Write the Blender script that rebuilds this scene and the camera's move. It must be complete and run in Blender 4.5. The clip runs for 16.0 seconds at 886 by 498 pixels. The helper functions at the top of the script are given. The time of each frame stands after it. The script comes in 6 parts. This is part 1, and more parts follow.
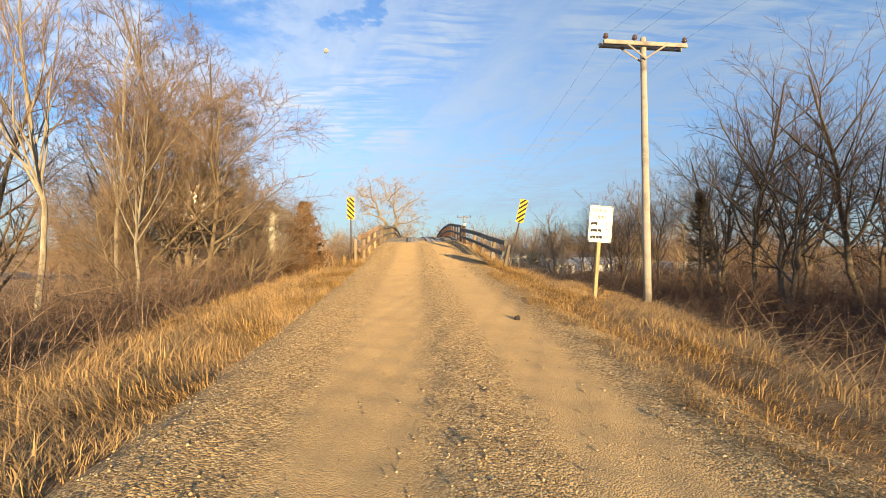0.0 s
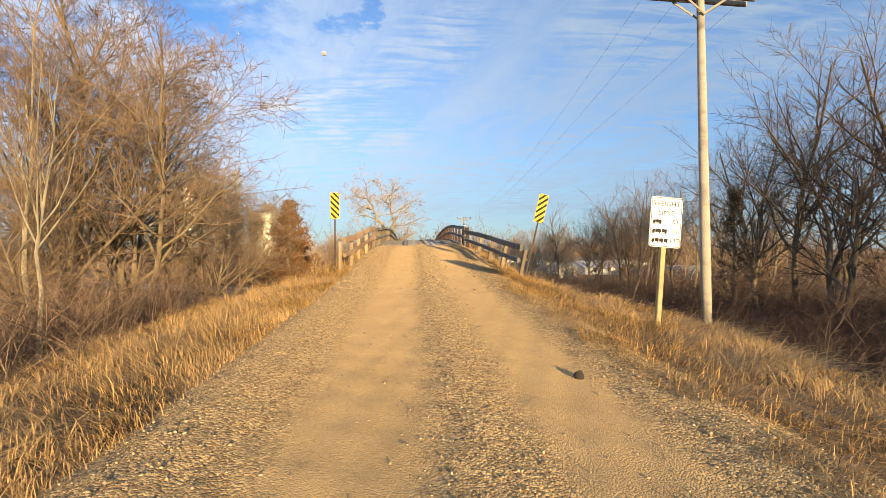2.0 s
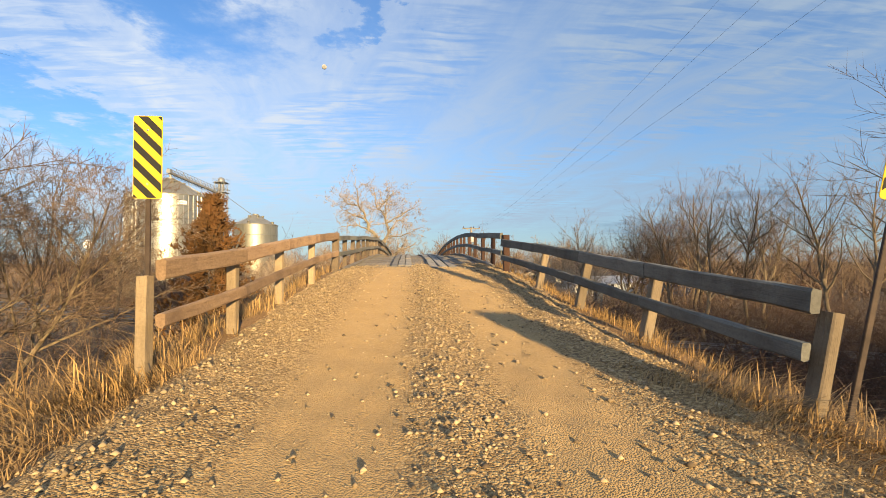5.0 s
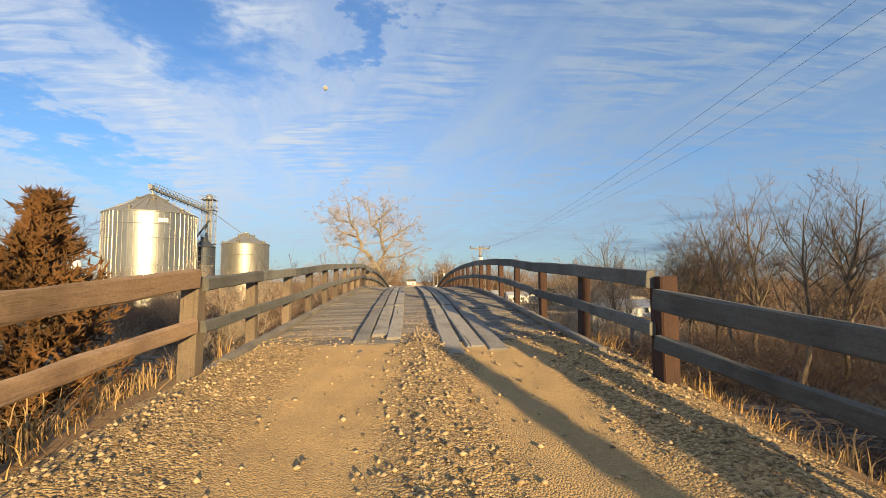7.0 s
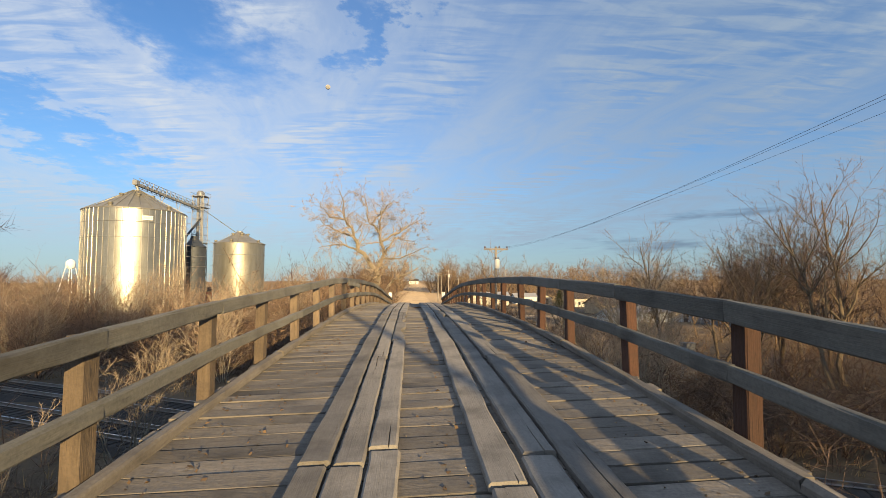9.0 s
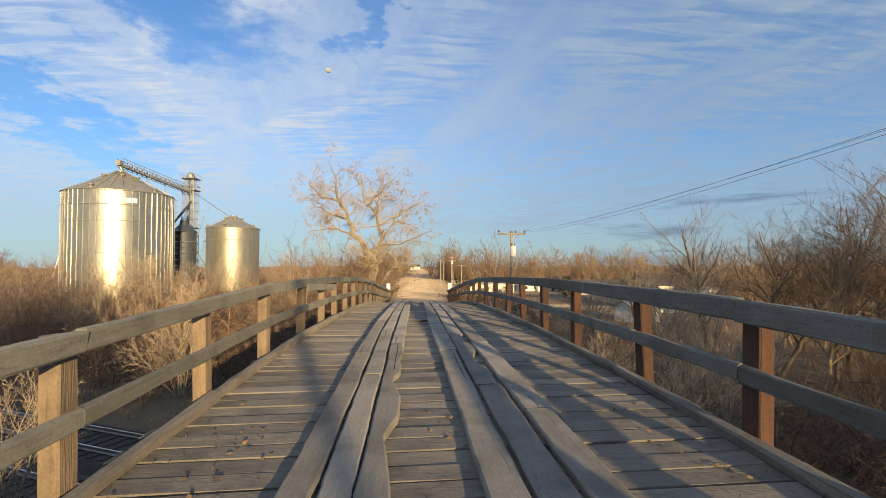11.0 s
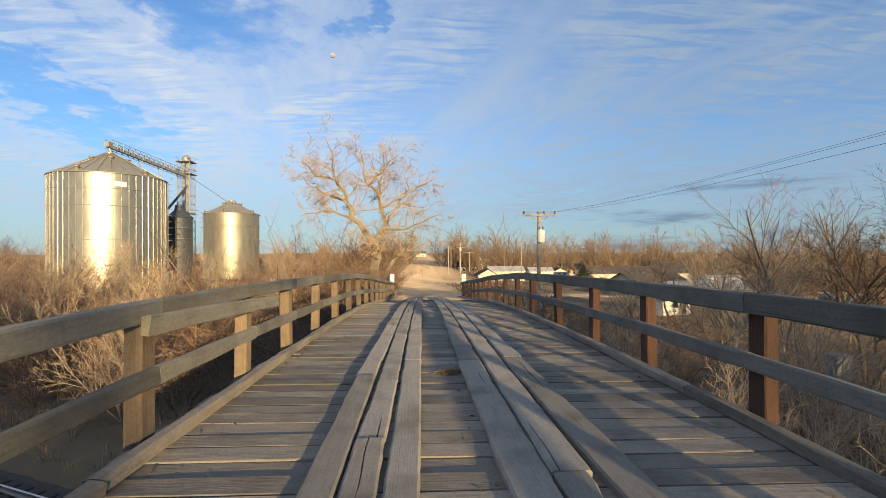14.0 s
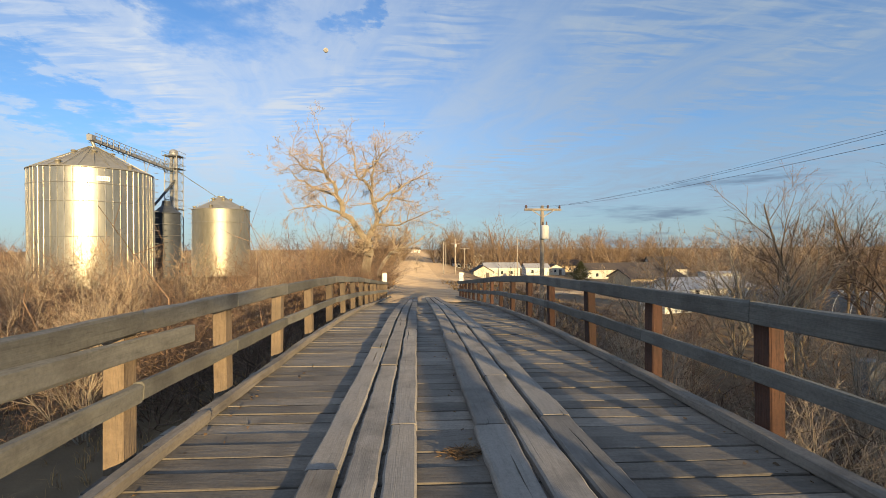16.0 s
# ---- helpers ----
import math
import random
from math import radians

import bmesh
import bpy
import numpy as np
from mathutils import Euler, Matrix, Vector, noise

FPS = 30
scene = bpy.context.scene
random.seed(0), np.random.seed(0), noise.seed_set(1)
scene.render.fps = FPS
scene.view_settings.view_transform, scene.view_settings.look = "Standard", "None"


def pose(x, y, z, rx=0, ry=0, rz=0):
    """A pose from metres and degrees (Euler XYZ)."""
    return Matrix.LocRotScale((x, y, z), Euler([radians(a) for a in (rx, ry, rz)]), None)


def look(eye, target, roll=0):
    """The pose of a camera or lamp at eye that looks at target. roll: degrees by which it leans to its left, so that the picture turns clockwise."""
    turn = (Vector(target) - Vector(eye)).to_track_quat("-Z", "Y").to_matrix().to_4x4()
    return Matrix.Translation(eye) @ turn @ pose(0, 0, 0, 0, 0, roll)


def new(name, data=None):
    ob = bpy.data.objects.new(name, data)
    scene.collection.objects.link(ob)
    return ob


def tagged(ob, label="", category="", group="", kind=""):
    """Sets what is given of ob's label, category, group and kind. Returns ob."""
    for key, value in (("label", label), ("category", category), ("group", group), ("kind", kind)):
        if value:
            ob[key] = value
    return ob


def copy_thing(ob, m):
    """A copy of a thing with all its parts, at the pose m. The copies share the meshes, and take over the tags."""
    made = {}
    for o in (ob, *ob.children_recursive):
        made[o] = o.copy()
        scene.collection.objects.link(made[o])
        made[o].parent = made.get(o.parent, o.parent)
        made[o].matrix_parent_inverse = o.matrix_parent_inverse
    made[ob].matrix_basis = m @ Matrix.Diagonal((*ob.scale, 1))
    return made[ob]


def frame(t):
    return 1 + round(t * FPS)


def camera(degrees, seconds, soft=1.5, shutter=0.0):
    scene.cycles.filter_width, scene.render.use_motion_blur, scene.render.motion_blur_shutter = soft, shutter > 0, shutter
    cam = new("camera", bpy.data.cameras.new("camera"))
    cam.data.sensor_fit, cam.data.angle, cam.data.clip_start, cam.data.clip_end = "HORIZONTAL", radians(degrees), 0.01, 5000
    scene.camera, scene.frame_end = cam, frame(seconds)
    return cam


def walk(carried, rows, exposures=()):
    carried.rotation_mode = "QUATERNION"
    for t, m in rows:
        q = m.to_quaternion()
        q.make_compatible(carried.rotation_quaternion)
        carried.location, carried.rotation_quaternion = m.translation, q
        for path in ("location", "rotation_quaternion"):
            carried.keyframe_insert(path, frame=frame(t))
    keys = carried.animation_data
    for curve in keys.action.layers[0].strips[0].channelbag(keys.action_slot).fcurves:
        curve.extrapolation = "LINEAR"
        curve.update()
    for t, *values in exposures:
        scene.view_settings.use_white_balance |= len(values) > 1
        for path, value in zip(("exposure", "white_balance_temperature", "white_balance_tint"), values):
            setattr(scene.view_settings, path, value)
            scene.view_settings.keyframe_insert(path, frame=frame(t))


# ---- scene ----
cam = camera(87.0, 16.0, soft=0.8)

PATH = [
    (0, (-0.372, -1.574, -0.304), (-0.257, 0.423, -0.314), -0.3),
    (0.5, (-0.377, -1.315, -0.267), (-0.262, 0.682, -0.278), -0.4),
    (1, (-0.361, -0.581, -0.262), (-0.245, 1.416, -0.27), -0.3),
    (1.5, (-0.347, 0.421, -0.265), (-0.228, 2.418, -0.268), -0.3),
    (2, (-0.336, 1.634, -0.229), (-0.212, 3.63, -0.228), -0.3),
    (2.5, (-0.3, 3.087, -0.212), (-0.175, 5.083, -0.204), -0.2),
    (3, (-0.254, 4.747, -0.161), (-0.127, 6.743, -0.149), -0.2),
    (3.2, (-0.237, 5.489, -0.153), (-0.108, 7.485, -0.137), -0.2),
    (5.3, (-0.167, 14.149, 0.269), (-0.038, 16.144, 0.333), -0.2),
    (5.5, (-0.117, 14.982, 0.345), (0.013, 16.977, 0.417), -0.2),
    (6, (-0.111, 17.134, 0.479), (0.023, 19.127, 0.57), -0.2),
    (6.5, (-0.064, 19.409, 0.676), (0.07, 21.401, 0.793), -0.2),
    (7, (-0.052, 21.618, 0.894), (0.077, 23.609, 1.028), -0.3),
    (7.5, (-0.017, 23.742, 1.132), (0.103, 25.733, 1.273), -0.5),
    (8, (-0.069, 25.8, 1.245), (0.046, 27.792, 1.384), -0.4),
    (8.5, (-0.085, 27.626, 1.451), (0.031, 29.618, 1.584), -0.4),
    (9, (-0.141, 29.355, 1.589), (-0.023, 31.347, 1.719), -0.3),
    (11.5, (-0.217, 36.858, 1.933), (-0.111, 38.855, 1.985), -0.2),
    (12, (-0.295, 38.094, 1.934), (-0.205, 40.091, 1.974), -0.2),
    (12.5, (-0.369, 39.126, 1.971), (-0.289, 41.125, 2.0), -0.0),
    (13, (-0.392, 39.99, 1.984), (-0.313, 41.988, 2.009), -0.0),
    (13.5, (-0.404, 40.74, 1.993), (-0.323, 42.738, 2.008), -0.2),
    (14, (-0.388, 41.426, 1.989), (-0.301, 43.424, 2.0), -0.3),
    (14.5, (-0.398, 42.048, 2.012), (-0.304, 44.045, 2.017), -0.5),
    (15, (-0.379, 42.599, 2.049), (-0.279, 44.597, 2.048), -0.6),
    (15.5, (-0.372, 43.104, 2.048), (-0.265, 45.101, 2.046), -0.5),
    (16, (-0.402, 43.596, 2.061), (-0.291, 45.593, 2.055), -0.4),
]
# the camera opens and closes its iris a little on the way
walk(cam, [(t, look(eye, target, roll)) for t, eye, target, roll in PATH], [(0, 1.10), (3, 1.08), (5.5, 0.93), (9, 0.75), (12.5, 0.8), (16, 0.82)])
CLOUD_X, CLOUD_Y = 0.35, 0.9

# ---------------------------------------------------------------- light
SUN_EL, SUN_ROT = radians(7.0), radians(163.5)
sun_way = Vector((math.sin(SUN_ROT) * math.cos(SUN_EL), math.cos(SUN_ROT) * math.cos(SUN_EL), math.sin(SUN_EL)))
sun = new("sun", bpy.data.lights.new("sun", "SUN"))
sun.data.energy, sun.data.angle, sun.data.color = 5.2, radians(0.55), (1.0, 0.72, 0.355)
sun.matrix_world = Matrix.Translation((20, -60, 40)) @ (-sun_way).to_track_quat("-Z", "Y").to_matrix().to_4x4()

world = bpy.data.worlds.new("world")
scene.world = world
world.use_nodes = True
wn, wl = world.node_tree.nodes, world.node_tree.links
wn.clear()
w_out = wn.new("ShaderNodeOutputWorld")
w_bg = wn.new("ShaderNodeBackground")
w_bg.inputs["Strength"].default_value = 0.085
w_sky = wn.new("ShaderNodeTexSky")
w_sky.sky_type, w_sky.sun_disc = "NISHITA", False
w_sky.sun_elevation, w_sky.sun_rotation = SUN_EL, SUN_ROT
w_sky.altitude, w_sky.air_density, w_sky.dust_density, w_sky.ozone_density = 300, 1.0, 0.3, 2.0
# thin rippled cloud, on a flat layer high above the plain
w_tc = wn.new("ShaderNodeTexCoord")
w_sep = wn.new("ShaderNodeSeparateXYZ")
wl.new(w_tc.outputs["Generated"], w_sep.inputs[0])


def w_math(op, a, b=0.0, c=0.0):
    n = wn.new("ShaderNodeMath")
    n.operation = op
    for k, v in enumerate((a, b, c)):
        if isinstance(v, (int, float)):
            n.inputs[k].default_value = v
        else:
            wl.new(v, n.inputs[k])
    return n.outputs[0]


w_up = w_math("MAXIMUM", w_sep.outputs[2], 0.0)
w_den = w_math("ADD", w_up, 0.10)
w_px = w_math("DIVIDE", w_sep.outputs[0], w_den)
w_py = w_math("DIVIDE", w_sep.outputs[1], w_den)
w_comb = wn.new("ShaderNodeCombineXYZ")
wl.new(w_px, w_comb.inputs[0])
wl.new(w_py, w_comb.inputs[1])


def w_noise(turn, stretch, scale, detail, rough, shift, warp=0.0, layer=None):
    m = wn.new("ShaderNodeMapping")
    m.inputs["Rotation"].default_value = (0, 0, radians(turn))
    m.inputs["Scale"].default_value = (stretch[0], stretch[1], 1)
    m.inputs["Location"].default_value = (shift[0], shift[1], 0)
    wl.new((layer or w_comb).outputs[0], m.inputs[0])
    n = wn.new("ShaderNodeTexNoise")
    n.inputs["Scale"].default_value, n.inputs["Detail"].default_value = scale, detail
    n.inputs["Roughness"].default_value, n.inputs["Distortion"].default_value = rough, warp
    wl.new(m.outputs[0], n.inputs["Vector"])
    return n.outputs["Fac"]


def w_ramp(value, lo, hi, a=0.0, b=1.0):
    n = wn.new("ShaderNodeMapRange")
    n.interpolation_type = "SMOOTHSTEP"
    for key, v in (("From Min", lo), ("From Max", hi), ("To Min", a), ("To Max", b)):
        n.inputs[key].default_value = v
    wl.new(value, n.inputs["Value"])
    return n.outputs[0]


# cloud streets run towards the north-north-west
w_st = wn.new("ShaderNodeCombineXYZ")
wl.new(w_math("MULTIPLY_ADD", w_py, 0.22, w_px), w_st.inputs[0])
wl.new(w_py, w_st.inputs[1])
c_large = w_ramp(w_noise(0, (1.0, 0.28), 1.1, 4, 0.55, (CLOUD_X, CLOUD_Y), 0.6, w_st), 0.30, 0.62, 0.72, 1.0)
c_mid = w_ramp(w_noise(0, (1.0, 0.55), 3.2, 7, 0.62, (1.7, 0.4), 0.9, w_st), 0.28, 0.70, 0.56, 1.0)
# fine ripples across the streets, here and there
c_patch = w_ramp(w_noise(0, (1.0, 0.6), 1.7, 3, 0.5, (4.1, 2.3), 0.3, w_st), 0.40, 0.62)
c_rip = w_ramp(w_noise(0, (0.55, 2.6), 6.5, 4, 0.55, (0.3, 2.1), 0.7), 0.36, 0.64, 0.45, 1.15)
c_rip = w_math("MULTIPLY_ADD", w_math("SUBTRACT", c_rip, 0.85), c_patch, 0.92)
# clear gaps between the streets, seen over the bins and beside the moon
w_front = w_math("MAXIMUM", w_sep.outputs[1], 0.08)
w_u, w_v = w_math("DIVIDE", w_sep.outputs[0], w_front), w_math("DIVIDE", w_sep.outputs[2], w_front)
w_wob = w_math("MULTIPLY", w_math("SUBTRACT", w_noise(0, (1.0, 1.0), 4.5, 6, 0.62, (8.0, 3.0)), 0.5), 0.55)
w_wob2 = w_math("MULTIPLY", w_math("SUBTRACT", w_noise(0, (1.0, 1.0), 5.5, 6, 0.62, (2.0, 9.0)), 0.5), 0.30)


def gap(u0, v0, long, short, turn, depth):
    """One minus the share of cloud that a ragged oval opening takes away."""
    c, d = math.cos(radians(turn)), math.sin(radians(turn))
    du, dv = w_math("ADD", w_math("SUBTRACT", w_u, u0), w_wob), w_math("ADD", w_math("SUBTRACT", w_v, v0), w_wob2)
    a = w_math("DIVIDE", w_math("ADD", w_math("MULTIPLY", du, c), w_math("MULTIPLY", dv, d)), long)
    b_ = w_math("DIVIDE", w_math("SUBTRACT", w_math("MULTIPLY", dv, c), w_math("MULTIPLY", du, d)), short)
    return w_ramp(w_math("ADD", w_math("MULTIPLY", a, a), w_math("MULTIPLY", b_, b_)), 0.10, 1.6, 1.0 - depth, 1.0)


c_fac = w_math("MULTIPLY", w_math("MULTIPLY", c_large, c_mid), c_rip)
for opening in ((-0.53, 0.58, 0.26, 0.12, -35, 0.95), (-0.085, 0.555, 0.13, 0.045, 58, 0.8), (-0.78, 0.33, 0.30, 0.065, -32, 0.9)):
    c_fac = w_math("MULTIPLY", c_fac, gap(*opening))
c_low = w_ramp(w_up, 0.015, 0.10)
c_fac = w_math("MULTIPLY", w_math("MULTIPLY", c_fac, c_low), 0.95)
# the veil is thinner and brighter in the west, greyer in the east
c_tone = wn.new("ShaderNodeMix")
c_tone.data_type = "RGBA"
c_tone.inputs["A"].default_value = (4.5, 5.0, 5.7, 1)
c_tone.inputs["B"].default_value = (2.2, 2.9, 3.85, 1)
wl.new(w_ramp(w_sep.outputs[0], -0.45, 0.55), c_tone.inputs["Factor"])
w_mix = wn.new("ShaderNodeMix")
w_mix.data_type = "RGBA"
wl.new(c_tone.outputs["Result"], w_mix.inputs["B"])
w_tint = wn.new("ShaderNodeMix")
w_tint.data_type, w_tint.blend_type = "RGBA", "MULTIPLY"
w_tint.inputs["Factor"].default_value = 1.0
w_tint.inputs["B"].default_value = (0.82, 1.18, 1.66, 1)
wl.new(w_sky.outputs[0], w_tint.inputs["A"])
wl.new(w_tint.outputs["Result"], w_mix.inputs["A"])
wl.new(c_fac, w_mix.inputs["Factor"])
# pale haze over the horizon
w_haze = wn.new("ShaderNodeMix")
w_haze.data_type = "RGBA"
h_tone = wn.new("ShaderNodeMix")
h_tone.data_type = "RGBA"
h_tone.inputs["A"].default_value = (2.75, 3.6, 4.4, 1)
h_tone.inputs["B"].default_value = (2.15, 2.9, 3.7, 1)
wl.new(w_ramp(w_sep.outputs[0], -0.5, 0.5), h_tone.inputs["Factor"])
wl.new(h_tone.outputs["Result"], w_haze.inputs["B"])
wl.new(w_ramp(w_up, 0.0, 0.26, 0.72, 0.0), w_haze.inputs["Factor"])
wl.new(w_mix.outputs["Result"], w_haze.inputs["A"])
# thin grey bars of low cloud in the north-east
w_bar = wn.new("ShaderNodeMix")
w_bar.data_type = "RGBA"
w_bar.inputs["B"].default_value = (1.05, 1.5, 2.2, 1)
bar_m = wn.new("ShaderNodeMapping")
bar_m.inputs["Scale"].default_value = (3.0, 3.0, 24.0)
wl.new(w_tc.outputs["Generated"], bar_m.inputs[0])
bar_n = wn.new("ShaderNodeTexNoise")
bar_n.inputs["Scale"].default_value, bar_n.inputs["Detail"].default_value, bar_n.inputs["Roughness"].default_value = 1.2, 5, 0.6
wl.new(bar_m.outputs[0], bar_n.inputs["Vector"])
bar_f = w_math("MULTIPLY", w_ramp(bar_n.outputs["Fac"], 0.54, 0.70, 0.0, 0.75), w_math("MULTIPLY", w_ramp(w_up, 0.11, 0.16, 1.0, 0.0), w_ramp(w_sep.outputs[0], 0.05, 0.5)))
wl.new(bar_f, w_bar.inputs["Factor"])
wl.new(w_haze.outputs["Result"], w_bar.inputs["A"])
wl.new(w_bar.outputs["Result"], w_bg.inputs["Color"])
wl.new(w_bg.outputs[0], w_out.inputs[0])


# ---------------------------------------------------------------- materials
def mat(name, rough=0.8, metal=0.0):
    m = bpy.data.materials.new(name)
    m.use_nodes = True
    b = m.node_tree.nodes["Principled BSDF"]
    b.inputs["Roughness"].default_value, b.inputs["Metallic"].default_value = rough, metal
    b.inputs["Diffuse Roughness"].default_value = 1.0 if rough > 0.85 else 0.4
    return m, m.node_tree.nodes, m.node_tree.links, b


def coords(ns, ls, scale=(1, 1, 1), per_object=True, space="Object"):
    """Coordinates in metres, shifted for each object so that no two pieces look alike."""
    tc = ns.new("ShaderNodeTexCoord")
    mp = ns.new("ShaderNodeMapping")
    mp.inputs["Scale"].default_value = scale
    if space == "World":
        g = ns.new("ShaderNodeNewGeometry")
        ls.new(g.outputs["Position"], mp.inputs[0])
        return mp.outputs[0], None
    ls.new(tc.outputs["Object"], mp.inputs[0])
    if not per_object:
        return mp.outputs[0], None
    oi = ns.new("ShaderNodeObjectInfo")
    mul = ns.new("ShaderNodeVectorMath")
    mul.operation = "MULTIPLY_ADD"
    mul.inputs[1].default_value = (37.0, 53.0, 71.0)
    ls.new(oi.outputs["Random"], mul.inputs[0])
    ls.new(mp.outputs[0], mul.inputs[2])
    return mul.outputs[0], oi.outputs["Random"]


def tex_noise(ns, ls, vec, scale, detail=4, rough=0.6, warp=0.0):
    n = ns.new("ShaderNodeTexNoise")
    n.inputs["Scale"].default_value, n.inputs["Detail"].default_value = scale, detail
    n.inputs["Roughness"].default_value, n.inputs["Distortion"].default_value = rough, warp
    ls.new(vec, n.inputs["Vector"])
    return n.outputs["Fac"]


def ramp(ns, ls, fac, stops):
    r = ns.new("ShaderNodeValToRGB")
    e = r.color_ramp.elements
    while len(e) < len(stops):
        e.new(0.5)
    for k, (p, c) in enumerate(stops):
        e[k].position, e[k].color = p, (*c, 1)
    ls.new(fac, r.inputs[0])
    return r.outputs[0]


def blend(ns, ls, fac, a, b, mode="MIX"):
    n = ns.new("ShaderNodeMix")
    n.data_type, n.blend_type = "RGBA", mode
    for key, v in (("Factor", fac), ("A", a), ("B", b)):
        if isinstance(v, (int, float)):
            n.inputs[key].default_value = v
        elif isinstance(v, tuple):
            n.inputs[key].default_value = (*v, 1)
        else:
            ls.new(v, n.inputs[key])
    return n.outputs["Result"]


def bump(ns, ls, b, height, strength=0.4, dist=0.02):
    n = ns.new("ShaderNodeBump")
    n.inputs["Strength"].default_value, n.inputs["Distance"].default_value = strength, dist
    ls.new(height, n.inputs["Height"])
    ls.new(n.outputs[0], b.inputs["Normal"])


def wood(name, light, dark, rough=0.85, grain=1.0, stain=(0.05, 0.045, 0.04), checks=0.7):
    """Weathered timber with its grain along local Y, cracks and stains."""
    m, ns, ls, b = mat(name, rough)
    v, rnd = coords(ns, ls)
    st = ns.new("ShaderNodeMapping")
    st.inputs["Scale"].default_value = (11, 1.1, 11)
    ls.new(v, st.inputs[0])
    g1 = tex_noise(ns, ls, st.outputs[0], 2.2, 6, 0.62, 0.8)
    st2 = ns.new("ShaderNodeMapping")
    st2.inputs["Scale"].default_value = (60, 2.2, 60)
    ls.new(v, st2.inputs[0])
    g2 = tex_noise(ns, ls, st2.outputs[0], 2.0, 3, 0.5)
    big = tex_noise(ns, ls, v, 1.6, 3, 0.6)
    speck = tex_noise(ns, ls, v, 38, 4, 0.7)
    half = tuple(0.55 * a + 0.45 * c for a, c in zip(light, dark))
    col = ramp(ns, ls, g1, [(0.26, dark), (0.42, half), (0.74, light)])
    col = blend(ns, ls, 0.35, col, ramp(ns, ls, speck, [(0.32, dark), (0.62, light)]))
    crack = ramp(ns, ls, g2, [(0.27, (0.15, 0.15, 0.15)), (0.36, (1, 1, 1))])
    col = blend(ns, ls, checks, col, crack, "MULTIPLY")
    st_f = ramp(ns, ls, big, [(0.48, (0, 0, 0)), (0.72, (0.6, 0.6, 0.6))])
    col = blend(ns, ls, st_f, col, stain)
    tone = ns.new("ShaderNodeMapRange")
    tone.inputs["To Min"].default_value, tone.inputs["To Max"].default_value = 0.68, 1.22
    ls.new(rnd, tone.inputs["Value"])
    hsv = ns.new("ShaderNodeHueSaturation")
    ls.new(tone.outputs[0], hsv.inputs["Value"])
    ls.new(col, hsv.inputs["Color"])
    ls.new(hsv.outputs[0], b.inputs["Base Color"])
    bump(ns, ls, b, g2, 0.55 * grain, 0.012)
    return m


def plain(name, colour, rough=0.7, metal=0.0, vary=0.25, scale=3.0, relief=0.15):
    m, ns, ls, b = mat(name, rough, metal)
    v, rnd = coords(ns, ls)
    n1 = tex_noise(ns, ls, v, scale, 5, 0.6)
    n2 = tex_noise(ns, ls, v, scale * 14, 3, 0.6)
    lo, hi = tuple(c * (1 - vary) for c in colour), tuple(min(1, c * (1 + vary)) for c in colour)
    col = ramp(ns, ls, n1, [(0.3, lo), (0.7, hi)])
    col = blend(ns, ls, 0.3, col, ramp(ns, ls, n2, [(0.3, lo), (0.7, hi)]))
    ls.new(col, b.inputs["Base Color"])
    bump(ns, ls, b, n2, relief, 0.01)
    return m


M_deck = wood("deck_wood", (0.25, 0.222, 0.188), (0.084, 0.074, 0.064), grain=0.6, checks=0.4)
M_runner = wood("runner_wood", (0.265, 0.245, 0.22), (0.135, 0.124, 0.112), grain=0.45, checks=0.28)
M_rail = wood("rail_wood", (0.175, 0.172, 0.155), (0.062, 0.062, 0.058), grain=0.6, checks=0.35)
M_railnew = wood("pale_rail_wood", (0.38, 0.255, 0.155), (0.15, 0.09, 0.052), stain=(0.10, 0.06, 0.04))
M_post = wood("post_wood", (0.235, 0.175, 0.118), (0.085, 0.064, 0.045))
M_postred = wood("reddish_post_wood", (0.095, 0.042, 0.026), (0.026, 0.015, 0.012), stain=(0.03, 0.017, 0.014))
M_postfar = wood("far_post_wood", (0.52, 0.43, 0.30), (0.27, 0.21, 0.14), stain=(0.22, 0.17, 0.11))
M_postpale = wood("pale_post_wood", (0.42, 0.32, 0.20), (0.20, 0.145, 0.09), stain=(0.2, 0.15, 0.09))
M_postgrey = wood("grey_post_wood", (0.33, 0.255, 0.17), (0.15, 0.115, 0.08), stain=(0.12, 0.09, 0.06))
M_pole = wood("pole_wood", (0.43, 0.385, 0.325), (0.18, 0.155, 0.135))
M_pile = wood("pile_wood", (0.16, 0.12, 0.09), (0.05, 0.04, 0.035))
M_signpost = wood("signpost_wood", (0.50, 0.38, 0.19), (0.27, 0.19, 0.09))
M_steel = plain("rusted_steel", (0.07, 0.05, 0.04), 0.75, 0.4, 0.5, 6)
M_railtop = plain("polished_rail", (0.45, 0.44, 0.43), 0.35, 1.0, 0.1, 8, 0.02)
M_black = plain("black_paint", (0.02, 0.02, 0.02), 0.85, 0, 0.3, 8, 0.05)
M_yellow = plain("yellow_sheeting", (0.78, 0.52, 0.03), 0.8, 0, 0.08, 5, 0.03)
M_white = plain("white_sheeting", (0.82, 0.82, 0.80), 0.7, 0, 0.05, 5, 0.03)
M_concrete = plain("old_concrete", (0.30, 0.285, 0.26), 0.9, 0, 0.3, 5.0, 0.3)
M_cabinet = plain("grey_paint", (0.17, 0.175, 0.18), 0.7, 0, 0.2, 4, 0.1)
M_alu = plain("sign_back", (0.55, 0.56, 0.58), 0.45, 0.6, 0.1, 5, 0.03)
M_wire = plain("wire", (0.04, 0.04, 0.045), 0.5, 0.5, 0.1)
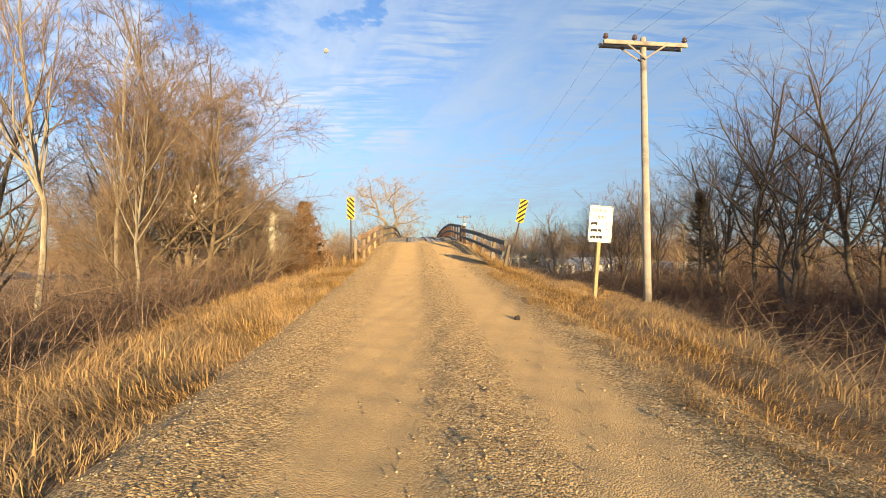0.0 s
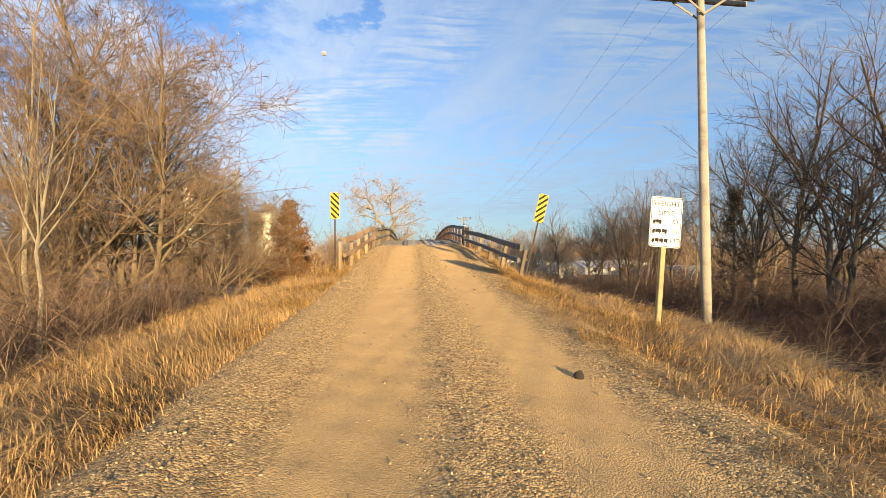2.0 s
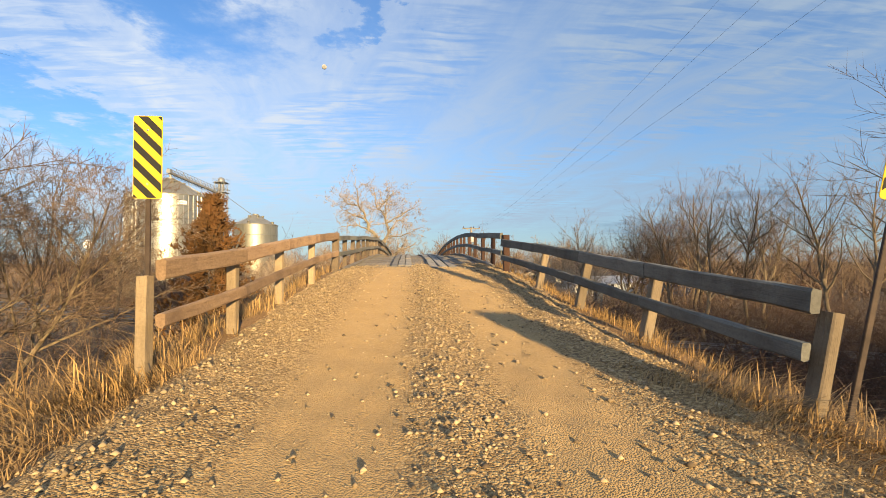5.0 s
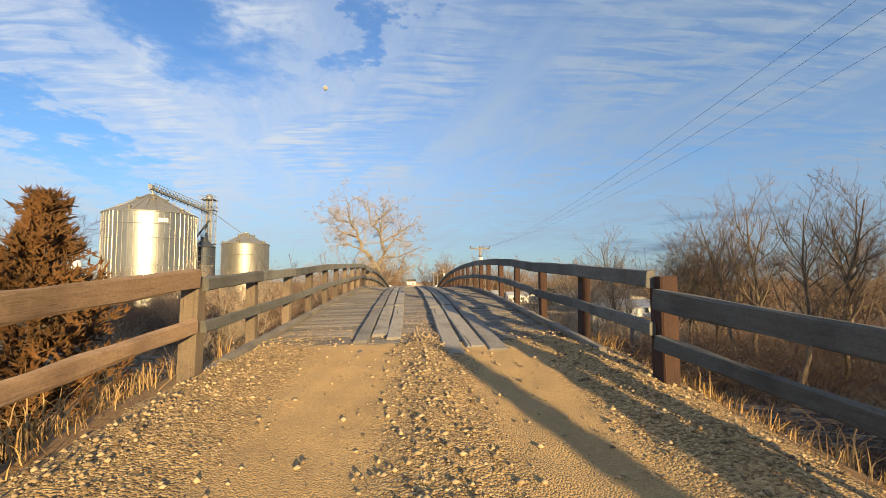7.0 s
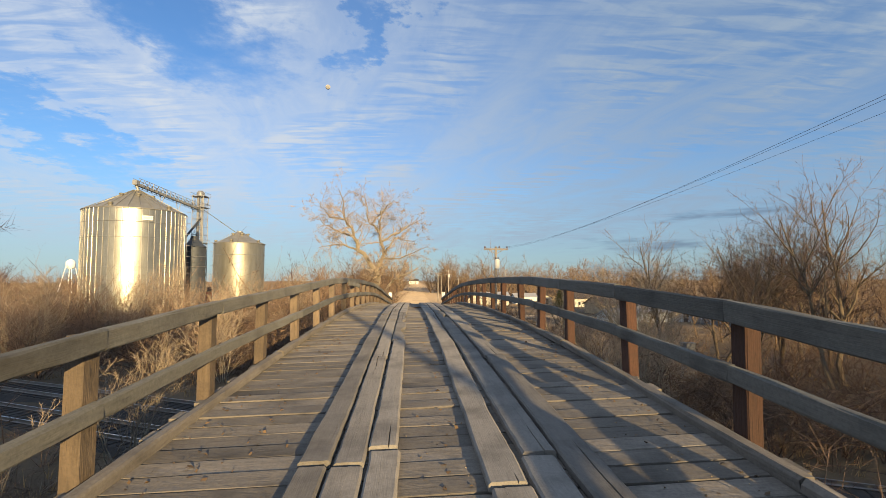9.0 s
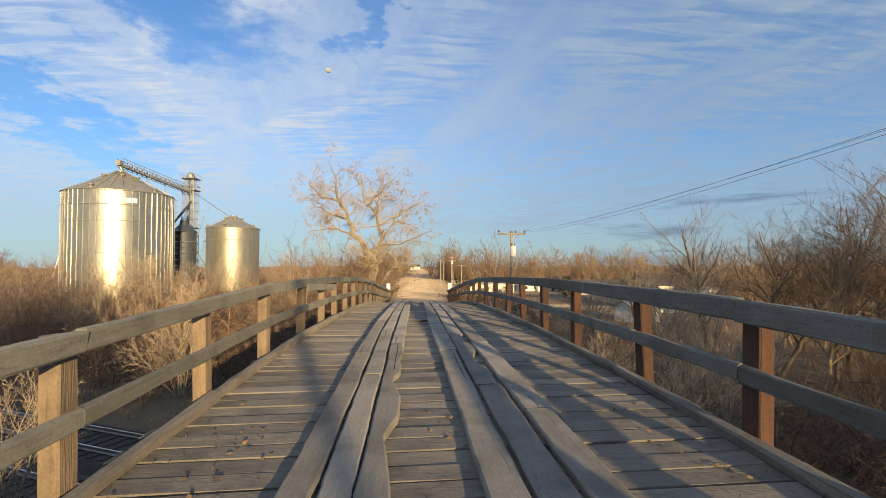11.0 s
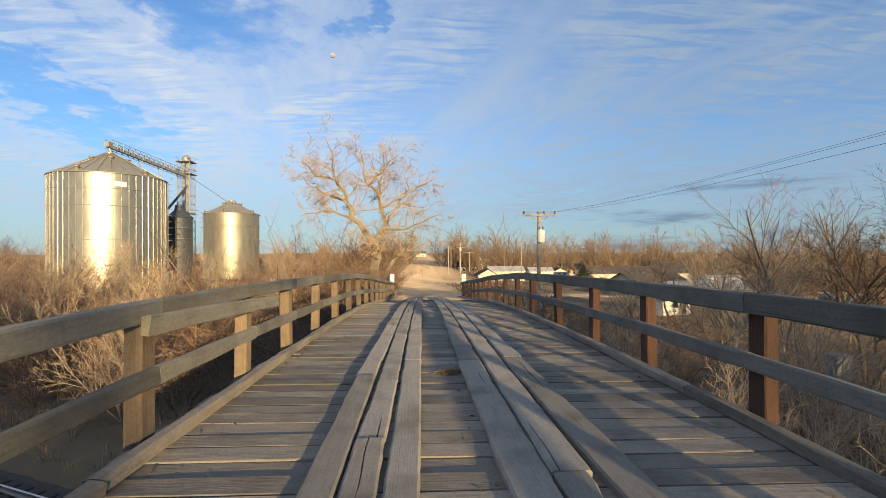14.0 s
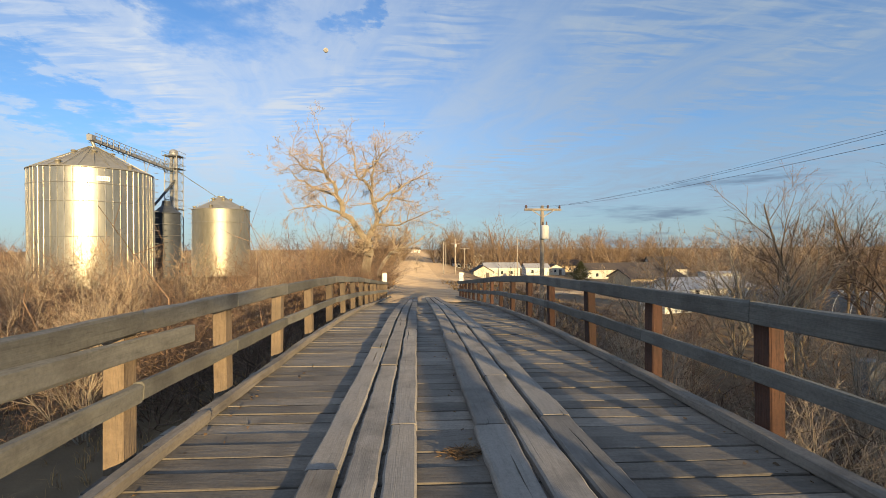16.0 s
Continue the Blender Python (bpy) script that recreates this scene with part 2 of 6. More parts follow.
M_porcelain = plain("brown_porcelain", (0.10, 0.06, 0.05), 0.25, 0, 0.1)
M_transformer = plain("transformer_paint", (0.62, 0.62, 0.60), 0.45, 0, 0.08)


def galvanised(name, tone, rough, metal=1.0):
    m, ns, ls, b = mat(name, rough, metal)
    v, rnd = coords(ns, ls)
    st = ns.new("ShaderNodeMapping")
    st.inputs["Scale"].default_value = (1, 1, 0.25)
    ls.new(v, st.inputs[0])
    n1 = tex_noise(ns, ls, st.outputs[0], 0.9, 4, 0.6)
    n2 = tex_noise(ns, ls, v, 6.0, 3, 0.6)
    lo, hi = tuple(c * 0.78 for c in tone), tuple(min(1, c * 1.12) for c in tone)
    ls.new(blend(ns, ls, 0.35, ramp(ns, ls, n1, [(0.35, lo), (0.65, hi)]), ramp(ns, ls, n2, [(0.35, lo), (0.65, hi)])), b.inputs["Base Color"])
    rr = ns.new("ShaderNodeMapRange")
    rr.inputs["To Min"].default_value, rr.inputs["To Max"].default_value = rough - 0.08, rough + 0.12
    ls.new(n1, rr.inputs["Value"])
    ls.new(rr.outputs[0], b.inputs["Roughness"])
    return m


M_bin = galvanised("galvanised_sheet", (0.36, 0.352, 0.305), 0.33, 0.78)
M_bindull = galvanised("dull_galvanised_sheet", (0.31, 0.30, 0.255), 0.46, 0.72)
M_stiff = galvanised("galvanised_stiffener", (0.52, 0.50, 0.45), 0.34, 0.9)
M_binroof = galvanised("galvanised_roof", (0.30, 0.285, 0.245), 0.5, 0.55)
M_steelwork = galvanised("galvanised_steelwork", (0.34, 0.345, 0.35), 0.55, 0.6)
M_darkbin = plain("dull_dark_steel", (0.07, 0.08, 0.095), 0.6, 0.4, 0.2, 1.0)


def bark(name, light, dark, apart=False):
    """apart: every stem has its own tone."""
    m, ns, ls, b = mat(name, 0.9)
    v, rnd = coords(ns, ls)
    n1 = tex_noise(ns, ls, v, 1.3, 3, 0.6)
    st = ns.new("ShaderNodeMapping")
    st.inputs["Scale"].default_value = (9, 9, 2.0)
    ls.new(v, st.inputs[0])
    n2 = tex_noise(ns, ls, st.outputs[0], 2.0, 4, 0.65)
    c = blend(ns, ls, 0.5, ramp(ns, ls, n1, [(0.35, dark), (0.65, light)]), ramp(ns, ls, n2, [(0.35, dark), (0.65, light)]))
    tone = ns.new("ShaderNodeMapRange")
    tone.inputs["To Min"].default_value, tone.inputs["To Max"].default_value = (0.4, 1.6) if apart else (0.75, 1.2)
    ls.new(ns.new("ShaderNodeNewGeometry").outputs["Random Per Island"] if apart else rnd, tone.inputs["Value"])
    hsv = ns.new("ShaderNodeHueSaturation")
    ls.new(tone.outputs[0], hsv.inputs["Value"])
    ls.new(c, hsv.inputs["Color"])
    ls.new(hsv.outputs[0], b.inputs["Base Color"])
    bump(ns, ls, b, n2, 0.5, 0.02)
    return m


M_bark = bark("grey_brown_bark", (0.17, 0.128, 0.088), (0.055, 0.043, 0.033))
M_barktan = bark("tan_bark", (0.30, 0.225, 0.14), (0.11, 0.085, 0.06))
M_twig = bark("reddish_twigs", (0.115, 0.064, 0.042), (0.034, 0.021, 0.016))
M_twigtan = bark("tan_twigs", (0.27, 0.185, 0.12), (0.10, 0.07, 0.048))
M_barkpale = bark("pale_cottonwood_bark", (0.41, 0.35, 0.26), (0.17, 0.14, 0.105))
M_twigpale = bark("pale_twigs", (0.50, 0.40, 0.29), (0.25, 0.19, 0.135))
M_brush = bark("brush_stems", (0.26, 0.172, 0.115), (0.075, 0.05, 0.037), True)
M_cedar = bark("winter_cedar_foliage", (0.24, 0.105, 0.03), (0.075, 0.045, 0.016))
M_cedardull = bark("dull_cedar_foliage", (0.17, 0.115, 0.065), (0.07, 0.05, 0.032))
M_green = bark("juniper_foliage", (0.055, 0.062, 0.028), (0.025, 0.03, 0.016))


def grassy(name, light, dark):
    m, ns, ls, b = mat(name, 0.8)
    g = ns.new("ShaderNodeNewGeometry")
    col = ramp(ns, ls, g.outputs["Random Per Island"], [(0.0, dark), (0.35, tuple((a + c) / 2 for a, c in zip(light, dark))), (1.0, light)])
    ls.new(col, b.inputs["Base Color"])
    return m


M_grass = grassy("dry_grass", (0.54, 0.345, 0.14), (0.08, 0.042, 0.017))
M_stone = grassy("limestone_chips", (0.54, 0.405, 0.235), (0.11, 0.075, 0.042))
M_leaf = grassy("dead_leaves", (0.20, 0.125, 0.06), (0.07, 0.045, 0.025))

# open ground: dry grass, bare soil and leaf litter
M_ground, ns, ls, b = mat("winter_ground", 0.95)
v, _ = coords(ns, ls, space="World")
g_big = tex_noise(ns, ls, v, 0.09, 4, 0.6)
g_mid = tex_noise(ns, ls, v, 1.1, 5, 0.65)
g_fine = tex_noise(ns, ls, v, 18.0, 4, 0.7)
c1 = ramp(ns, ls, g_mid, [(0.30, (0.05, 0.034, 0.02)), (0.52, (0.12, 0.082, 0.045)), (0.75, (0.24, 0.17, 0.09))])
c2 = ramp(ns, ls, g_fine, [(0.30, (0.05, 0.034, 0.02)), (0.70, (0.26, 0.185, 0.10))])
c3 = ramp(ns, ls, g_big, [(0.35, (0.05, 0.036, 0.022)), (0.65, (0.19, 0.135, 0.075))])
col = blend(ns, ls, 0.5, blend(ns, ls, 0.45, c1, c2), c3)
# matted straw covers the road's banks
gs = ns.new("ShaderNodeSeparateXYZ")
ls.new(v, gs.inputs[0])


def band(value, lo, hi):
    d = ns.new("ShaderNodeMapRange")
    d.interpolation_type = "SMOOTHSTEP"
    for key, val in (("From Min", lo), ("From Max", hi), ("To Min", 1.0), ("To Max", 0.0)):
        d.inputs[key].default_value = val
    ls.new(value, d.inputs["Value"])
    return d.outputs[0]


ax = ns.new("ShaderNodeMath")
ax.operation = "ABSOLUTE"
ls.new(gs.outputs[0], ax.inputs[0])
near_road = ns.new("ShaderNodeMath")
near_road.operation = "MULTIPLY"
ls.new(band(ax.outputs[0], 5.0, 10.0), near_road.inputs[0])
ls.new(band(gs.outputs[1], 24.0, 30.0), near_road.inputs[1])
st_w = ns.new("ShaderNodeMapping")
st_w.inputs["Scale"].default_value = (30, 11, 11)
ls.new(v, st_w.inputs[0])
g_straw = tex_noise(ns, ls, st_w.outputs[0], 1.5, 5, 0.7, 1.5)
straw = ramp(ns, ls, g_straw, [(0.30, (0.055, 0.031, 0.014)), (0.52, (0.17, 0.10, 0.042)), (0.75, (0.39, 0.24, 0.10))])
col = blend(ns, ls, near_road.outputs[0], col, straw)
# bare trampled dirt where the street spreads out past the bridge
yard = ns.new("ShaderNodeMath")
yard.operation = "MULTIPLY"
far_half = ns.new("ShaderNodeMath")
far_half.operation = "SUBTRACT"
far_half.inputs[0].default_value = 1.0
ls.new(band(gs.outputs[1], 70.0, 76.0), far_half.inputs[1])
ls.new(band(ax.outputs[0], 6.0, 13.0), yard.inputs[0])
ls.new(far_half.outputs[0], yard.inputs[1])
dirt = ramp(ns, ls, g_mid, [(0.30, (0.19, 0.14, 0.085)), (0.52, (0.31, 0.23, 0.145)), (0.75, (0.40, 0.30, 0.19))])
col = blend(ns, ls, yard.outputs[0], col, dirt)
ls.new(col, b.inputs["Base Color"])
bump(ns, ls, b, g_fine, 0.4, 0.05)

# gravel road: packed wheel tracks between looser stones
M_road, ns, ls, b = mat("gravel_road", 0.95)
v, _ = coords(ns, ls, space="World")
vo = ns.new("ShaderNodeTexVoronoi")
vo.inputs["Scale"].default_value = 46
ls.new(v, vo.inputs["Vector"])
vo2 = ns.new("ShaderNodeTexVoronoi")
vo2.inputs["Scale"].default_value = 75
ls.new(v, vo2.inputs["Vector"])
r_mid = tex_noise(ns, ls, v, 1.4, 5, 0.65)
r_fine = tex_noise(ns, ls, v, 60, 3, 0.7)
sepc = ns.new("ShaderNodeSeparateColor")
ls.new(vo.outputs["Color"], sepc.inputs[0])
chip = ramp(ns, ls, sepc.outputs[0], [(0.0, (0.125, 0.076, 0.034)), (0.5, (0.335, 0.222, 0.1)), (1.0, (0.58, 0.415, 0.205))])
dust = ramp(ns, ls, r_mid, [(0.3, (0.33, 0.208, 0.09)), (0.7, (0.46, 0.303, 0.135))])
dust = blend(ns, ls, 0.35, dust, ramp(ns, ls, r_fine, [(0.3, (0.25, 0.172, 0.08)), (0.7, (0.56, 0.415, 0.21))]))
sx = ns.new("ShaderNodeSeparateXYZ")
ls.new(v, sx.inputs[0])


def track_mask(centre, half):
    a = ns.new("ShaderNodeMath")
    a.operation = "SUBTRACT"
    ls.new(sx.outputs[0], a.inputs[0])
    a.inputs[1].default_value = centre
    c = ns.new("ShaderNodeMath")
    c.operation = "ABSOLUTE"
    ls.new(a.outputs[0], c.inputs[0])
    d = ns.new("ShaderNodeMapRange")
    d.interpolation_type = "SMOOTHSTEP"
    for key, val in (("From Min", half * 0.55), ("From Max", half * 1.4), ("To Min", 1.0), ("To Max", 0.0)):
        d.inputs[key].default_value = val
    ls.new(c.outputs[0], d.inputs["Value"])
    return d.outputs[0]


tr = ns.new("ShaderNodeMath")
tr.operation = "ADD"
ls.new(track_mask(-0.80, 0.55), tr.inputs[0])
ls.new(track_mask(1.05, 0.45), tr.inputs[1])
tr.use_clamp = True
loose = ns.new("ShaderNodeMath")
loose.operation = "MULTIPLY_ADD"
ls.new(tr.outputs[0], loose.inputs[0])
loose.inputs[1].default_value, loose.inputs[2].default_value = -0.72, 0.85
ls.new(blend(ns, ls, loose.outputs[0], dust, chip), b.inputs["Base Color"])
hh = ns.new("ShaderNodeMath")
hh.operation = "MULTIPLY"
ls.new(vo.outputs["Distance"], hh.inputs[0])
ls.new(loose.outputs[0], hh.inputs[1])
h2 = ns.new("ShaderNodeMath")
h2.operation = "MULTIPLY_ADD"
ls.new(vo2.outputs["Distance"], h2.inputs[0])
h2.inputs[1].default_value = 0.35
ls.new(hh.outputs[0], h2.inputs[2])
nb = ns.new("ShaderNodeBump")
nb.invert = True
nb.inputs["Strength"].default_value, nb.inputs["Distance"].default_value = 0.75, 0.035
ls.new(h2.outputs[0], nb.inputs["Height"])
ls.new(nb.outputs[0], b.inputs["Normal"])

M_street = plain("street_gravel", (0.35, 0.265, 0.17), 0.95, 0, 0.4, 0.5, 0.6)
M_ballast = plain("ballast", (0.05, 0.044, 0.04), 0.95, 0, 0.4, 4.0, 0.8)
M_sleeper = wood("sleeper_wood", (0.05, 0.042, 0.036), (0.03, 0.026, 0.022))


# ---------------------------------------------------------------- mesh helpers
def mesh_of(name, verts, faces, smooth=False):
    me = bpy.data.meshes.new(name)
    me.from_pydata([tuple(p) for p in verts], [], [tuple(f) for f in faces])
    if smooth:
        me.polygons.foreach_set("use_smooth", [True] * len(me.polygons))
    me.update()
    return me


def part(name, me, material, parent, label="", m=None):
    """One mesh object under a thing or under a part."""
    ob = new(name, me)
    if material and not me.materials:
        me.materials.append(material)
    ob.parent = parent
    if m is not None:
        ob.matrix_basis = m
    if label:
        ob["label"] = label
    return ob


def thing(name, label, category, m=None, me=None, material=None, group="", kind=""):
    ob = new(name, me)
    if me and material and not me.materials:
        me.materials.append(material)
    if m is not None:
        ob.matrix_basis = m
    return tagged(ob, label, category, group, kind)


def timber(name, sx, sy, sz, ch=0.012, wear=0.006, rng=None, rings=2):
    """A sawn timber along local Y, centred, with broken edges and a little unevenness."""
    rng = rng or random.Random(1)
    hx, hz = sx / 2, sz / 2
    ring = [(hx - ch, hz), (hx, hz - ch), (hx, -hz + ch), (hx - ch, -hz), (-hx + ch, -hz), (-hx, -hz + ch), (-hx, hz - ch), (-hx + ch, hz)]
    vs, fs = [], []
    for k in range(rings):
        y = -sy / 2 + sy * k / (rings - 1)
        for x, z in ring:
            vs.append((x + rng.uniform(-wear, wear), y + rng.uniform(-wear, wear), z + rng.uniform(-wear, wear)))
    for k in range(rings - 1):
        for i in range(8):
            j = (i + 1) % 8
            fs.append((k * 8 + i, k * 8 + j, k * 8 + 8 + j, k * 8 + 8 + i))
    fs.append(tuple(range(7, -1, -1)))
    fs.append(tuple((rings - 1) * 8 + i for i in range(8)))
    return mesh_of(name, vs, fs)


def lathe(name, rows, sides=24, smooth=True, cap=True):
    """A turned form from (radius, height) rows."""
    vs, fs = [], []
    for r, z in rows:
        for k in range(sides):
            a = 2 * math.pi * k / sides
            vs.append((r * math.cos(a), r * math.sin(a), z))
    for i in range(len(rows) - 1):
        for k in range(sides):
            j = (k + 1) % sides
            fs.append((i * sides + k, i * sides + j, (i + 1) * sides + j, (i + 1) * sides + k))
    if cap:
        fs.append(tuple(range(sides - 1, -1, -1)))
        fs.append(tuple((len(rows) - 1) * sides + k for k in range(sides)))
    return mesh_of(name, vs, fs, smooth)


def tubes(name, p0, p1, r0, r1, sides=4, smooth=False):
    """Many tapered rods in one mesh."""
    p0, p1 = np.asarray(p0, float), np.asarray(p1, float)
    n = len(p0)
    d = p1 - p0
    d /= np.maximum(np.linalg.norm(d, axis=1, keepdims=True), 1e-9)
    ref = np.where(np.abs(d[:, 2:3]) > 0.9, [[1.0, 0, 0]], [[0, 0, 1.0]])
    u = np.cross(d, ref)
    u /= np.maximum(np.linalg.norm(u, axis=1, keepdims=True), 1e-9)
    w = np.cross(d, u)
    a = 2 * np.pi * np.arange(sides) / sides
    off = np.cos(a)[None, :, None] * u[:, None] + np.sin(a)[None, :, None] * w[:, None]
    v = np.concatenate([p0[:, None] + off * np.reshape(r0, (-1, 1, 1)), p1[:, None] + off * np.reshape(r1, (-1, 1, 1))], 1).reshape(-1, 3)
    base = (np.arange(n) * 2 * sides)[:, None]
    k = np.arange(sides)
    j = (k + 1) % sides
    quads = np.stack([base + k, base + j, base + sides + j, base + sides + k], -1).reshape(-1, 4)
    me = bpy.data.meshes.new(name)
    me.vertices.add(len(v))
    me.vertices.foreach_set("co", v.ravel())
    me.loops.add(quads.size)
    me.loops.foreach_set("vertex_index", quads.ravel())
    me.polygons.add(len(quads))
    me.polygons.foreach_set("loop_start", np.arange(len(quads)) * 4)
    me.polygons.foreach_set("loop_total", np.full(len(quads), 4))
    if smooth:
        me.polygons.foreach_set("use_smooth", np.ones(len(quads), bool))
    me.update(calc_edges=True)
    return me


def rod(name, a, b, r, sides=6):
    return tubes(name, [a], [b], [r], [r], sides)


def tri_mesh(name, v, f):
    """A mesh of many small pieces from arrays."""
    me = bpy.data.meshes.new(name)
    v, f = np.asarray(v, float).reshape(-1, 3), np.asarray(f, int)
    me.vertices.add(len(v))
    me.vertices.foreach_set("co", v.ravel())
    me.loops.add(f.size)
    me.loops.foreach_set("vertex_index", f.ravel())
    me.polygons.add(len(f))
    me.polygons.foreach_set("loop_start", np.arange(len(f)) * f.shape[1])
    me.polygons.foreach_set("loop_total", np.full(len(f), f.shape[1]))
    me.update(calc_edges=True)
    return me


def turn_to(a, b):
    """A pose at the middle of a-b whose Y runs from a to b, Z as upright as can be."""
    a, b = Vector(a), Vector(b)
    y = (b - a).normalized()
    x = y.cross(Vector((0, 0, 1)))
    x = x.normalized() if x.length > 1e-4 else Vector((1, 0, 0))
    z = x.cross(y)
    m = Matrix((x, y, z)).transposed().to_4x4()
    m.translation = (a + b) / 2
    return m


# ---------------------------------------------------------------- lie of the land
ROAD_Y = [-60, -1.6, 0.4, 3.1, 4.8, 10, 14.2, 15, 17.1, 19.4, 21.6, 23.7, 25.8, 27.6, 29.2, 30.7, 32.5, 34, 35, 37.2, 39.2, 41.3, 43, 45, 47, 49, 51.5, 55, 57, 60, 64, 69, 75, 80, 90, 100, 115, 130, 160, 4000]
ROAD_Z = [-2.8, -1.81, -1.77, -1.71, -1.66, -1.42, -1.22, -1.15, -1.0, -0.81, -0.59, -0.36, -0.2, -0.05, 0.01, 0.07, 0.20, 0.31, 0.35, 0.42, 0.485, 0.525, 0.56, 0.545, 0.52, 0.47, 0.41, 0.28, 0.14, -0.05, -0.42, -0.82, -1.32, -1.7, -2.35, -2.95, -3.6, -4.0, -4.5, -4.9]


def road_z(y):
    y = np.asarray(y, float)
    return sum(np.interp(y + d, ROAD_Y, ROAD_Z) for d in (-1.2, -0.6, 0, 0.6, 1.2)) / 5


def tilt(y):
    return np.interp(y, [22, 28, 31, 33, 37, 39, 41.3, 43, 48, 56, 75], [0, 0.04, 0.05, 0.07, 0.06, 0.05, 0.02, -0.01, -0.02, -0.02, 0])


def deck_z(x, y):
    return road_z(y) + tilt(y) * np.asarray(x) / 2.45


def bumps(x, y):
    return 0.05 * np.sin(1.7 * x + 0.6 * y) * np.cos(0.9 * y - 0.4 * x) + 0.03 * np.sin(3.9 * x - 2.2 * y) + 0.10 * np.sin(0.31 * x + 1.3) * np.sin(0.27 * y)


def lie(x, y):
    """How the plain falls away to the north and the east."""
    return -0.0183 * np.clip(x, -250, 250) + np.interp(y, [-60, 0, 16, 30, 50, 75, 140, 300, 620, 4000], [0.1, 0.05, 0, -0.13, -0.38, -0.67, -1.37, -3.1, -6.5, -6.5])


def brink(y):
    """How far beside the road the right-hand bank holds before it drops into the hollow."""
    return np.interp(y, [0, 4, 8, 11, 13.4, 16.5, 22], [1.8, 2.0, 3.3, 4.3, 4.4, 1.7, 0.9])


def ground_z(x, y):
    x, y = np.asarray(x, float), np.asarray(y, float)
    base = np.interp(y, [-80, 0, 14, 34, 4000], [-4.0, -3.7, -4.0, -5.0, -5.0]) + lie(x, y)
    # the two banks end in slopes under the bridge
    bank = np.where(y < 47, road_z(np.minimum(y, 27.5)) - np.maximum(0, y - 27.6) / 1.3, road_z(np.maximum(y, 66)) - np.maximum(0, 66 - y) / 1.3)
    half = np.where(x > 0, np.interp(y, [0, 16, 22, 73, 80, 92, 150, 300], [2.9, 2.9, 2.75, 2.75, 5.5, 9.5, 11, 9]), np.interp(y, [0, 16, 22, 73, 90, 150, 300], [2.9, 2.9, 2.75, 2.75, 6.0, 7.5, 7.5]))
    side = np.maximum(0, np.abs(x - np.interp(y, [0, 20], [-0.3, 0])) - half)
    s1 = np.interp(y, [8, 14, 22, 30, 66, 110], [0.17, 0.20, 0.42, 0.6, 0.6, 0.25])
    fall = side * s1 + np.maximum(0, side - 4.5) * np.interp(y, [8, 22], [0.16, 0.1])
    fall = fall + np.where((x > 0) & (y < 47), np.maximum(0, side - brink(y)) * 0.7, 0)
    h = np.maximum(base, bank - 0.05 - fall)
    return h + bumps(x, y) * np.clip(side / 1.2, 0, 1)


def axis(fine_lo, fine_hi, step, lo, hi):
    inner = np.arange(fine_lo, fine_hi + step / 2, step)
    outs = []
    for end, sgn in ((hi, 1), (lo, -1)):
        p, s, o = (fine_hi if sgn > 0 else fine_lo), step, []
        while (end - p) * sgn > 0:
            s *= 1.22
            p += s * sgn
            o.append(p)
        o[-1] = end
        outs.append(o)
    return np.array(outs[1][::-1] + list(inner) + outs[0])


def sheet(name, xs, ys, zf):
    X, Y = np.meshgrid(xs, ys)
    v = np.stack([X, Y, zf(X, Y)], -1).reshape(-1, 3)
    nx, ny = len(xs), len(ys)
    i = (np.arange(ny - 1)[:, None] * nx + np.arange(nx - 1)).ravel()
    me = tri_mesh(name, v, np.stack([i, i + 1, i + nx + 1, i + nx], -1))
    me.polygons.foreach_set("use_smooth", [True] * len(me.polygons))
    return me


gx, gy = axis(-12, 12, 0.4, -4000, 4000), axis(-14, 84, 0.45, -4000, 4000)
thing("ground", "flat winter plain of dry grass and bare soil", "ground", me=sheet("ground", gx, gy, ground_z), material=M_ground, kind="structure")


def road_surface(x, y):
    crown = 0.05 * np.exp(-((x - 0.1) / 0.35) ** 2) + 0.05 * np.exp(-((x + 2.0) / 0.4) ** 2) + 0.05 * np.exp(-((x - 2.1) / 0.4) ** 2)
    rough = 0.012 * np.sin(9 * x + 3 * y) * np.sin(7 * y - 4 * x) + 0.008 * np.sin(21 * x + 5 * y)
    edge = np.clip((np.abs(x) - 2.3) / 0.7, 0, 1)
    over = np.clip((y - 27.0) / 3.0, 0, 1)
    return road_z(y) + tilt(y) * x / 2.45 + (crown + rough) * (1 - 0.6 * over) - 0.16 * edge + 0.02 - 0.02 * over


rx, ry = np.linspace(-2.95, 2.75, 48), np.concatenate([np.linspace(-60, -8, 40), np.arange(-7.8, 28.6, 0.14)])
thing("road", "tan gravel road with packed wheel tracks", "road", me=sheet("road", rx, ry, road_surface), material=M_road, kind="structure")


def street_surface(x, y):
    w = np.interp(y, [74, 86, 110, 160, 400, 640], [2.6, 3.9, 4.3, 3.8, 3.2, 3.2])
    return road_z(y) + 0.03 - 0.12 * np.clip(np.abs(x) - 0.92, 0, 1), w


sy_ = np.concatenate([np.arange(65.5, 140, 1.0), axis(141, 142, 1, 140.5, 640)[2:]])
U, V = np.meshgrid(np.linspace(-1, 1, 15), sy_)
zz, ww = street_surface(U, V)
vv = np.stack([U * ww, V, zz], -1).reshape(-1, 3)
ii = (np.arange(len(sy_) - 1)[:, None] * 15 + np.arange(14)).ravel()
me = tri_mesh("street", vv, np.stack([ii, ii + 1, ii + 16, ii + 15], -1))
thing("street", "wide pale gravel street running into town", "road", me=me, material=M_street, kind="structure")
cross = sheet("cross_street", np.linspace(6, 160, 40), np.linspace(128, 136, 4), lambda x, y: ground_z(x, y) + 0.05)
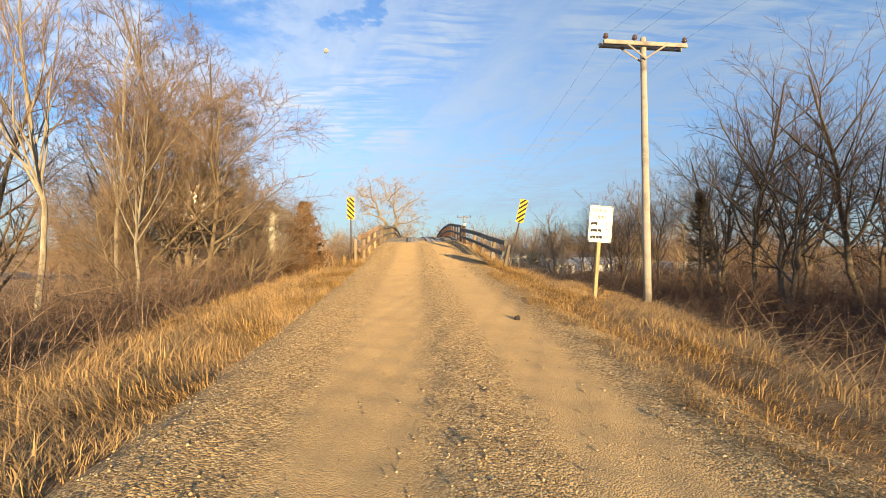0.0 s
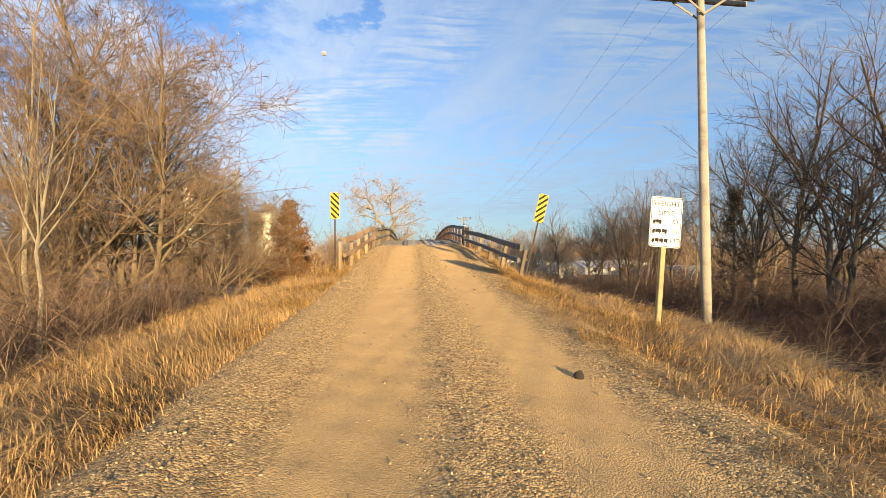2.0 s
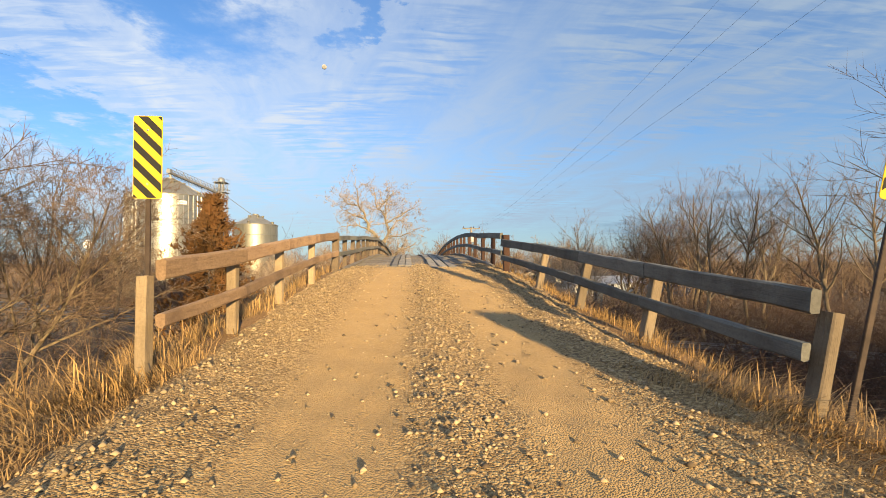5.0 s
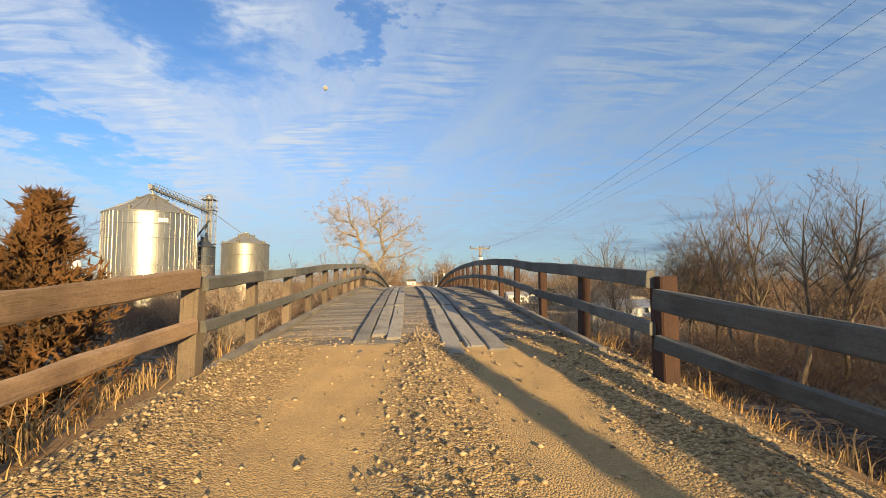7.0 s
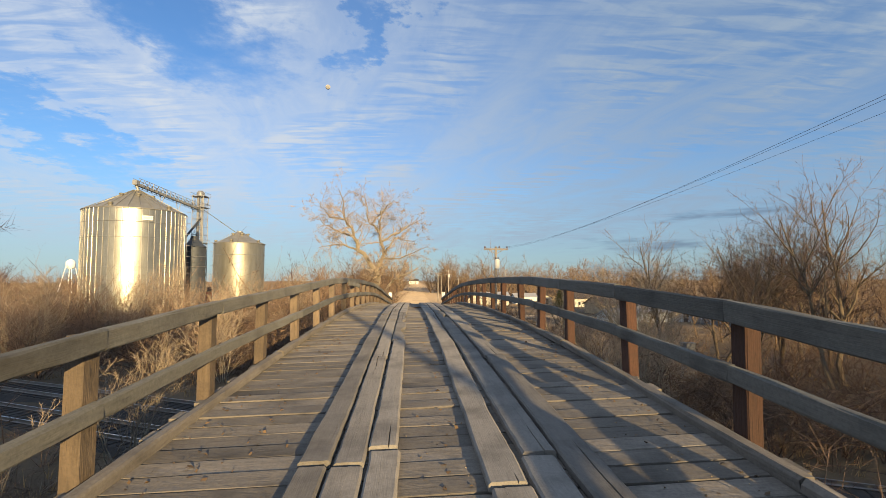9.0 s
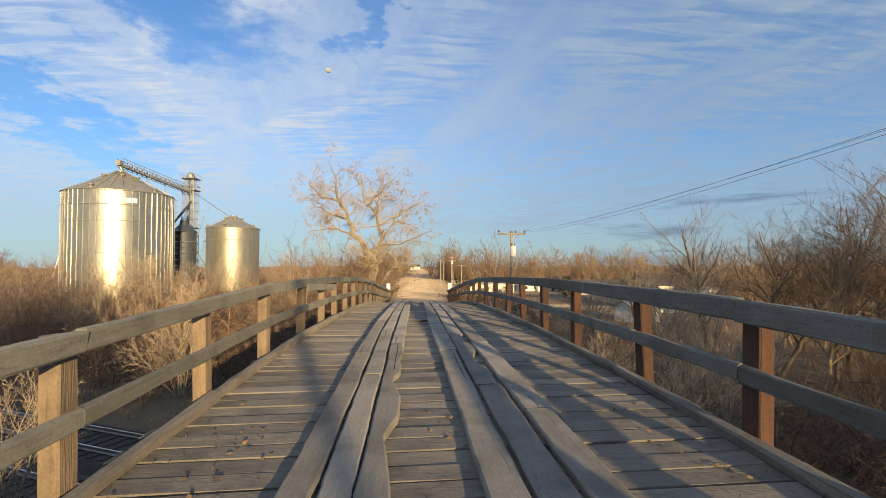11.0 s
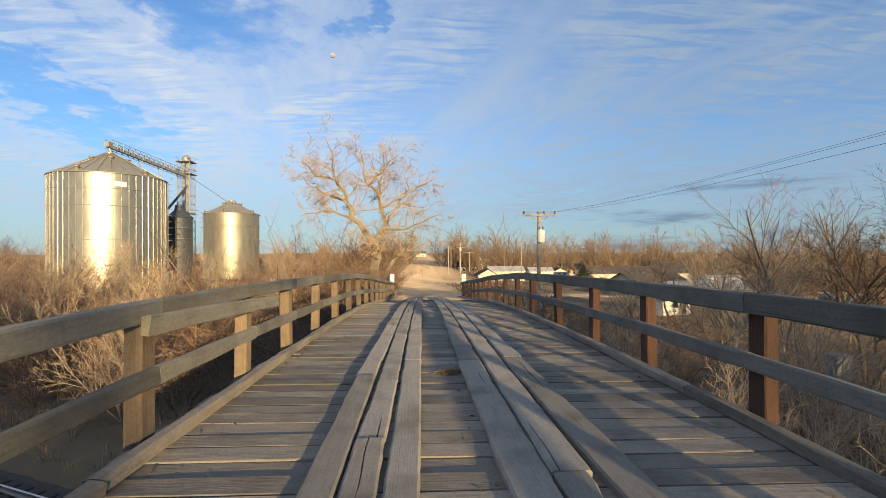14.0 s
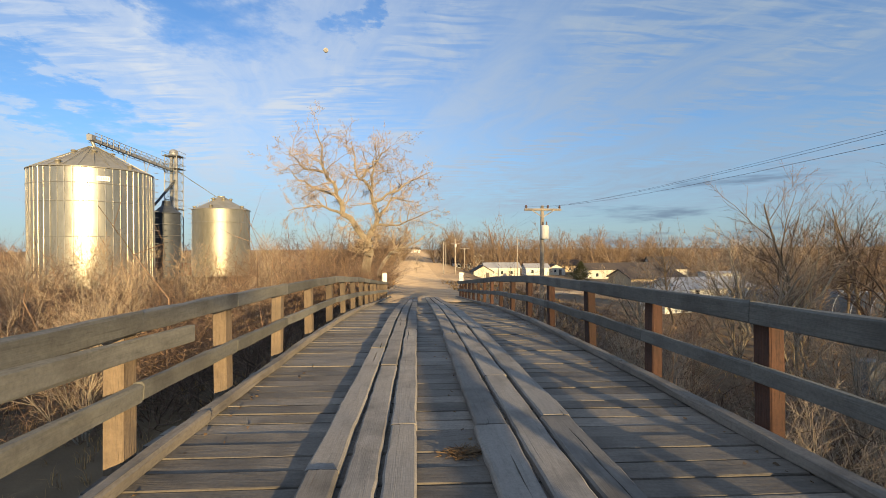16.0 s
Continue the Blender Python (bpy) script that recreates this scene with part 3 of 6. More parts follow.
thing("cross_street", "pale gravel side street through town", "road", me=cross, material=M_street, kind="structure")

# ---------------------------------------------------------------- bridge
RND = random.Random(7)
bridge = thing("bridge", "humped one-lane timber overpass of weathered grey planks", "bridge")
plank_meshes = [timber("deck_plank", 0.226, 5.0, 0.09, 0.005, 0.005, random.Random(k), 6) for k in range(8)]
y, n = 27.3, 0
while y < 75.2:
    s = float(road_z(y + 0.1) - road_z(y - 0.1)) / 0.2
    z = float(road_z(y)) - 0.045 + RND.uniform(-0.007, 0.007)
    roll = math.degrees(math.atan(float(tilt(y)) / 2.45))
    m = Matrix.Translation((RND.uniform(-0.05, 0.05), y, z)) @ Matrix.Rotation(math.atan(s), 4, "X") @ Matrix.Rotation(-radians(roll), 4, "Y") @ Matrix.Rotation(radians(90 + RND.uniform(-0.25, 0.25)), 4, "Z")
    part("deck_plank", plank_meshes[n % 8], M_deck, bridge, m=m)
    y += 0.24
    n += 1

runner_meshes = {}


def worn_plank(name, sx, sy, sz, seed, rotten):
    """A runner board with gnawed edges and an open split along part of its length; a rotten one has lost wood at one side."""
    rng = random.Random(seed)
    n = max(14, int(sy / 0.14))
    hx, hz = sx / 2, sz / 2
    split = rng.uniform(-0.3, 0.3) * sx
    s0 = rng.choice((-1.2, 0.3, 0.55)) * sy / 2
    s1 = s0 + rng.uniform(0.05, 0.35) * sy
    vs, fs = [], []
    for k in range(n + 1):
        y = -sy / 2 + sy * k / n
        lx = 0.014 * noise.noise(Vector((y * 1.1, seed, 0))) + 0.010 * noise.noise(Vector((y * 5, seed, 3)))
        rx_ = 0.014 * noise.noise(Vector((y * 1.1, seed, 9))) + 0.010 * noise.noise(Vector((y * 5, seed, 6)))
        if rotten:
            rx_ -= 0.22 * max(0.0, noise.noise(Vector((y * 1.1, seed, 21))) + 0.25) * (0.7 + 0.6 * noise.noise(Vector((y * 9, seed, 2))))
        deep = 0.032 * max(0.0, min(1.0, (y - s0) * 6, (s1 - y) * 6))
        gap = 0.002 + 0.006 * deep / 0.032 * (0.7 + 0.5 * noise.noise(Vector((y * 3, seed, 14))))
        c = split + 0.012 * noise.noise(Vector((y * 2.2, seed, 17)))
        lift = 0.005 * noise.noise(Vector((y * 1.7, seed, 30)))
        end = 0.012 * rng.random() if k in (0, n) else 0.0
        yy = y + (end if k == 0 else -end)
        ring = [(-hx + lx, -hz), (-hx + lx, hz - 0.014), (-hx + lx + 0.016, hz + lift), (c - gap, hz + lift + 0.001), (c, hz - deep), (c + gap, hz + lift + 0.001), (hx + rx_ - 0.016, hz + lift), (hx + rx_, hz - 0.014), (hx + rx_, -hz)]
        vs += [(x, yy + rng.uniform(-0.006, 0.006) * (k in (0, n)), z) for x, z in ring]
    for k in range(n):
        for i in range(9):
            j = (i + 1) % 9
            fs.append((k * 9 + i, k * 9 + 9 + i, k * 9 + 9 + j, k * 9 + j))
    fs += [tuple(range(9)), tuple(n * 9 + i for i in range(8, -1, -1))]
    return mesh_of(name, vs, fs)



def buried(y):
    """How deep the first boards lie in the gravel."""
    return 0.03 * max(0.0, min(1.0, (31.5 - y) / 4.0))


def runner_x(side, y):
    if side < 0:
        return float(np.interp(y, [28, 34, 40, 46, 75], [-0.58, -0.64, -0.72, -0.785, -0.76]))
    return float(np.interp(y, [28, 34, 40, 46, 75], [0.80, 0.75, 0.63, 0.51, 0.51]))


for side in (-1, 1):
    for lane in range(3):
        y = (28.7 if side < 0 else 27.6) + (0.0, 0.4, 0.2)[lane] + RND.uniform(-0.1, 0.1)
        while y < 73.5:
            ln = RND.choice((3.6, 4.2, 4.8, 5.4))
            wd = RND.choice((0.215, 0.225, 0.235) if side < 0 else (0.255, 0.27, 0.285))
            rot = (side > 0 and lane == 1 and y < 43.4 < y + ln) or (side < 0 and lane == 2 and y < 42.6 < y + ln)
            key = (ln, wd, RND.randrange(3), rot)
            if key not in runner_meshes:
                runner_meshes[key] = worn_plank("runner_plank", wd, ln, 0.062, len(runner_meshes) + 1, rot)
            y1 = min(y + ln, 76)
            xo = (lane - 1) * (0.25 if side < 0 else 0.30)
            lift = 0.032 + RND.uniform(0, 0.008)
            a = (runner_x(side, y) + xo, y, float(deck_z(runner_x(side, y) + xo, y)) + lift - buried(y))
            c = (runner_x(side, y + ln) + xo, y + ln, float(deck_z(runner_x(side, y + ln) + xo, y + ln)) + lift - buried(y + ln))
            mid = float(deck_z(runner_x(side, y + ln / 2) + xo, y + ln / 2)) + lift - buried(y + ln / 2)
            m = turn_to(a, c)
            m.translation.z = (m.translation.z + mid) / 2 + 0.004
            m = m @ Matrix.Rotation(math.atan(float(tilt(y)) / 2.45) * -1, 4, "Y") @ pose(0, 0, 0, 0, 0, RND.uniform(-0.30, 0.30))
            part("runner_plank", runner_meshes[key], M_runner, bridge, m=m)
            y += ln + RND.uniform(0.005, 0.04)

post_mesh = timber("post", 0.14, 1.55, 0.17, 0.012, 0.004, random.Random(3), 3)
post_mesh_red = timber("post", 0.125, 1.55, 0.20, 0.012, 0.004, random.Random(4), 3)
LEFT_Y = [27.0, 28.95, 30.93, 32.85, 34.85, 36.7, 38.7, 40.72, 42.75, 45.0, 47.0, 48.75, 50.7, 52.75, 54.85, 56.9, 58.95, 61.0, 63.0, 65.0, 67.0, 69.0, 71.0, 73.0, 75.0]
RIGHT_Y = [26.25, 28.5, 30.7, 33.0, 35.05, 37.3, 39.1, 40.95, 43.32, 45.28, 47.3, 49.2, 51.3, 53.6, 55.6, 57.7, 59.7, 61.7, 63.7, 65.7, 67.7, 69.6, 71.5, 73.3, 75.1]
upright = Matrix.Rotation(radians(90), 4, "X")
for side, ys in ((-1, LEFT_Y), (1, RIGHT_Y)):
    zs = [float(deck_z(2.45 * side, yy)) for yy in ys]
    for k, (yy, zz) in enumerate(zip(ys, zs)):
        fat = 1.35 if k == 0 else 1.0
        m = Matrix.Translation((side * 2.50, yy, zz + 0.28)) @ pose(0, 0, 0, RND.uniform(-1.2, 1.2), RND.uniform(-1.5, 1.5), RND.uniform(-3, 3)) @ upright @ Matrix.Diagonal((fat, 1, fat, 1))
        # left posts past y 50 and some far right ones take the paler wood
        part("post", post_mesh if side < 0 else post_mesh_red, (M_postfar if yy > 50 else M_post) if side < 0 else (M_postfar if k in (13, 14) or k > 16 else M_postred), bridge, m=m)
    # rails run from post to post in boards of two bays, butted at the posts
    k = 0
    while k < len(ys) - 1:
        e = min(k + 2, len(ys) - 1)
        for j in range(k, e):
            y0, y1 = ys[j], ys[j + 1]
            last, first = j == e - 1, j == k
            for name, h, up, tk, ox in (("top_rail", 0.18 if side > 0 else 0.15, 1.015, 0.09, 0.0), ("mid_rail", 0.14 if side > 0 else 0.13, 0.52, 0.07, 0.0)):
                drop0, drop1 = RND.uniform(-0.012, 0.012), RND.uniform(-0.012, 0.012)
                a = (side * (2.375 + ox), y0 + (0.004 if first else -0.002), zs[j] + up + (drop0 if first else 0))
                c = (side * (2.375 + ox), y1, zs[j + 1] + up + (drop1 if last else 0))
                ln = (Vector(c) - Vector(a)).length
                part(name, timber(name, tk, ln, h, 0.014, 0.007, random.Random(j * 3 + int(up * 10) + side), 6), M_rail, bridge, m=turn_to(a, c))
        k = e
    # curb timbers along the deck edge
    y = 27.4
    while y < 74:
        ln = RND.choice((3.6, 4.2, 4.8))
        a = (side * 2.31, y, float(deck_z(side * 2.31, y)) + 0.055)
        c = (side * 2.31, y + ln, float(deck_z(side * 2.31, y + ln)) + 0.055)
        part("curb", timber("curb", 0.12, ln, 0.10, 0.02, 0.010, random.Random(int(y * 10)), 6), M_deck, bridge, m=turn_to(a, c) @ pose(0, 0, 0, 0, 0, RND.uniform(-0.3, 0.3)))
        y += ln + 0.015

# the odd extra board on the old left rail
a, c = (-2.295, 44.75, float(deck_z(-2.45, 44.75)) + 0.93), (-2.295, 47.6, float(deck_z(-2.45, 47.6)) + 0.84)
part("loose_rail", timber("loose_rail", 0.06, 2.90, 0.14, 0.012, 0.008, random.Random(5), 5), M_rail, bridge, m=turn_to(a, c))

BENTS = [30.6, 36.0, 41.6, 47.2, 52.4, 58.0, 63.4]
for yb in BENTS:
    zt = float(road_z(yb)) - 0.42
    m = Matrix.Translation((0, yb, zt - 0.17)) @ Matrix.Rotation(radians(90), 4, "Z")
    part("cap_beam", timber("cap_beam", 0.32, 5.4, 0.32, 0.02, 0.01, random.Random(int(yb)), 3), M_pile, bridge, m=m)
    for xp in (-2.1, -0.7, 0.7, 2.1):
        foot = float(ground_z(xp * 1.15, yb)) - 0.3
        part("pile", tubes("pile", [(xp * 1.15, yb, foot)], [(xp, yb, zt - 0.33)], [0.17], [0.15], 10, True), M_pile, bridge)
ends = [27.3] + BENTS + [66.2]
for y0, y1 in zip(ends, ends[1:]):
    for xs_ in (-2.2, -1.1, 0, 1.1, 2.2):
        a, c = (xs_, y0, float(deck_z(xs_, y0)) - 0.255), (xs_, y1, float(deck_z(xs_, y1)) - 0.255)
        part("stringer", timber("stringer", 0.2, (Vector(c) - Vector(a)).length, 0.32, 0.02, 0.006, RND, 2), M_pile, bridge, m=turn_to(a, c))
for yb in (27.35, 66.1):
    for k in range(5):
        m = Matrix.Translation((0, yb, float(road_z(yb)) - 0.28 - k * 0.26)) @ Matrix.Rotation(radians(90), 4, "Z")
        part("backwall_plank", timber("backwall_plank", 0.08, 5.6, 0.25, 0.015, 0.006, random.Random(k), 3), M_pile, bridge, m=m)


def guardrail(label, pts, lean, tall, wood_rail, wood_post):
    """Timber guard rail up to the bridge: posts at (x, y), two rails on the road side."""
    g = thing("guardrail", label, "guardrail", group="approach guard rails")
    side = 1 if pts[0][0] > 0 else -1
    tops = []
    for k, (px, py) in enumerate(pts):
        zg = float(road_z(py)) - 0.04
        ln = 0.0 if k == len(pts) - 1 else lean
        m = Matrix.Translation((px + side * 0.06, py, zg - 0.55)) @ Matrix.Rotation(radians(ln * side), 4, "Y") @ Matrix.Translation((0, 0, tall - 0.17 - (0.12 if k == 0 else 0.0))) @ upright
        tops.append((px, py, zg, math.tan(radians(ln)) * side))
        if k < len(pts) - 1:
            part("post", timber("post", 0.135 if k else 0.10, 1.55, 0.15, 0.012, 0.006, random.Random(k + 20), 3), wood_post, g, m=m)
    for (x0, y0, z0, l0), (x1, y1, z1, l1) in zip(tops, tops[1:]):
        for name, h, up, tk in (("top_rail", 0.20, tall, 0.10), ("mid_rail", 0.15, tall * 0.53, 0.085)):
            a = (x0 - side * 0.09 + l0 * (up + 0.5), y0, z0 + up)
            c = (x1 - side * 0.09 + l1 * (up + 0.5), y1 - 0.006, z1 + up)
            part(name, timber(name, tk, (Vector(c) - Vector(a)).length - 0.004, h, 0.02, 0.010, random.Random(int(y0 * 7 + up * 10)), 7), wood_rail, g, m=turn_to(a, c))
    return g


guardrail("sunlit reddish timber guard rail on pale square posts", [(-2.78, 17.7), (-2.66, 19.65), (-2.66, 21.95), (-2.58, 24.4), (-2.50, 26.9)], 0.0, 1.08, M_railnew, M_postpale)
guardrail("weathered dark timber guard rail on leaning posts", [(2.92, 16.55), (2.80, 19.1), (2.68, 21.3), (2.47, 23.3), (2.46, 26.15)], 12.0, 0.90, M_rail, M_postgrey)

# ---------------------------------------------------------------- signs and poles
def panel(name, w, h, tk=0.006, r=0.03):
    """Sign sheet with rounded corners, facing -Y, centred."""
    pts = []
    for cx, cz, a0 in ((w / 2 - r, h / 2 - r, 0), (-w / 2 + r, h / 2 - r, 90), (-w / 2 + r, -h / 2 + r, 180), (w / 2 - r, -h / 2 + r, 270)):
        for k in range(5):
            a = radians(a0 + 22.5 * k)
            pts.append((cx + r * math.cos(a), cz + r * math.sin(a)))
    n = len(pts)
    vs = [(x, -tk / 2, z) for x, z in pts] + [(x, tk / 2, z) for x, z in pts]
    fs = [tuple(range(n)), tuple(range(2 * n - 1, n - 1, -1))] + [(i, n + i, n + (i + 1) % n, (i + 1) % n) for i in range(n)]
    return mesh_of(name, vs, fs)


def flat_shape(name, polys, y=-0.006):
    vs, fs = [], []
    for poly in polys:
        fs.append(tuple(range(len(vs), len(vs) + len(poly))))
        vs += [(x, y, z) for x, z in poly]
    return mesh_of(name, vs, fs)


def lettering(text, size):
    c = bpy.data.curves.new("lettering", "FONT")
    c.body, c.size, c.align_x, c.align_y, c.offset = text, size, "CENTER", "CENTER", 0.0
    ob = new("lettering", c)
    me = bpy.data.meshes.new_from_object(ob.evaluated_get(bpy.context.evaluated_depsgraph_get()))
    bpy.data.objects.remove(ob)
    me.name = "lettering"
    return me


def clip_band(w, h, lo, hi, slope):
    """The part of a w x h rectangle in which slope * x + z lies between lo and hi."""
    poly = [(-w / 2, -h / 2), (w / 2, -h / 2), (w / 2, h / 2), (-w / 2, h / 2)]
    for sgn, lim in ((1, lo), (-1, -hi)):
        out = []
        for (x0, z0), (x1, z1) in zip(poly, poly[1:] + poly[:1]):
            d0, d1 = sgn * (slope * x0 + z0) - lim, sgn * (slope * x1 + z1) - lim
            if d0 >= 0:
                out.append((x0, z0))
            if (d0 >= 0) != (d1 >= 0):
                t = d0 / (d0 - d1)
                out.append((x0 + t * (x1 - x0), z0 + t * (z1 - z0)))
        poly = out
        if not poly:
            break
    return poly


def marker(label, m, slope, post_low, front=True):
    g = thing("object_marker", label, "road sign", m, group="object markers at the bridge ends")
    part("panel", panel("panel", 0.305, 0.915, 0.006, 0.025), M_yellow if front else M_alu, g)
    if front:
        for k in range(-5, 6):
            poly = clip_band(0.29, 0.90, k * 0.2 - 0.05, k * 0.2 + 0.05, slope)
            if len(poly) > 2:
                part("stripe", flat_shape("stripe", [poly], -0.0075), M_black, g)
    part("post", timber("post", 0.05, post_low + 0.43, 0.03, 0.004, 0.001), M_steel, g, m=Matrix.Translation((0, 0.025, -post_low / 2 + 0.19)) @ upright)
    for z in (-0.3, 0.3):
        part("bolt", lathe("bolt", [(0.011, -0.004), (0.011, 0.004)], 8), M_alu, g, m=Matrix.Translation((0, -0.008, z)) @ upright)
    return g


marker("yellow and black striped bridge marker on a steel post", pose(-3.10, 18.2, 1.32, 0, 0, 2), 1.0, 2.5)
marker("yellow and black striped bridge marker leaning on its post", pose(3.73, 16.32, 1.06, 0, 13.5, -2), -1.0, 2.2)
for sx_ in (-1, 1):
    marker("plain pale back of a bridge marker at the far end", pose(2.62 * sx_, 75.6, -0.12, 0, 0, 0), 1.0, 1.7, front=False)

limit = thing("weight_limit_sign", "white weight limit sign leaning on a yellowed wooden post", "road sign", pose(4.24, 9.86, 0.24, 0, 4.5, 3))
part("panel", panel("panel", 0.61, 0.915, 0.006, 0.04), M_white, limit)
edge = []
for w0, h0, w1, h1 in ((0.585, 0.89, 0.565, 0.87),):
    for sgn in (-1, 1):
        edge.append([(-w0 / 2, sgn * h0 / 2), (w0 / 2, sgn * h0 / 2), (w0 / 2, sgn * h1 / 2), (-w0 / 2, sgn * h1 / 2)])
        edge.append([(sgn * w0 / 2, -h1 / 2), (sgn * w0 / 2, h1 / 2), (sgn * w1 / 2, h1 / 2), (sgn * w1 / 2, -h1 / 2)])
part("border", flat_shape("border", edge, -0.0065), M_black, limit)
stand = Matrix.Rotation(radians(90), 4, "X")
for text, size, x, z in (("WEIGHT", 0.135, 0, 0.33), ("LIMIT", 0.135, 0, 0.165), ("5T", 0.12, 0.19, 0.005), ("7T", 0.12, 0.19, -0.165), ("13T", 0.12, 0.18, -0.335)):
    part("lettering", lettering(text, size), M_black, limit, m=Matrix.Translation((x, -0.0065, z)) @ stand)
for z, units in ((0.0, 1), (-0.17, 2), (-0.34, 3)):
    polys = [[(-0.26, z - 0.02), (-0.20, z - 0.02), (-0.20, z + 0.035), (-0.235, z + 0.035), (-0.26, z + 0.01)]]
    x0 = -0.195
    for k in range(units):
        w = 0.11 if units < 3 else 0.075
        if units == 2 and k == 1:
            w = 0.10
        polys.append([(x0, z - 0.02), (x0 + w, z - 0.02), (x0 + w, z + 0.042), (x0, z + 0.042)])
        polys.append([(x0 + w * 0.6, z - 0.045), (x0 + w * 0.9, z - 0.045), (x0 + w * 0.9, z - 0.021), (x0 + w * 0.6, z - 0.021)])
        x0 += w + 0.012
    polys.append([(-0.25, z - 0.045), (-0.215, z - 0.045), (-0.215, z - 0.021), (-0.25, z - 0.021)])
    part("truck_symbol", flat_shape("truck_symbol", polys, -0.0065), M_black, limit)
part("post", timber("post", 0.09, 2.75, 0.09, 0.008, 0.004), M_signpost, limit, m=Matrix.Translation((0, 0.05, -0.98)) @ upright)


def insulator(parent, x, y, z):
    part("insulator", lathe("insulator", [(0.03, 0), (0.03, 0.05), (0.075, 0.06), (0.085, 0.10), (0.05, 0.12), (0.07, 0.15), (0.05, 0.19), (0.0, 0.2)], 10, cap=False), M_porcelain, parent, m=Matrix.Translation((x, y, z)))


def power_pole(label, foot, top_z, lean, arm_len, turn, pins, transformer=False, r=0.15, arms=1, double=False):
    """Utility pole with a crossarm, flat braces and pin insulators; local Z up the pole."""
    h = top_z - foot[2]
    g = thing("utility_pole", label, "utility pole", pose(*foot, 0, lean, turn), group="utility poles")
    part("shaft", lathe("shaft", [(r, -0.4), (r * 0.97, h * 0.3), (r * 0.82, h * 0.7), (r * 0.70, h - 0.03), (r * 0.6, h)], 12), M_pole, g)
    for k in range(arms):
        za = h - 0.25 - k * 0.9
        for back in ((-1, 1) if double else (-1,)):
            part("crossarm", timber("crossarm", 0.10, arm_len, 0.13, 0.015, 0.004), M_pole, g, m=Matrix.Translation((0, back * (r * 0.7 + 0.05), za)) @ Matrix.Rotation(radians(90), 4, "Z"))
            for s in (-1, 1):
                part("brace", timber("brace", 0.02, 0.80, 0.055, 0.004, 0.0), M_pole, g, m=turn_to((s * 0.62, back * (r + 0.06), za - 0.07), (0, back * (r * 0.8 + 0.03), za - 0.46)))
        for px in pins:
            insulator(g, px, -r * 0.7 - 0.05, za + 0.065)
    if transformer:
        can = part("transformer", lathe("transformer", [(0.02, -0.42), (0.21, -0.41), (0.23, -0.36), (0.23, 0.32), (0.21, 0.38), (0.08, 0.42), (0.0, 0.43)], 20, cap=False), M_transformer, g, "pale grey transformer can", m=Matrix.Translation((0.06, -r - 0.27, h - 1.60)))
        for s in (-1, 1):
            part("bushing", lathe("bushing", [(0.04, 0), (0.05, 0.06), (0.03, 0.1), (0.05, 0.16), (0.02, 0.24)], 8), M_porcelain, can, m=Matrix.Translation((s * 0.11, 0, 0.38)))
    return g


power_pole("weathered wooden utility pole with a crossarm beside the road", (7.04, 13.0, -2.3), 6.34, -0.9, 2.86, 6, (-1.36, -0.38, 1.36), r=0.125, double=True)
power_pole("wooden utility pole with a pale transformer can", (7.05, 71.4, -5.8), 4.55, 0.6, 2.2, -3, (-1.0, 0.3, 1.0), True, r=0.15)
WIRE_ENDS = [((7.2, -48, 5.2), (6.98, 13.0, 6.35)), ((6.98, 13.0, 6.35), (7.05, 71.4, 4.5)), ((7.05, 71.4, 4.5), (8.6, 152.0, 3.6))]
for (a, c) in WIRE_ENDS:
    for o0, o1, sag in ((-1.36, -1.0, 1.9), (-0.38, 0.3, 1.45), (1.36, 1.0, 1.1)):
        p, q = Vector(a) + Vector((o0 if a[1] < 60 else o1, 0, 0)), Vector(c) + Vector((o0 if c[1] < 60 else o1, 0, 0))
        pts = [p.lerp(q, t / 24) - Vector((0, 0, sag * 4 * (t / 24) * (1 - t / 24))) for t in range(25)]
        thing("power_line", "thin dark overhead power line between poles", "power line", me=tubes("power_line", pts[:-1], pts[1:], [0.0032] * 24, [0.0032] * 24, 4), material=M_wire, group="overhead power lines")
thing("utility_pole", "weathered wooden utility pole behind the road's start", "utility pole", pose(7.2, -48, -4.2), me=lathe("utility_pole", [(0.15, 0), (0.11, 9.6)], 10), material=M_pole, group="utility poles")
for x, y, top, hh_, arms, tf in ((6.8, 160, 5.2, 2.0, 1, False), (10.6, 208, 5.6, 2.0, 1, False), (9.6, 158, 5.9, 2.2, 2, True), (16.0, 196, 4.2, 3.0, 1, False), (29.5, 178, 6.9, 1.6, 1, False), (24.5, 240, 5.5, 2.0, 1, False)):
    drop = float(lie(x, y))
    power_pole("distant wooden utility pole along the town street", (x - 0.0055 * (y - 43), y, -4.9 + drop), top + drop, 0.0, hh_, 0, (-0.8, 0.8), tf, r=0.16, arms=arms)

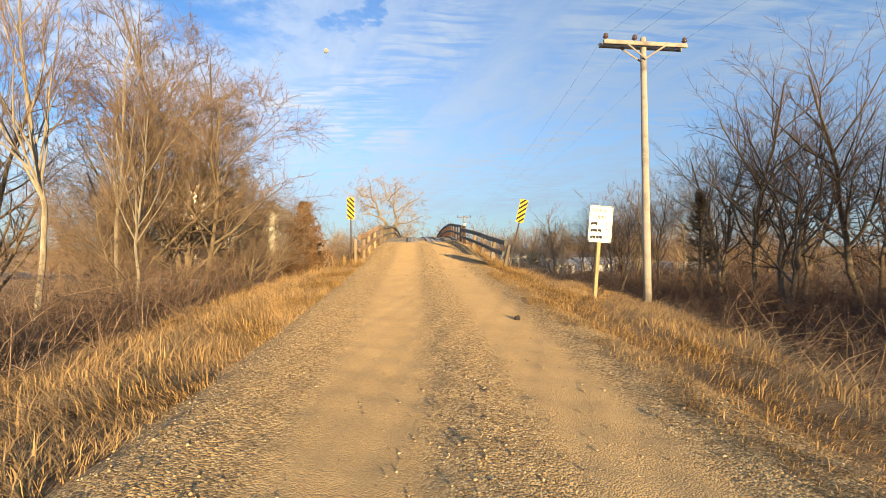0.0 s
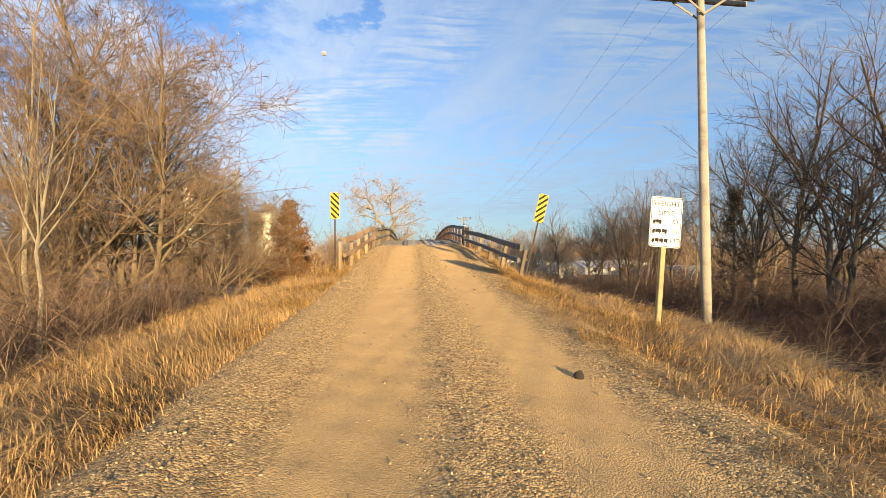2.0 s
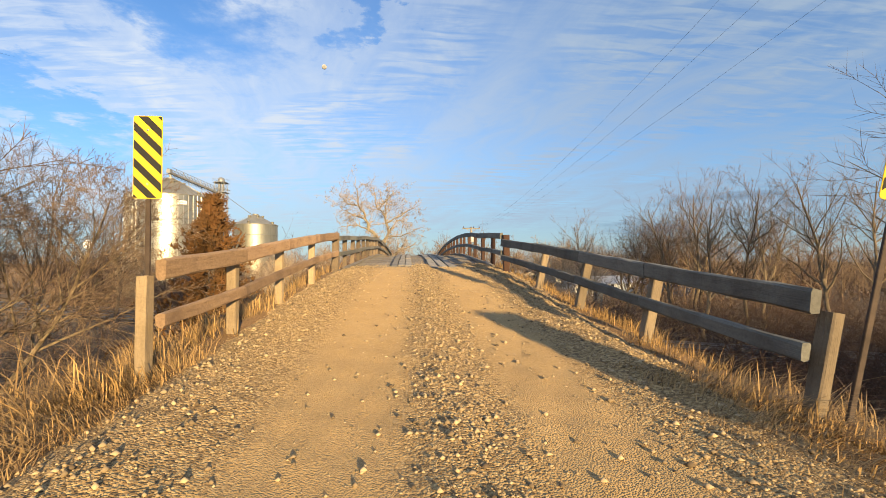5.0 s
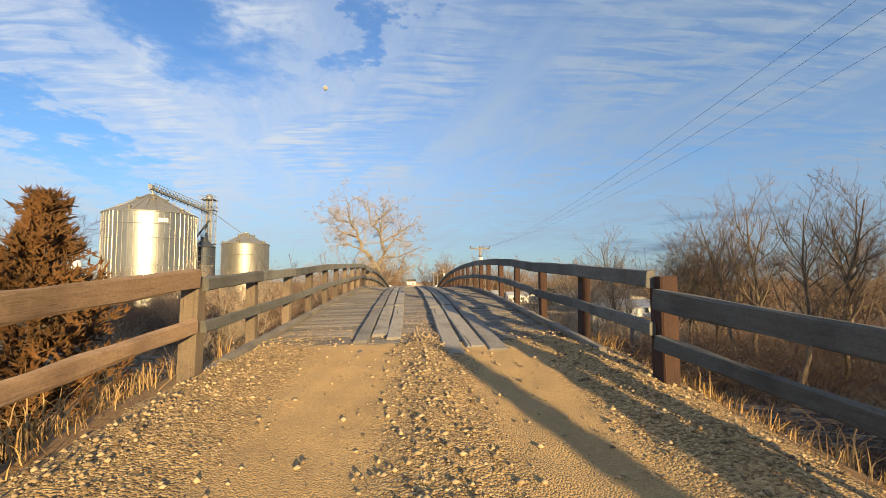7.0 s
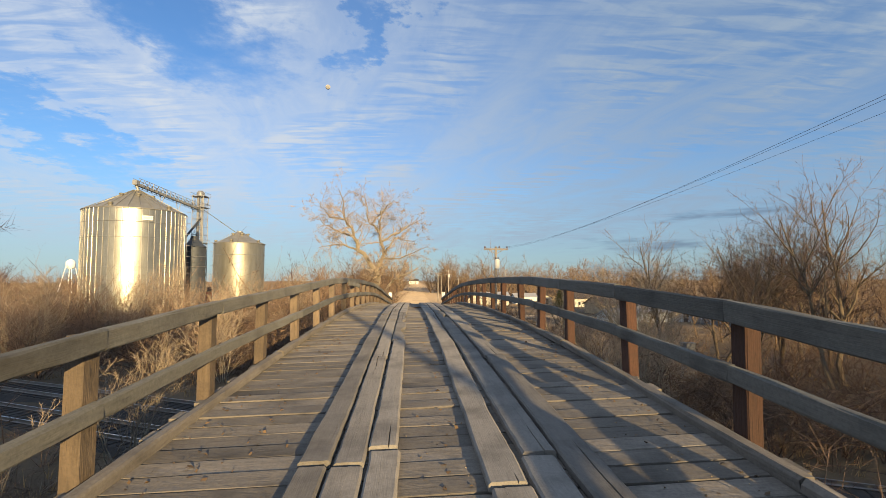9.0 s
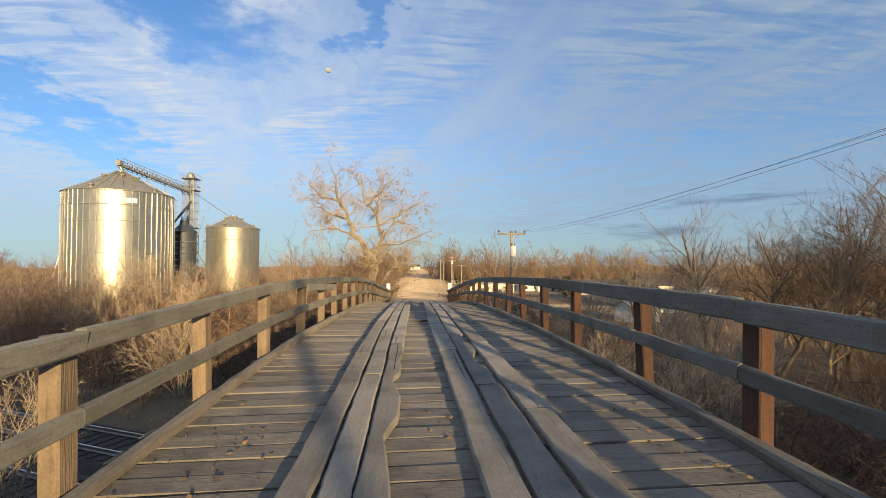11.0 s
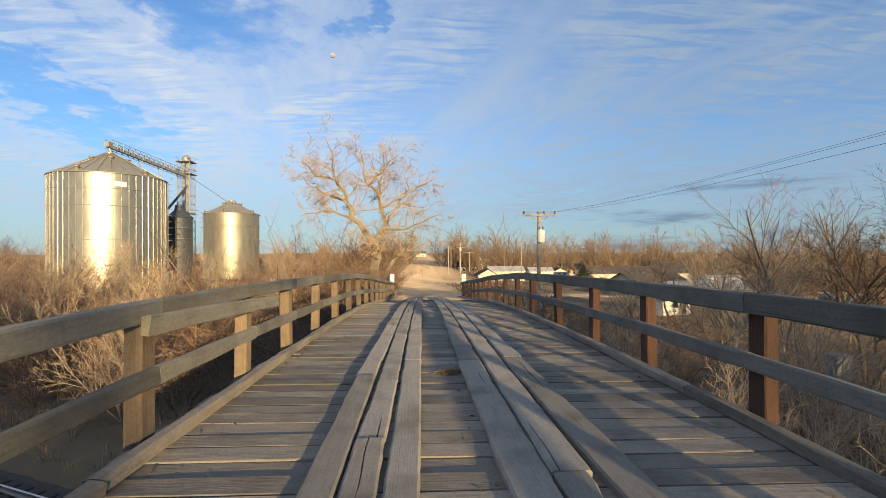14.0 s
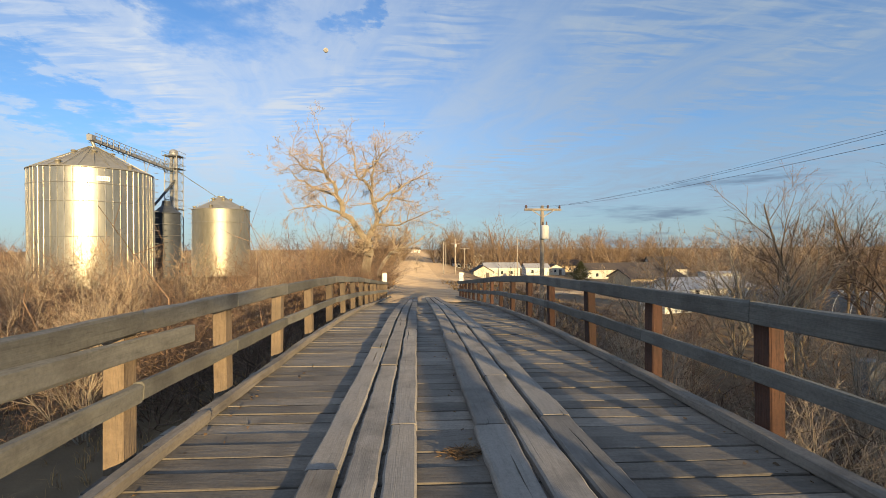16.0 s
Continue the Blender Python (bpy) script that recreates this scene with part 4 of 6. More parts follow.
# ---------------------------------------------------------------- railway under the bridge
RAILDIR = Vector((0.922, -0.387, 0))
RAILANG = math.degrees(math.atan2(RAILDIR.y, RAILDIR.x))
for cy in (55.4, 51.4):
    c0 = Vector((-15, cy + 0.4, -4.95))
    tr_ = thing("railway_track", "single railway track on dark ballast under the bridge", "railway track", Matrix.Translation(c0) @ Matrix.Rotation(radians(RAILANG), 4, "Z") @ Matrix.Rotation(radians(0.71), 4, "Y"), group="railway tracks")
    L = 220.0
    part("ballast", mesh_of("ballast", [(-L, -2.1, -0.35), (L, -2.1, -0.35), (L, -1.35, 0.0), (-L, -1.35, 0.0), (L, 1.35, 0.0), (-L, 1.35, 0.0), (L, 2.1, -0.35), (-L, 2.1, -0.35)], [(0, 1, 2, 3), (3, 2, 4, 5), (5, 4, 6, 7)]), M_ballast, tr_)
    sl = timber("sleeper", 0.23, 2.5, 0.16, 0.015, 0.006)
    for k in range(-60, 61):
        part("sleeper", sl, M_sleeper, tr_, m=Matrix.Translation((k * 0.56 + 6, 0, -0.04)))
    for s in (-1, 1):
        prof = [(-0.07, 0), (0.07, 0), (0.07, 0.015), (0.012, 0.03), (0.012, 0.12), (0.036, 0.13), (0.036, 0.165), (-0.036, 0.165), (-0.036, 0.13), (-0.012, 0.12), (-0.012, 0.03), (-0.07, 0.015)]
        vs = [(-L, s * 0.7525 + a, 0.04 + h) for a, h in prof] + [(L, s * 0.7525 + a, 0.04 + h) for a, h in prof]
        n = len(prof)
        part("rail", mesh_of("rail", vs, [(i, (i + 1) % n, n + (i + 1) % n, n + i) for i in range(n)]), M_railtop, tr_)

# ---------------------------------------------------------------- trees
def grow(seed, height, spread, levels, kids, trunk_r, lean=(0, 0), first=0.28, up=0.35, wander=0.16, ratio=0.55, forks=1, cuts=(8, 5, 4, 2, 1), flare=0.2, fine=0.005):
    """Rods of a bare tree: start, end, radii, level. Branches leave in turns round the stem and curve upwards."""
    rng = random.Random(seed)
    segs = []
    stack = []
    for f in range(forks):
        a = rng.uniform(0, 6.28)
        tip = Vector((lean[0] + flare * (forks > 1) * math.cos(a), lean[1] + flare * (forks > 1) * math.sin(a), 1)).normalized()
        stack.append((Vector((0.12 * f * math.cos(a), 0.12 * f * math.sin(a), -0.25)), tip, height * rng.uniform(0.82, 1.0), trunk_r * (1 if f == 0 else 0.8), 0))
    while stack:
        p, d, ln, r, lv = stack.pop()
        n = cuts[lv]
        step = ln / n
        nk = kids[lv] if lv < len(kids) else 0
        at = sorted(rng.uniform(first if lv == 0 else 0.18, 0.98) for _ in range(nk)) if lv < levels else []
        spin = rng.uniform(0, 6.28)
        k0 = 0
        for s in range(n):
            r1 = max(r * (1 - (s + 1) / n * (0.80 if lv < 2 else 0.7)), fine * 0.8)
            r0 = max(r * (1 - s / n * (0.80 if lv < 2 else 0.7)), fine)
            d = (d + Vector((rng.gauss(0, wander), rng.gauss(0, wander), rng.gauss(0, wander * 0.6) + (up * 0.22 if lv else 0.05)))).normalized()
            q = p + d * step
            segs.append((p, q, r0, r1, lv))
            while k0 < len(at) and at[k0] <= (s + 1) / n:
                f = at[k0] * n - s
                b0 = p.lerp(q, max(0, min(1, f)))
                spin += 2.4 + rng.uniform(-0.5, 0.5)
                side = d.orthogonal().normalized()
                side = Matrix.Rotation(spin, 3, d) @ side
                ang = rng.uniform(0.55, 1.0) * spread
                nd = (d * math.cos(ang) + side * math.sin(ang)).normalized()
                nl = ln * ratio * rng.uniform(0.6, 1.1) * (1.15 - 0.65 * at[k0] if lv == 0 else 1.0)
                stack.append((b0, nd, nl, max((r0 + (r1 - r0) * f) * 0.62, fine), lv + 1))
                k0 += 1
            p = q
    return segs


def twigs(name, P, Q, A, B, tip):
    """Three-sided twigs; those that end a shoot taper to a point."""
    P, Q, A, B, tip = (np.asarray(a_) for a_ in (P, Q, A, B, tip))
    d = Q - P
    d = d / np.maximum(np.linalg.norm(d, axis=1), 1e-6)[:, None]
    ref = np.where(np.abs(d[:, 2:3]) > 0.8, np.array([[1.0, 0, 0]]), np.array([[0, 0, 1.0]]))
    u = np.cross(d, ref)
    u = u / np.linalg.norm(u, axis=1)[:, None]
    w = np.cross(d, u)
    V, F, base = [], [], 0
    for pick in (~tip, tip):
        p, q, a_, b2, uu, ww = P[pick], Q[pick], A[pick], B[pick], u[pick], w[pick]
        n = len(p)
        if not n:
            continue
        ring = [uu * math.cos(t) + ww * math.sin(t) for t in (0, 2.094, 4.189)]
        vs = [p + r_ * a_[:, None] for r_ in ring]
        if pick is tip or (pick == tip).all():
            V.append(np.stack(vs + [q], 1).reshape(-1, 3))
            i = base + np.arange(n) * 4
            F += [np.stack([i + k, i + (k + 1) % 3, i + 3], -1) for k in range(3)]
            base += 4 * n
        else:
            V.append(np.stack(vs + [q + r_ * b2[:, None] for r_ in ring], 1).reshape(-1, 3))
            i = base + np.arange(n) * 6
            for k in range(3):
                j = (k + 1) % 3
                F += [np.stack([i + k, i + j, i + 3 + j], -1), np.stack([i + k, i + 3 + j, i + 3 + k], -1)]
            base += 6 * n
    return tri_mesh(name, np.concatenate(V), np.concatenate(F))


def crown(name, segs, last):
    return twigs(name, [tuple(s[0]) for s in segs], [tuple(s[1]) for s in segs], [s[2] for s in segs], [s[3] for s in segs], [s[4] >= last for s in segs])


def rods(name, segs, sides):
    return tubes(name, [s[0] for s in segs], [s[1] for s in segs], [s[2] for s in segs], [s[3] for s in segs], sides)


def tree(label, segs, m, m_bark, m_twig, group, name="bare_tree", cut=1, sides=6):
    g = thing(name, label, "tree", m, group=group)
    part("trunk", rods("trunk", [s for s in segs if s[4] <= cut], sides), m_bark, g)
    part("crown", crown("crown", [s for s in segs if s[4] > cut], max(s[4] for s in segs)), m_twig, g)
    return g


def stand_tree(src, x, y, size, turn, sink=0.1, tip=(0, 0)):
    return copy_thing(src, Matrix.Translation((x, y, float(ground_z(x, y)) - sink)) @ pose(0, 0, 0, tip[0], tip[1], turn) @ Matrix.Scale(size, 4))


# close trees left of the road: slim, many-branched
def rooted(x, y):
    return pose(x, y, float(ground_z(x, y)))


near = [tree("low spreading bare tree with a dense fan of fine tan twigs", grow(11, 8.8, 1.0, 4, (15, 9, 6, 6), 0.12, (0.14, -0.04), 0.20, 0.22, 0.13, 0.56, 3, (8, 4, 3, 1, 1), 0.38, 0.0062), rooted(-8.8, 16.4), M_barktan, M_twigtan, "roadside trees"),
        tree("slim bare tree with dense fine tan twigs beside the road", grow(12, 12.2, 0.92, 4, (22, 9, 6, 5), 0.13, (-0.03, 0.0), 0.18, 0.30, 0.13, 0.46, 1, (8, 4, 3, 1, 1), 0.2, 0.0062), rooted(-10.7, 15.7), M_barktan, M_twigtan, "roadside trees"),
        tree("pale-barked bare tree forking low beside the road", grow(13, 11.5, 0.66, 4, (12, 7, 5, 4), 0.085, (-0.02, 0.0), 0.30, 0.50, 0.10, 0.48, 1, (8, 4, 3, 1, 1), 0.2, 0.0062), rooted(-9.9, 10.8), M_barkpale, M_twigtan, "roadside trees")]
for k, x, y, s, t in ((1, -9.6, 16.9, 0.90, 40), (1, -12.4, 18.2, 1.0, 80), (1, -15.0, 15.2, 0.95, 120), 
                      (0, -10.4, 14.6, 0.6, 340), (2, -9.5, 13.4, 0.86, 150), (2, -12.2, 11.2, 1.05, 40), (2, -8.1, 11.8, 0.6, 250), (2, -12.6, 8.6, 1.0, 300), (0, -8.9, 22.5, 0.72, 60), (1, -8.3, 20.6, 0.50, 10), (2, -9.4, 25.0, 0.62, 200)):
    stand_tree(near[k], x, y, s, t)

# spreading trees of the right-hand wood and the middle distance
wood_t = [tree("spreading bare tree with dark grey bark in the wood", grow(21, 12.0, 1.0, 3, (10, 9, 8), 0.19, (0.03, 0), 0.25, 0.30, 0.16, 0.60, 2, (8, 5, 3, 1), 0.28, 0.0085), pose(18.6, 21.0, float(ground_z(18.6, 21.0))), M_bark, M_twig, "woodland trees"),
          tree("spreading bare tree with dark grey bark in the wood", grow(22, 11.5, 1.02, 3, (15, 10, 8), 0.18, (-0.08, 0.05), 0.24, 0.30, 0.17, 0.56, 1, (8, 5, 3, 1), 0.2, 0.0085), pose(21.5, 17.5, float(ground_z(21.5, 17.5))), M_bark, M_twig, "woodland trees"),
          tree("tall bare tree with tan twigs in the wood", grow(23, 12.5, 0.90, 3, (16, 10, 8), 0.17, (0.06, 0), 0.28, 0.38, 0.15, 0.50, 1, (8, 5, 3, 1), 0.2, 0.0085), pose(19.5, 29.0, float(ground_z(19.5, 29.0))), M_barktan, M_twigtan, "woodland trees")]
R2 = random.Random(5)
# (22, 12) to (34, -2) stand out of view, added to shade the wood
spots = [(18.6, 25.5, 0.80), (20.0, 26, 0.95), (24, 22, 1.12), (26, 29, 1.0), (30, 27, 1.05), 
         (21, 46, 0.8), (27, 50, 0.9), (33, 55, 0.9), (25, 56, 0.8), (38, 50, 0.95), (30, 44, 0.85), (21, 59.5, 0.70), (24.5, 62.5, 0.78), (30, 61, 0.95), (22, 12, 1.05), (25, 5, 1.1), (29, 12, 1.1), (33, 20, 1.15), (27, -12, 1.1), (34, -2, 1.1),
         (-11, 112, 0.75), (-13, 130, 0.8), (-10.5, 150, 0.7), (36.5, 72, 1.0), (-25.5, 50.5, 0.95), (-29.5, 47, 0.9), (-22, 49, 0.72), (-34, 52, 0.8), (-31, 40, 0.75)]
for x, y, s in spots:
    stand_tree(wood_t[2 if x > 0 and y > 40 else R2.randrange(3)], x, y, s * R2.uniform(0.92, 1.08) * (1.14 if x > 0 else 1.0), R2.uniform(0, 360))

for x, y, s, t in ((37, 80, 1.0, 150), (43, 88, 1.0, 75), (27.5, 93, 0.8, 200)):
    stand_tree(wood_t[2], x, y, s, t)

# slender trees on the low ground past the railway
for k, x, y, s, t in ((2, 20.7, 67.6, 0.90, 110), (0, 25.0, 67.0, 0.92, 235), (0, 31.0, 68, 1.0, 170), (2, 40.0, 64, 1.0, 300), (1, 33.5, 66, 1.0, 50)):
    stand_tree(wood_t[k], x, y, s, t)

# pale multi-stemmed trees close to the far half of the bridge
pale = tree("pale multi-stemmed bare tree below the bridge", grow(31, 9.4, 0.78, 3, (9, 8, 6), 0.075, (0, 0), 0.15, 0.36, 0.11, 0.50, 6, (8, 4, 3, 1), 0.48, 0.010), pose(22.4, 75.6, float(ground_z(22.4, 75.6))), M_barkpale, M_twigpale, "pale trees below the bridge")
for x, y, s, t in ((7.4, 50.5, 0.56, 140), (10.2, 52.0, 0.62, 300), (6.9, 55.5, 0.52, 75), (12.2, 56.5, 0.66, 215), (7.2, 61.0, 0.54, 10), (22.6, 70.5, 0.85, 20), (10.5, 55, 0.42, 60), (12.5, 66, 0.45, 250), (8.6, 61.5, 0.40, 320), (-10.5, 47.0, 0.52, 30), (-13, 62, 0.62, 85), (-9, 38.5, 0.5, 145),
                   (-18, 70, 0.72, 15), (-25, 74, 0.78, 110), (-31, 68, 0.8, 200), (-37, 78, 0.85, 290), (-21, 84, 0.85, 330), (-12.5, 78, 0.7, 45), (-29, 90, 0.95, 160), (-15, 93, 0.95, 240)):
    stand_tree(pale, x, y, s, t)

def crooked(rng, way, r0, r1, lv, depth):
    """A limb that bends through a few points, cut into short uneven pieces."""
    out, pts = [], [Vector((x, depth * k / max(1, len(way) - 1), z)) for k, (x, z) in enumerate(way)]
    n = 4 * (len(pts) - 1)
    prev = pts[0]
    for k in range(1, n + 1):
        f = k / 4
        i_ = min(int(f), len(pts) - 2)
        q = pts[i_].lerp(pts[i_ + 1], f - i_) + Vector((rng.gauss(0, 0.09), rng.gauss(0, 0.12), rng.gauss(0, 0.09)))
        out.append((prev, q + (q - prev) * 0.10, r0 + (r1 - r0) * (k - 1) / n, r0 + (r1 - r0) * (k + 0.1) / n, lv))
        prev = q
    return out


# a pale tree that fans out above a bare stem, and one that leans
def fan_tree(seed, stem_h, crown_h, flare, r):
    rng = random.Random(seed)
    stem = [(p, q, a_, b2, 0) for p, q, a_, b2, _ in crooked(rng, [(0.1, -0.3), (-0.05, stem_h * 0.5), (0, stem_h)], r, r * 0.7, 0, 0.0)]
    top = grow(seed, crown_h, 0.95, 3, (7, 6, 4), r * 0.42, (0.10, 0), 0.10, 0.30, 0.13, 0.52, 8, (8, 4, 3, 1), flare, 0.0085)
    return stem + [(p + Vector((0, 0, stem_h - 0.15)), q + Vector((0, 0, stem_h - 0.15)), a_, b2, lv + 1) for p, q, a_, b2, lv in top]


fan = tree("pale bare tree fanning out above a bare stem", fan_tree(36, 4.3, 4.7, 0.62, 0.19), pose(15.6, 64.5, float(ground_z(15.6, 64.5)) - 0.1), M_barkpale, M_twigpale, "pale trees below the bridge", cut=2)
for x, y, s, t in ((13.4, 71.5, 0.8, 80),):
    stand_tree(fan, x, y, s, t)

# the big old cottonwood past the bridge: two stems, wide crooked limbs, a haze of twigs
def shoots(rng, limbs, every, length, levels, lv0):
    """Side branches leaving a limb, each with its own twigs, bending up at the ends."""
    out = []
    for p, q, a_, b2, lv in limbs:
        for _ in range(every):
            d = (q - p).normalized()
            side = Matrix.Rotation(rng.uniform(0, 6.283), 3, d) @ d.orthogonal().normalized()
            foot = p.lerp(q, rng.random())
            nd = (d * rng.uniform(0.2, 0.9) + side).normalized()
            ln = length * rng.uniform(0.45, 1.15)
            sub = grow(rng.randrange(10 ** 6), ln, 0.95, levels, (6, 5, 3), min(a_ * 0.55, 0.06), (0, 0), 0.15, 0.42, 0.24, 0.52, 1, (6, 4, 2, 1), 0.2, 0.010)
            turn = Vector((0, 0, 1)).rotation_difference(nd).to_matrix()
            out += [(foot + turn @ (s0 + Vector((0, 0, 0.25))), foot + turn @ (s1 + Vector((0, 0, 0.25))), ra, rb, lv0 + l2) for s0, s1, ra, rb, l2 in sub]
    return out


rng = random.Random(77)
stem = crooked(rng, [(0, -3.4), (0, 1.2), (0, 2.7)], 0.46, 0.36, 0, 0.0)
left_stem = crooked(rng, [(0, 2.6), (-2.1, 5.3), (-2.6, 7.3), (-3.6, 9.2), (-4.3, 12.4)], 0.30, 0.035, 1, -1.5)
right_stem = crooked(rng, [(0, 2.6), (1.0, 4.8), (0.2, 7.4), (-1.0, 8.9), (-1.6, 12.2)], 0.26, 0.035, 1, 1.6)
low_stem = crooked(rng, [(0.15, -3.3), (1.6, 0.9), (3.0, 2.0), (5.2, 2.9)], 0.22, 0.04, 1, -0.8)
arms = [crooked(rng, w_, 0.13, 0.025, 2, dp) for w_, dp in (([(-2.1, 5.4), (-3.9, 6.2), (-6.5, 5.6)], -1.2), ([(-2.5, 6.6), (-5.0, 7.6), (-6.8, 9.0)], 1.5), ([(-3.5, 9.1), (-5.2, 9.4), (-6.4, 11.0)], -0.8), ([(0.1, 7.6), (0.4, 10.0), (1.9, 11.4)], -1.4),
                                                            ([(0.5, 6.3), (3.3, 8.0), (5.5, 9.4)], 1.2), ([(0.9, 3.9), (3.0, 3.9), (6.4, 5.3)], -1.6), ([(1.0, 4.8), (2.3, 6.8), (4.4, 6.4)], 2.2), ([(-1.0, 8.8), (0.4, 10.4), (0.8, 12.0)], 2.0))]
for k, arm in enumerate(arms):
    # each arm leaves the nearest point of its stem
    d = min((q for _, q, *_ in left_stem + right_stem), key=lambda q: (q - arm[0][0]).length) - arm[0][0]
    arms[k] = [(p + d, q + d, a_, b2, lv) for p, q, a_, b2, lv in arm]
wood_ = left_stem[4:] + right_stem[4:] + low_stem[5:]
fine = shoots(rng, wood_, 2, 3.9, 3, 3)
fine += shoots(rng, stem[4:] + left_stem[:4] + right_stem[:4], 3, 2.4, 3, 3)
for arm in arms:
    fine += shoots(rng, arm[2:], 2, 3.2, 3, 3)
cottonwood = tree("large old cottonwood with bare pale twisting limbs", stem + left_stem + right_stem + sum(arms, []) + fine, pose(-4.95, 86.4, 0.0), M_barkpale, M_twigpale, "", "cottonwood_tree", 2, 10)
part("low_limb", rods("low_limb", low_stem, 10), M_barkpale, cottonwood)


# cedars: a stem hung with many small sprays
def cedar(label, m, h, r, seed, foliage, name="cedar_tree", limbs_n=210, sprays=24):
    rng = random.Random(seed)
    g = thing(name, label, "tree", m)
    part("trunk", tubes("trunk", [(0, 0, -0.2)], [(0, 0, h * 0.96)], [h * 0.022], [0.01], 7), M_bark, g)
    limbs, leaf_v, leaf_f = [], [], []
    for k in range(limbs_n):
        t = rng.random() ** 0.9
        z = 0.04 * h + t * h * 0.94
        reach = r * (1 - t) ** 0.95 * rng.uniform(0.45, 1.2) + 0.10
        a = rng.uniform(0, 6.283)
        tip = Vector((math.cos(a) * reach, math.sin(a) * reach, z + reach * rng.uniform(0.25, 0.7)))
        limbs.append((Vector((0, 0, z)), tip, 0.022, 0.006, 2))
        for j in range(sprays):
            c = Vector((0, 0, z)).lerp(tip, rng.uniform(0.35, 1.05)) + Vector((rng.gauss(0, 0.10), rng.gauss(0, 0.10), rng.gauss(0, 0.12)))
            for _ in range(4):
                d = Vector((rng.gauss(0, 0.7) + 0.8 * math.cos(a), rng.gauss(0, 0.7) + 0.8 * math.sin(a), rng.gauss(0.9, 0.6))).normalized()
                s = d.orthogonal().normalized() * rng.uniform(0.02, 0.04)
                ln = rng.uniform(0.12, 0.30)
                i = len(leaf_v)
                leaf_v += [c - s, c + s, c + d * ln]
                leaf_f.append((i, i + 1, i + 2))
    part("limb", rods("limb", limbs, 4), M_bark, g)
    part("foliage", tri_mesh("foliage", [tuple(p) for p in leaf_v], leaf_f), foliage, g)
    return g


cedar("rust-brown winter cedar beside the bridge", pose(-8.4, 32.8, -5.1), 8.1, 2.9, 3, M_cedar)
cedar("dark green juniper bush among the houses", pose(38.4, 152.5, float(ground_z(38.4, 152.5))), 5.6, 3.2, 5, M_green, "juniper_bush")
cedar("dull brown-green cedar among bare trees", pose(16.2, 24.8, float(ground_z(16.2, 24.8))), 7.6, 1.9, 6, M_cedardull, limbs_n=110, sprays=12)


# brush: thickets of arching, forking stems, too many to count
def bush(seed, stems, branches, shoots_, steps):
    """One bush of unit height as arrays: starts, ends, radii, tips."""
    rng = random.Random(seed)
    P, Q, A, B, T = [], [], [], [], []

    def put(p, q, a_, b2, tip):
        P.append(tuple(p)), Q.append(tuple(q)), A.append(a_), B.append(b2), T.append(tip)
    for _ in range(stems):
        a_ = rng.uniform(0, 6.283)
        p = Vector((0.10 * math.cos(a_) * rng.random(), 0.10 * math.sin(a_) * rng.random(), -0.02))
        t = abs(rng.gauss(0.10, 0.34))
        d = Vector((math.cos(a_) * t, math.sin(a_) * t, 1)).normalized()
        ln = rng.uniform(0.55, 1.08)
        r = rng.uniform(0.6, 1.3)
        for k in range(steps):
            d = (d + Vector((rng.gauss(0, 0.34) + 0.12 * math.cos(a_), rng.gauss(0, 0.34) + 0.12 * math.sin(a_), rng.gauss(-0.04, 0.12)))).normalized()
            q = p + d * ln / steps
            put(p, q, r * (1 - 0.75 * k / steps), r * (1 - 0.75 * (k + 1) / steps), False)
            for _ in range(branches if k else branches // 3):
                f = p.lerp(q, rng.random())
                e = (d * 0.7 + Vector((rng.gauss(0, 0.9), rng.gauss(0, 0.9), rng.gauss(0.1, 0.5)))).normalized()
                g_ = f + e * ln * rng.uniform(0.10, 0.30)
                put(f, g_, r * 0.36, 0.0, True)
                for _ in range(shoots_):
                    h_ = f.lerp(g_, rng.uniform(0.25, 1.0))
                    e2 = (e + Vector((rng.gauss(0, 0.65), rng.gauss(0, 0.65), rng.gauss(0.1, 0.4)))).normalized()
                    put(h_, h_ + e2 * ln * rng.uniform(0.06, 0.15), r * 0.18, 0.0, True)
            p = q
    return [np.array(a_) for a_ in (P, Q, A, B, T)]


BUSH = {True: [bush(300 + k, 7, 3, 2, 5) for k in range(4)], False: [bush(320 + k, 5, 2, 2, 4) for k in range(6)]}


def thicket(name, label, spots, seed, hgt, m, rich=False, thick=0.012, wide=(0.8, 1.3)):
    rng = random.Random(seed)
    out = [[], [], [], [], []]
    for x, y, s in spots:
        kind = rng.choice(BUSH[rich])
        a_, h_, w_ = rng.uniform(0, 6.283), hgt * s, rng.uniform(*wide)
        rot = np.array([[math.cos(a_), -math.sin(a_), 0], [math.sin(a_), math.cos(a_), 0], [0, 0, 1]]) * h_ * np.array([[w_], [w_], [1]])
        o = np.array([x, y, float(ground_z(x, y)) - 0.03])
        r = 1.35 * thick * rng.uniform(0.7, 1.3) * (0.6 + 0.4 * s)
        for lst, val in zip(out, (kind[0] @ rot.T + o, kind[1] @ rot.T + o, kind[2] * r, kind[3] * r, kind[4])):
            lst.append(val)
    return thing(name, label, "brush", me=twigs(name, *[np.concatenate(a_) for a_ in out]), material=m, kind="stuff")


def scatter(n, seed, xlo, xhi, ylo, yhi, keep=lambda x, y: True, size=(0.7, 1.2)):
    rng = random.Random(seed)
    out = []
    while len(out) < n:
        x, y = rng.uniform(xlo, xhi), rng.uniform(ylo, yhi)
        if keep(x, y):
            # taller and lower clumps
            out.append((x, y, rng.uniform(*size) * (1 + 0.35 * noise.noise(Vector((x * 0.16, y * 0.16, seed))))))
    return out


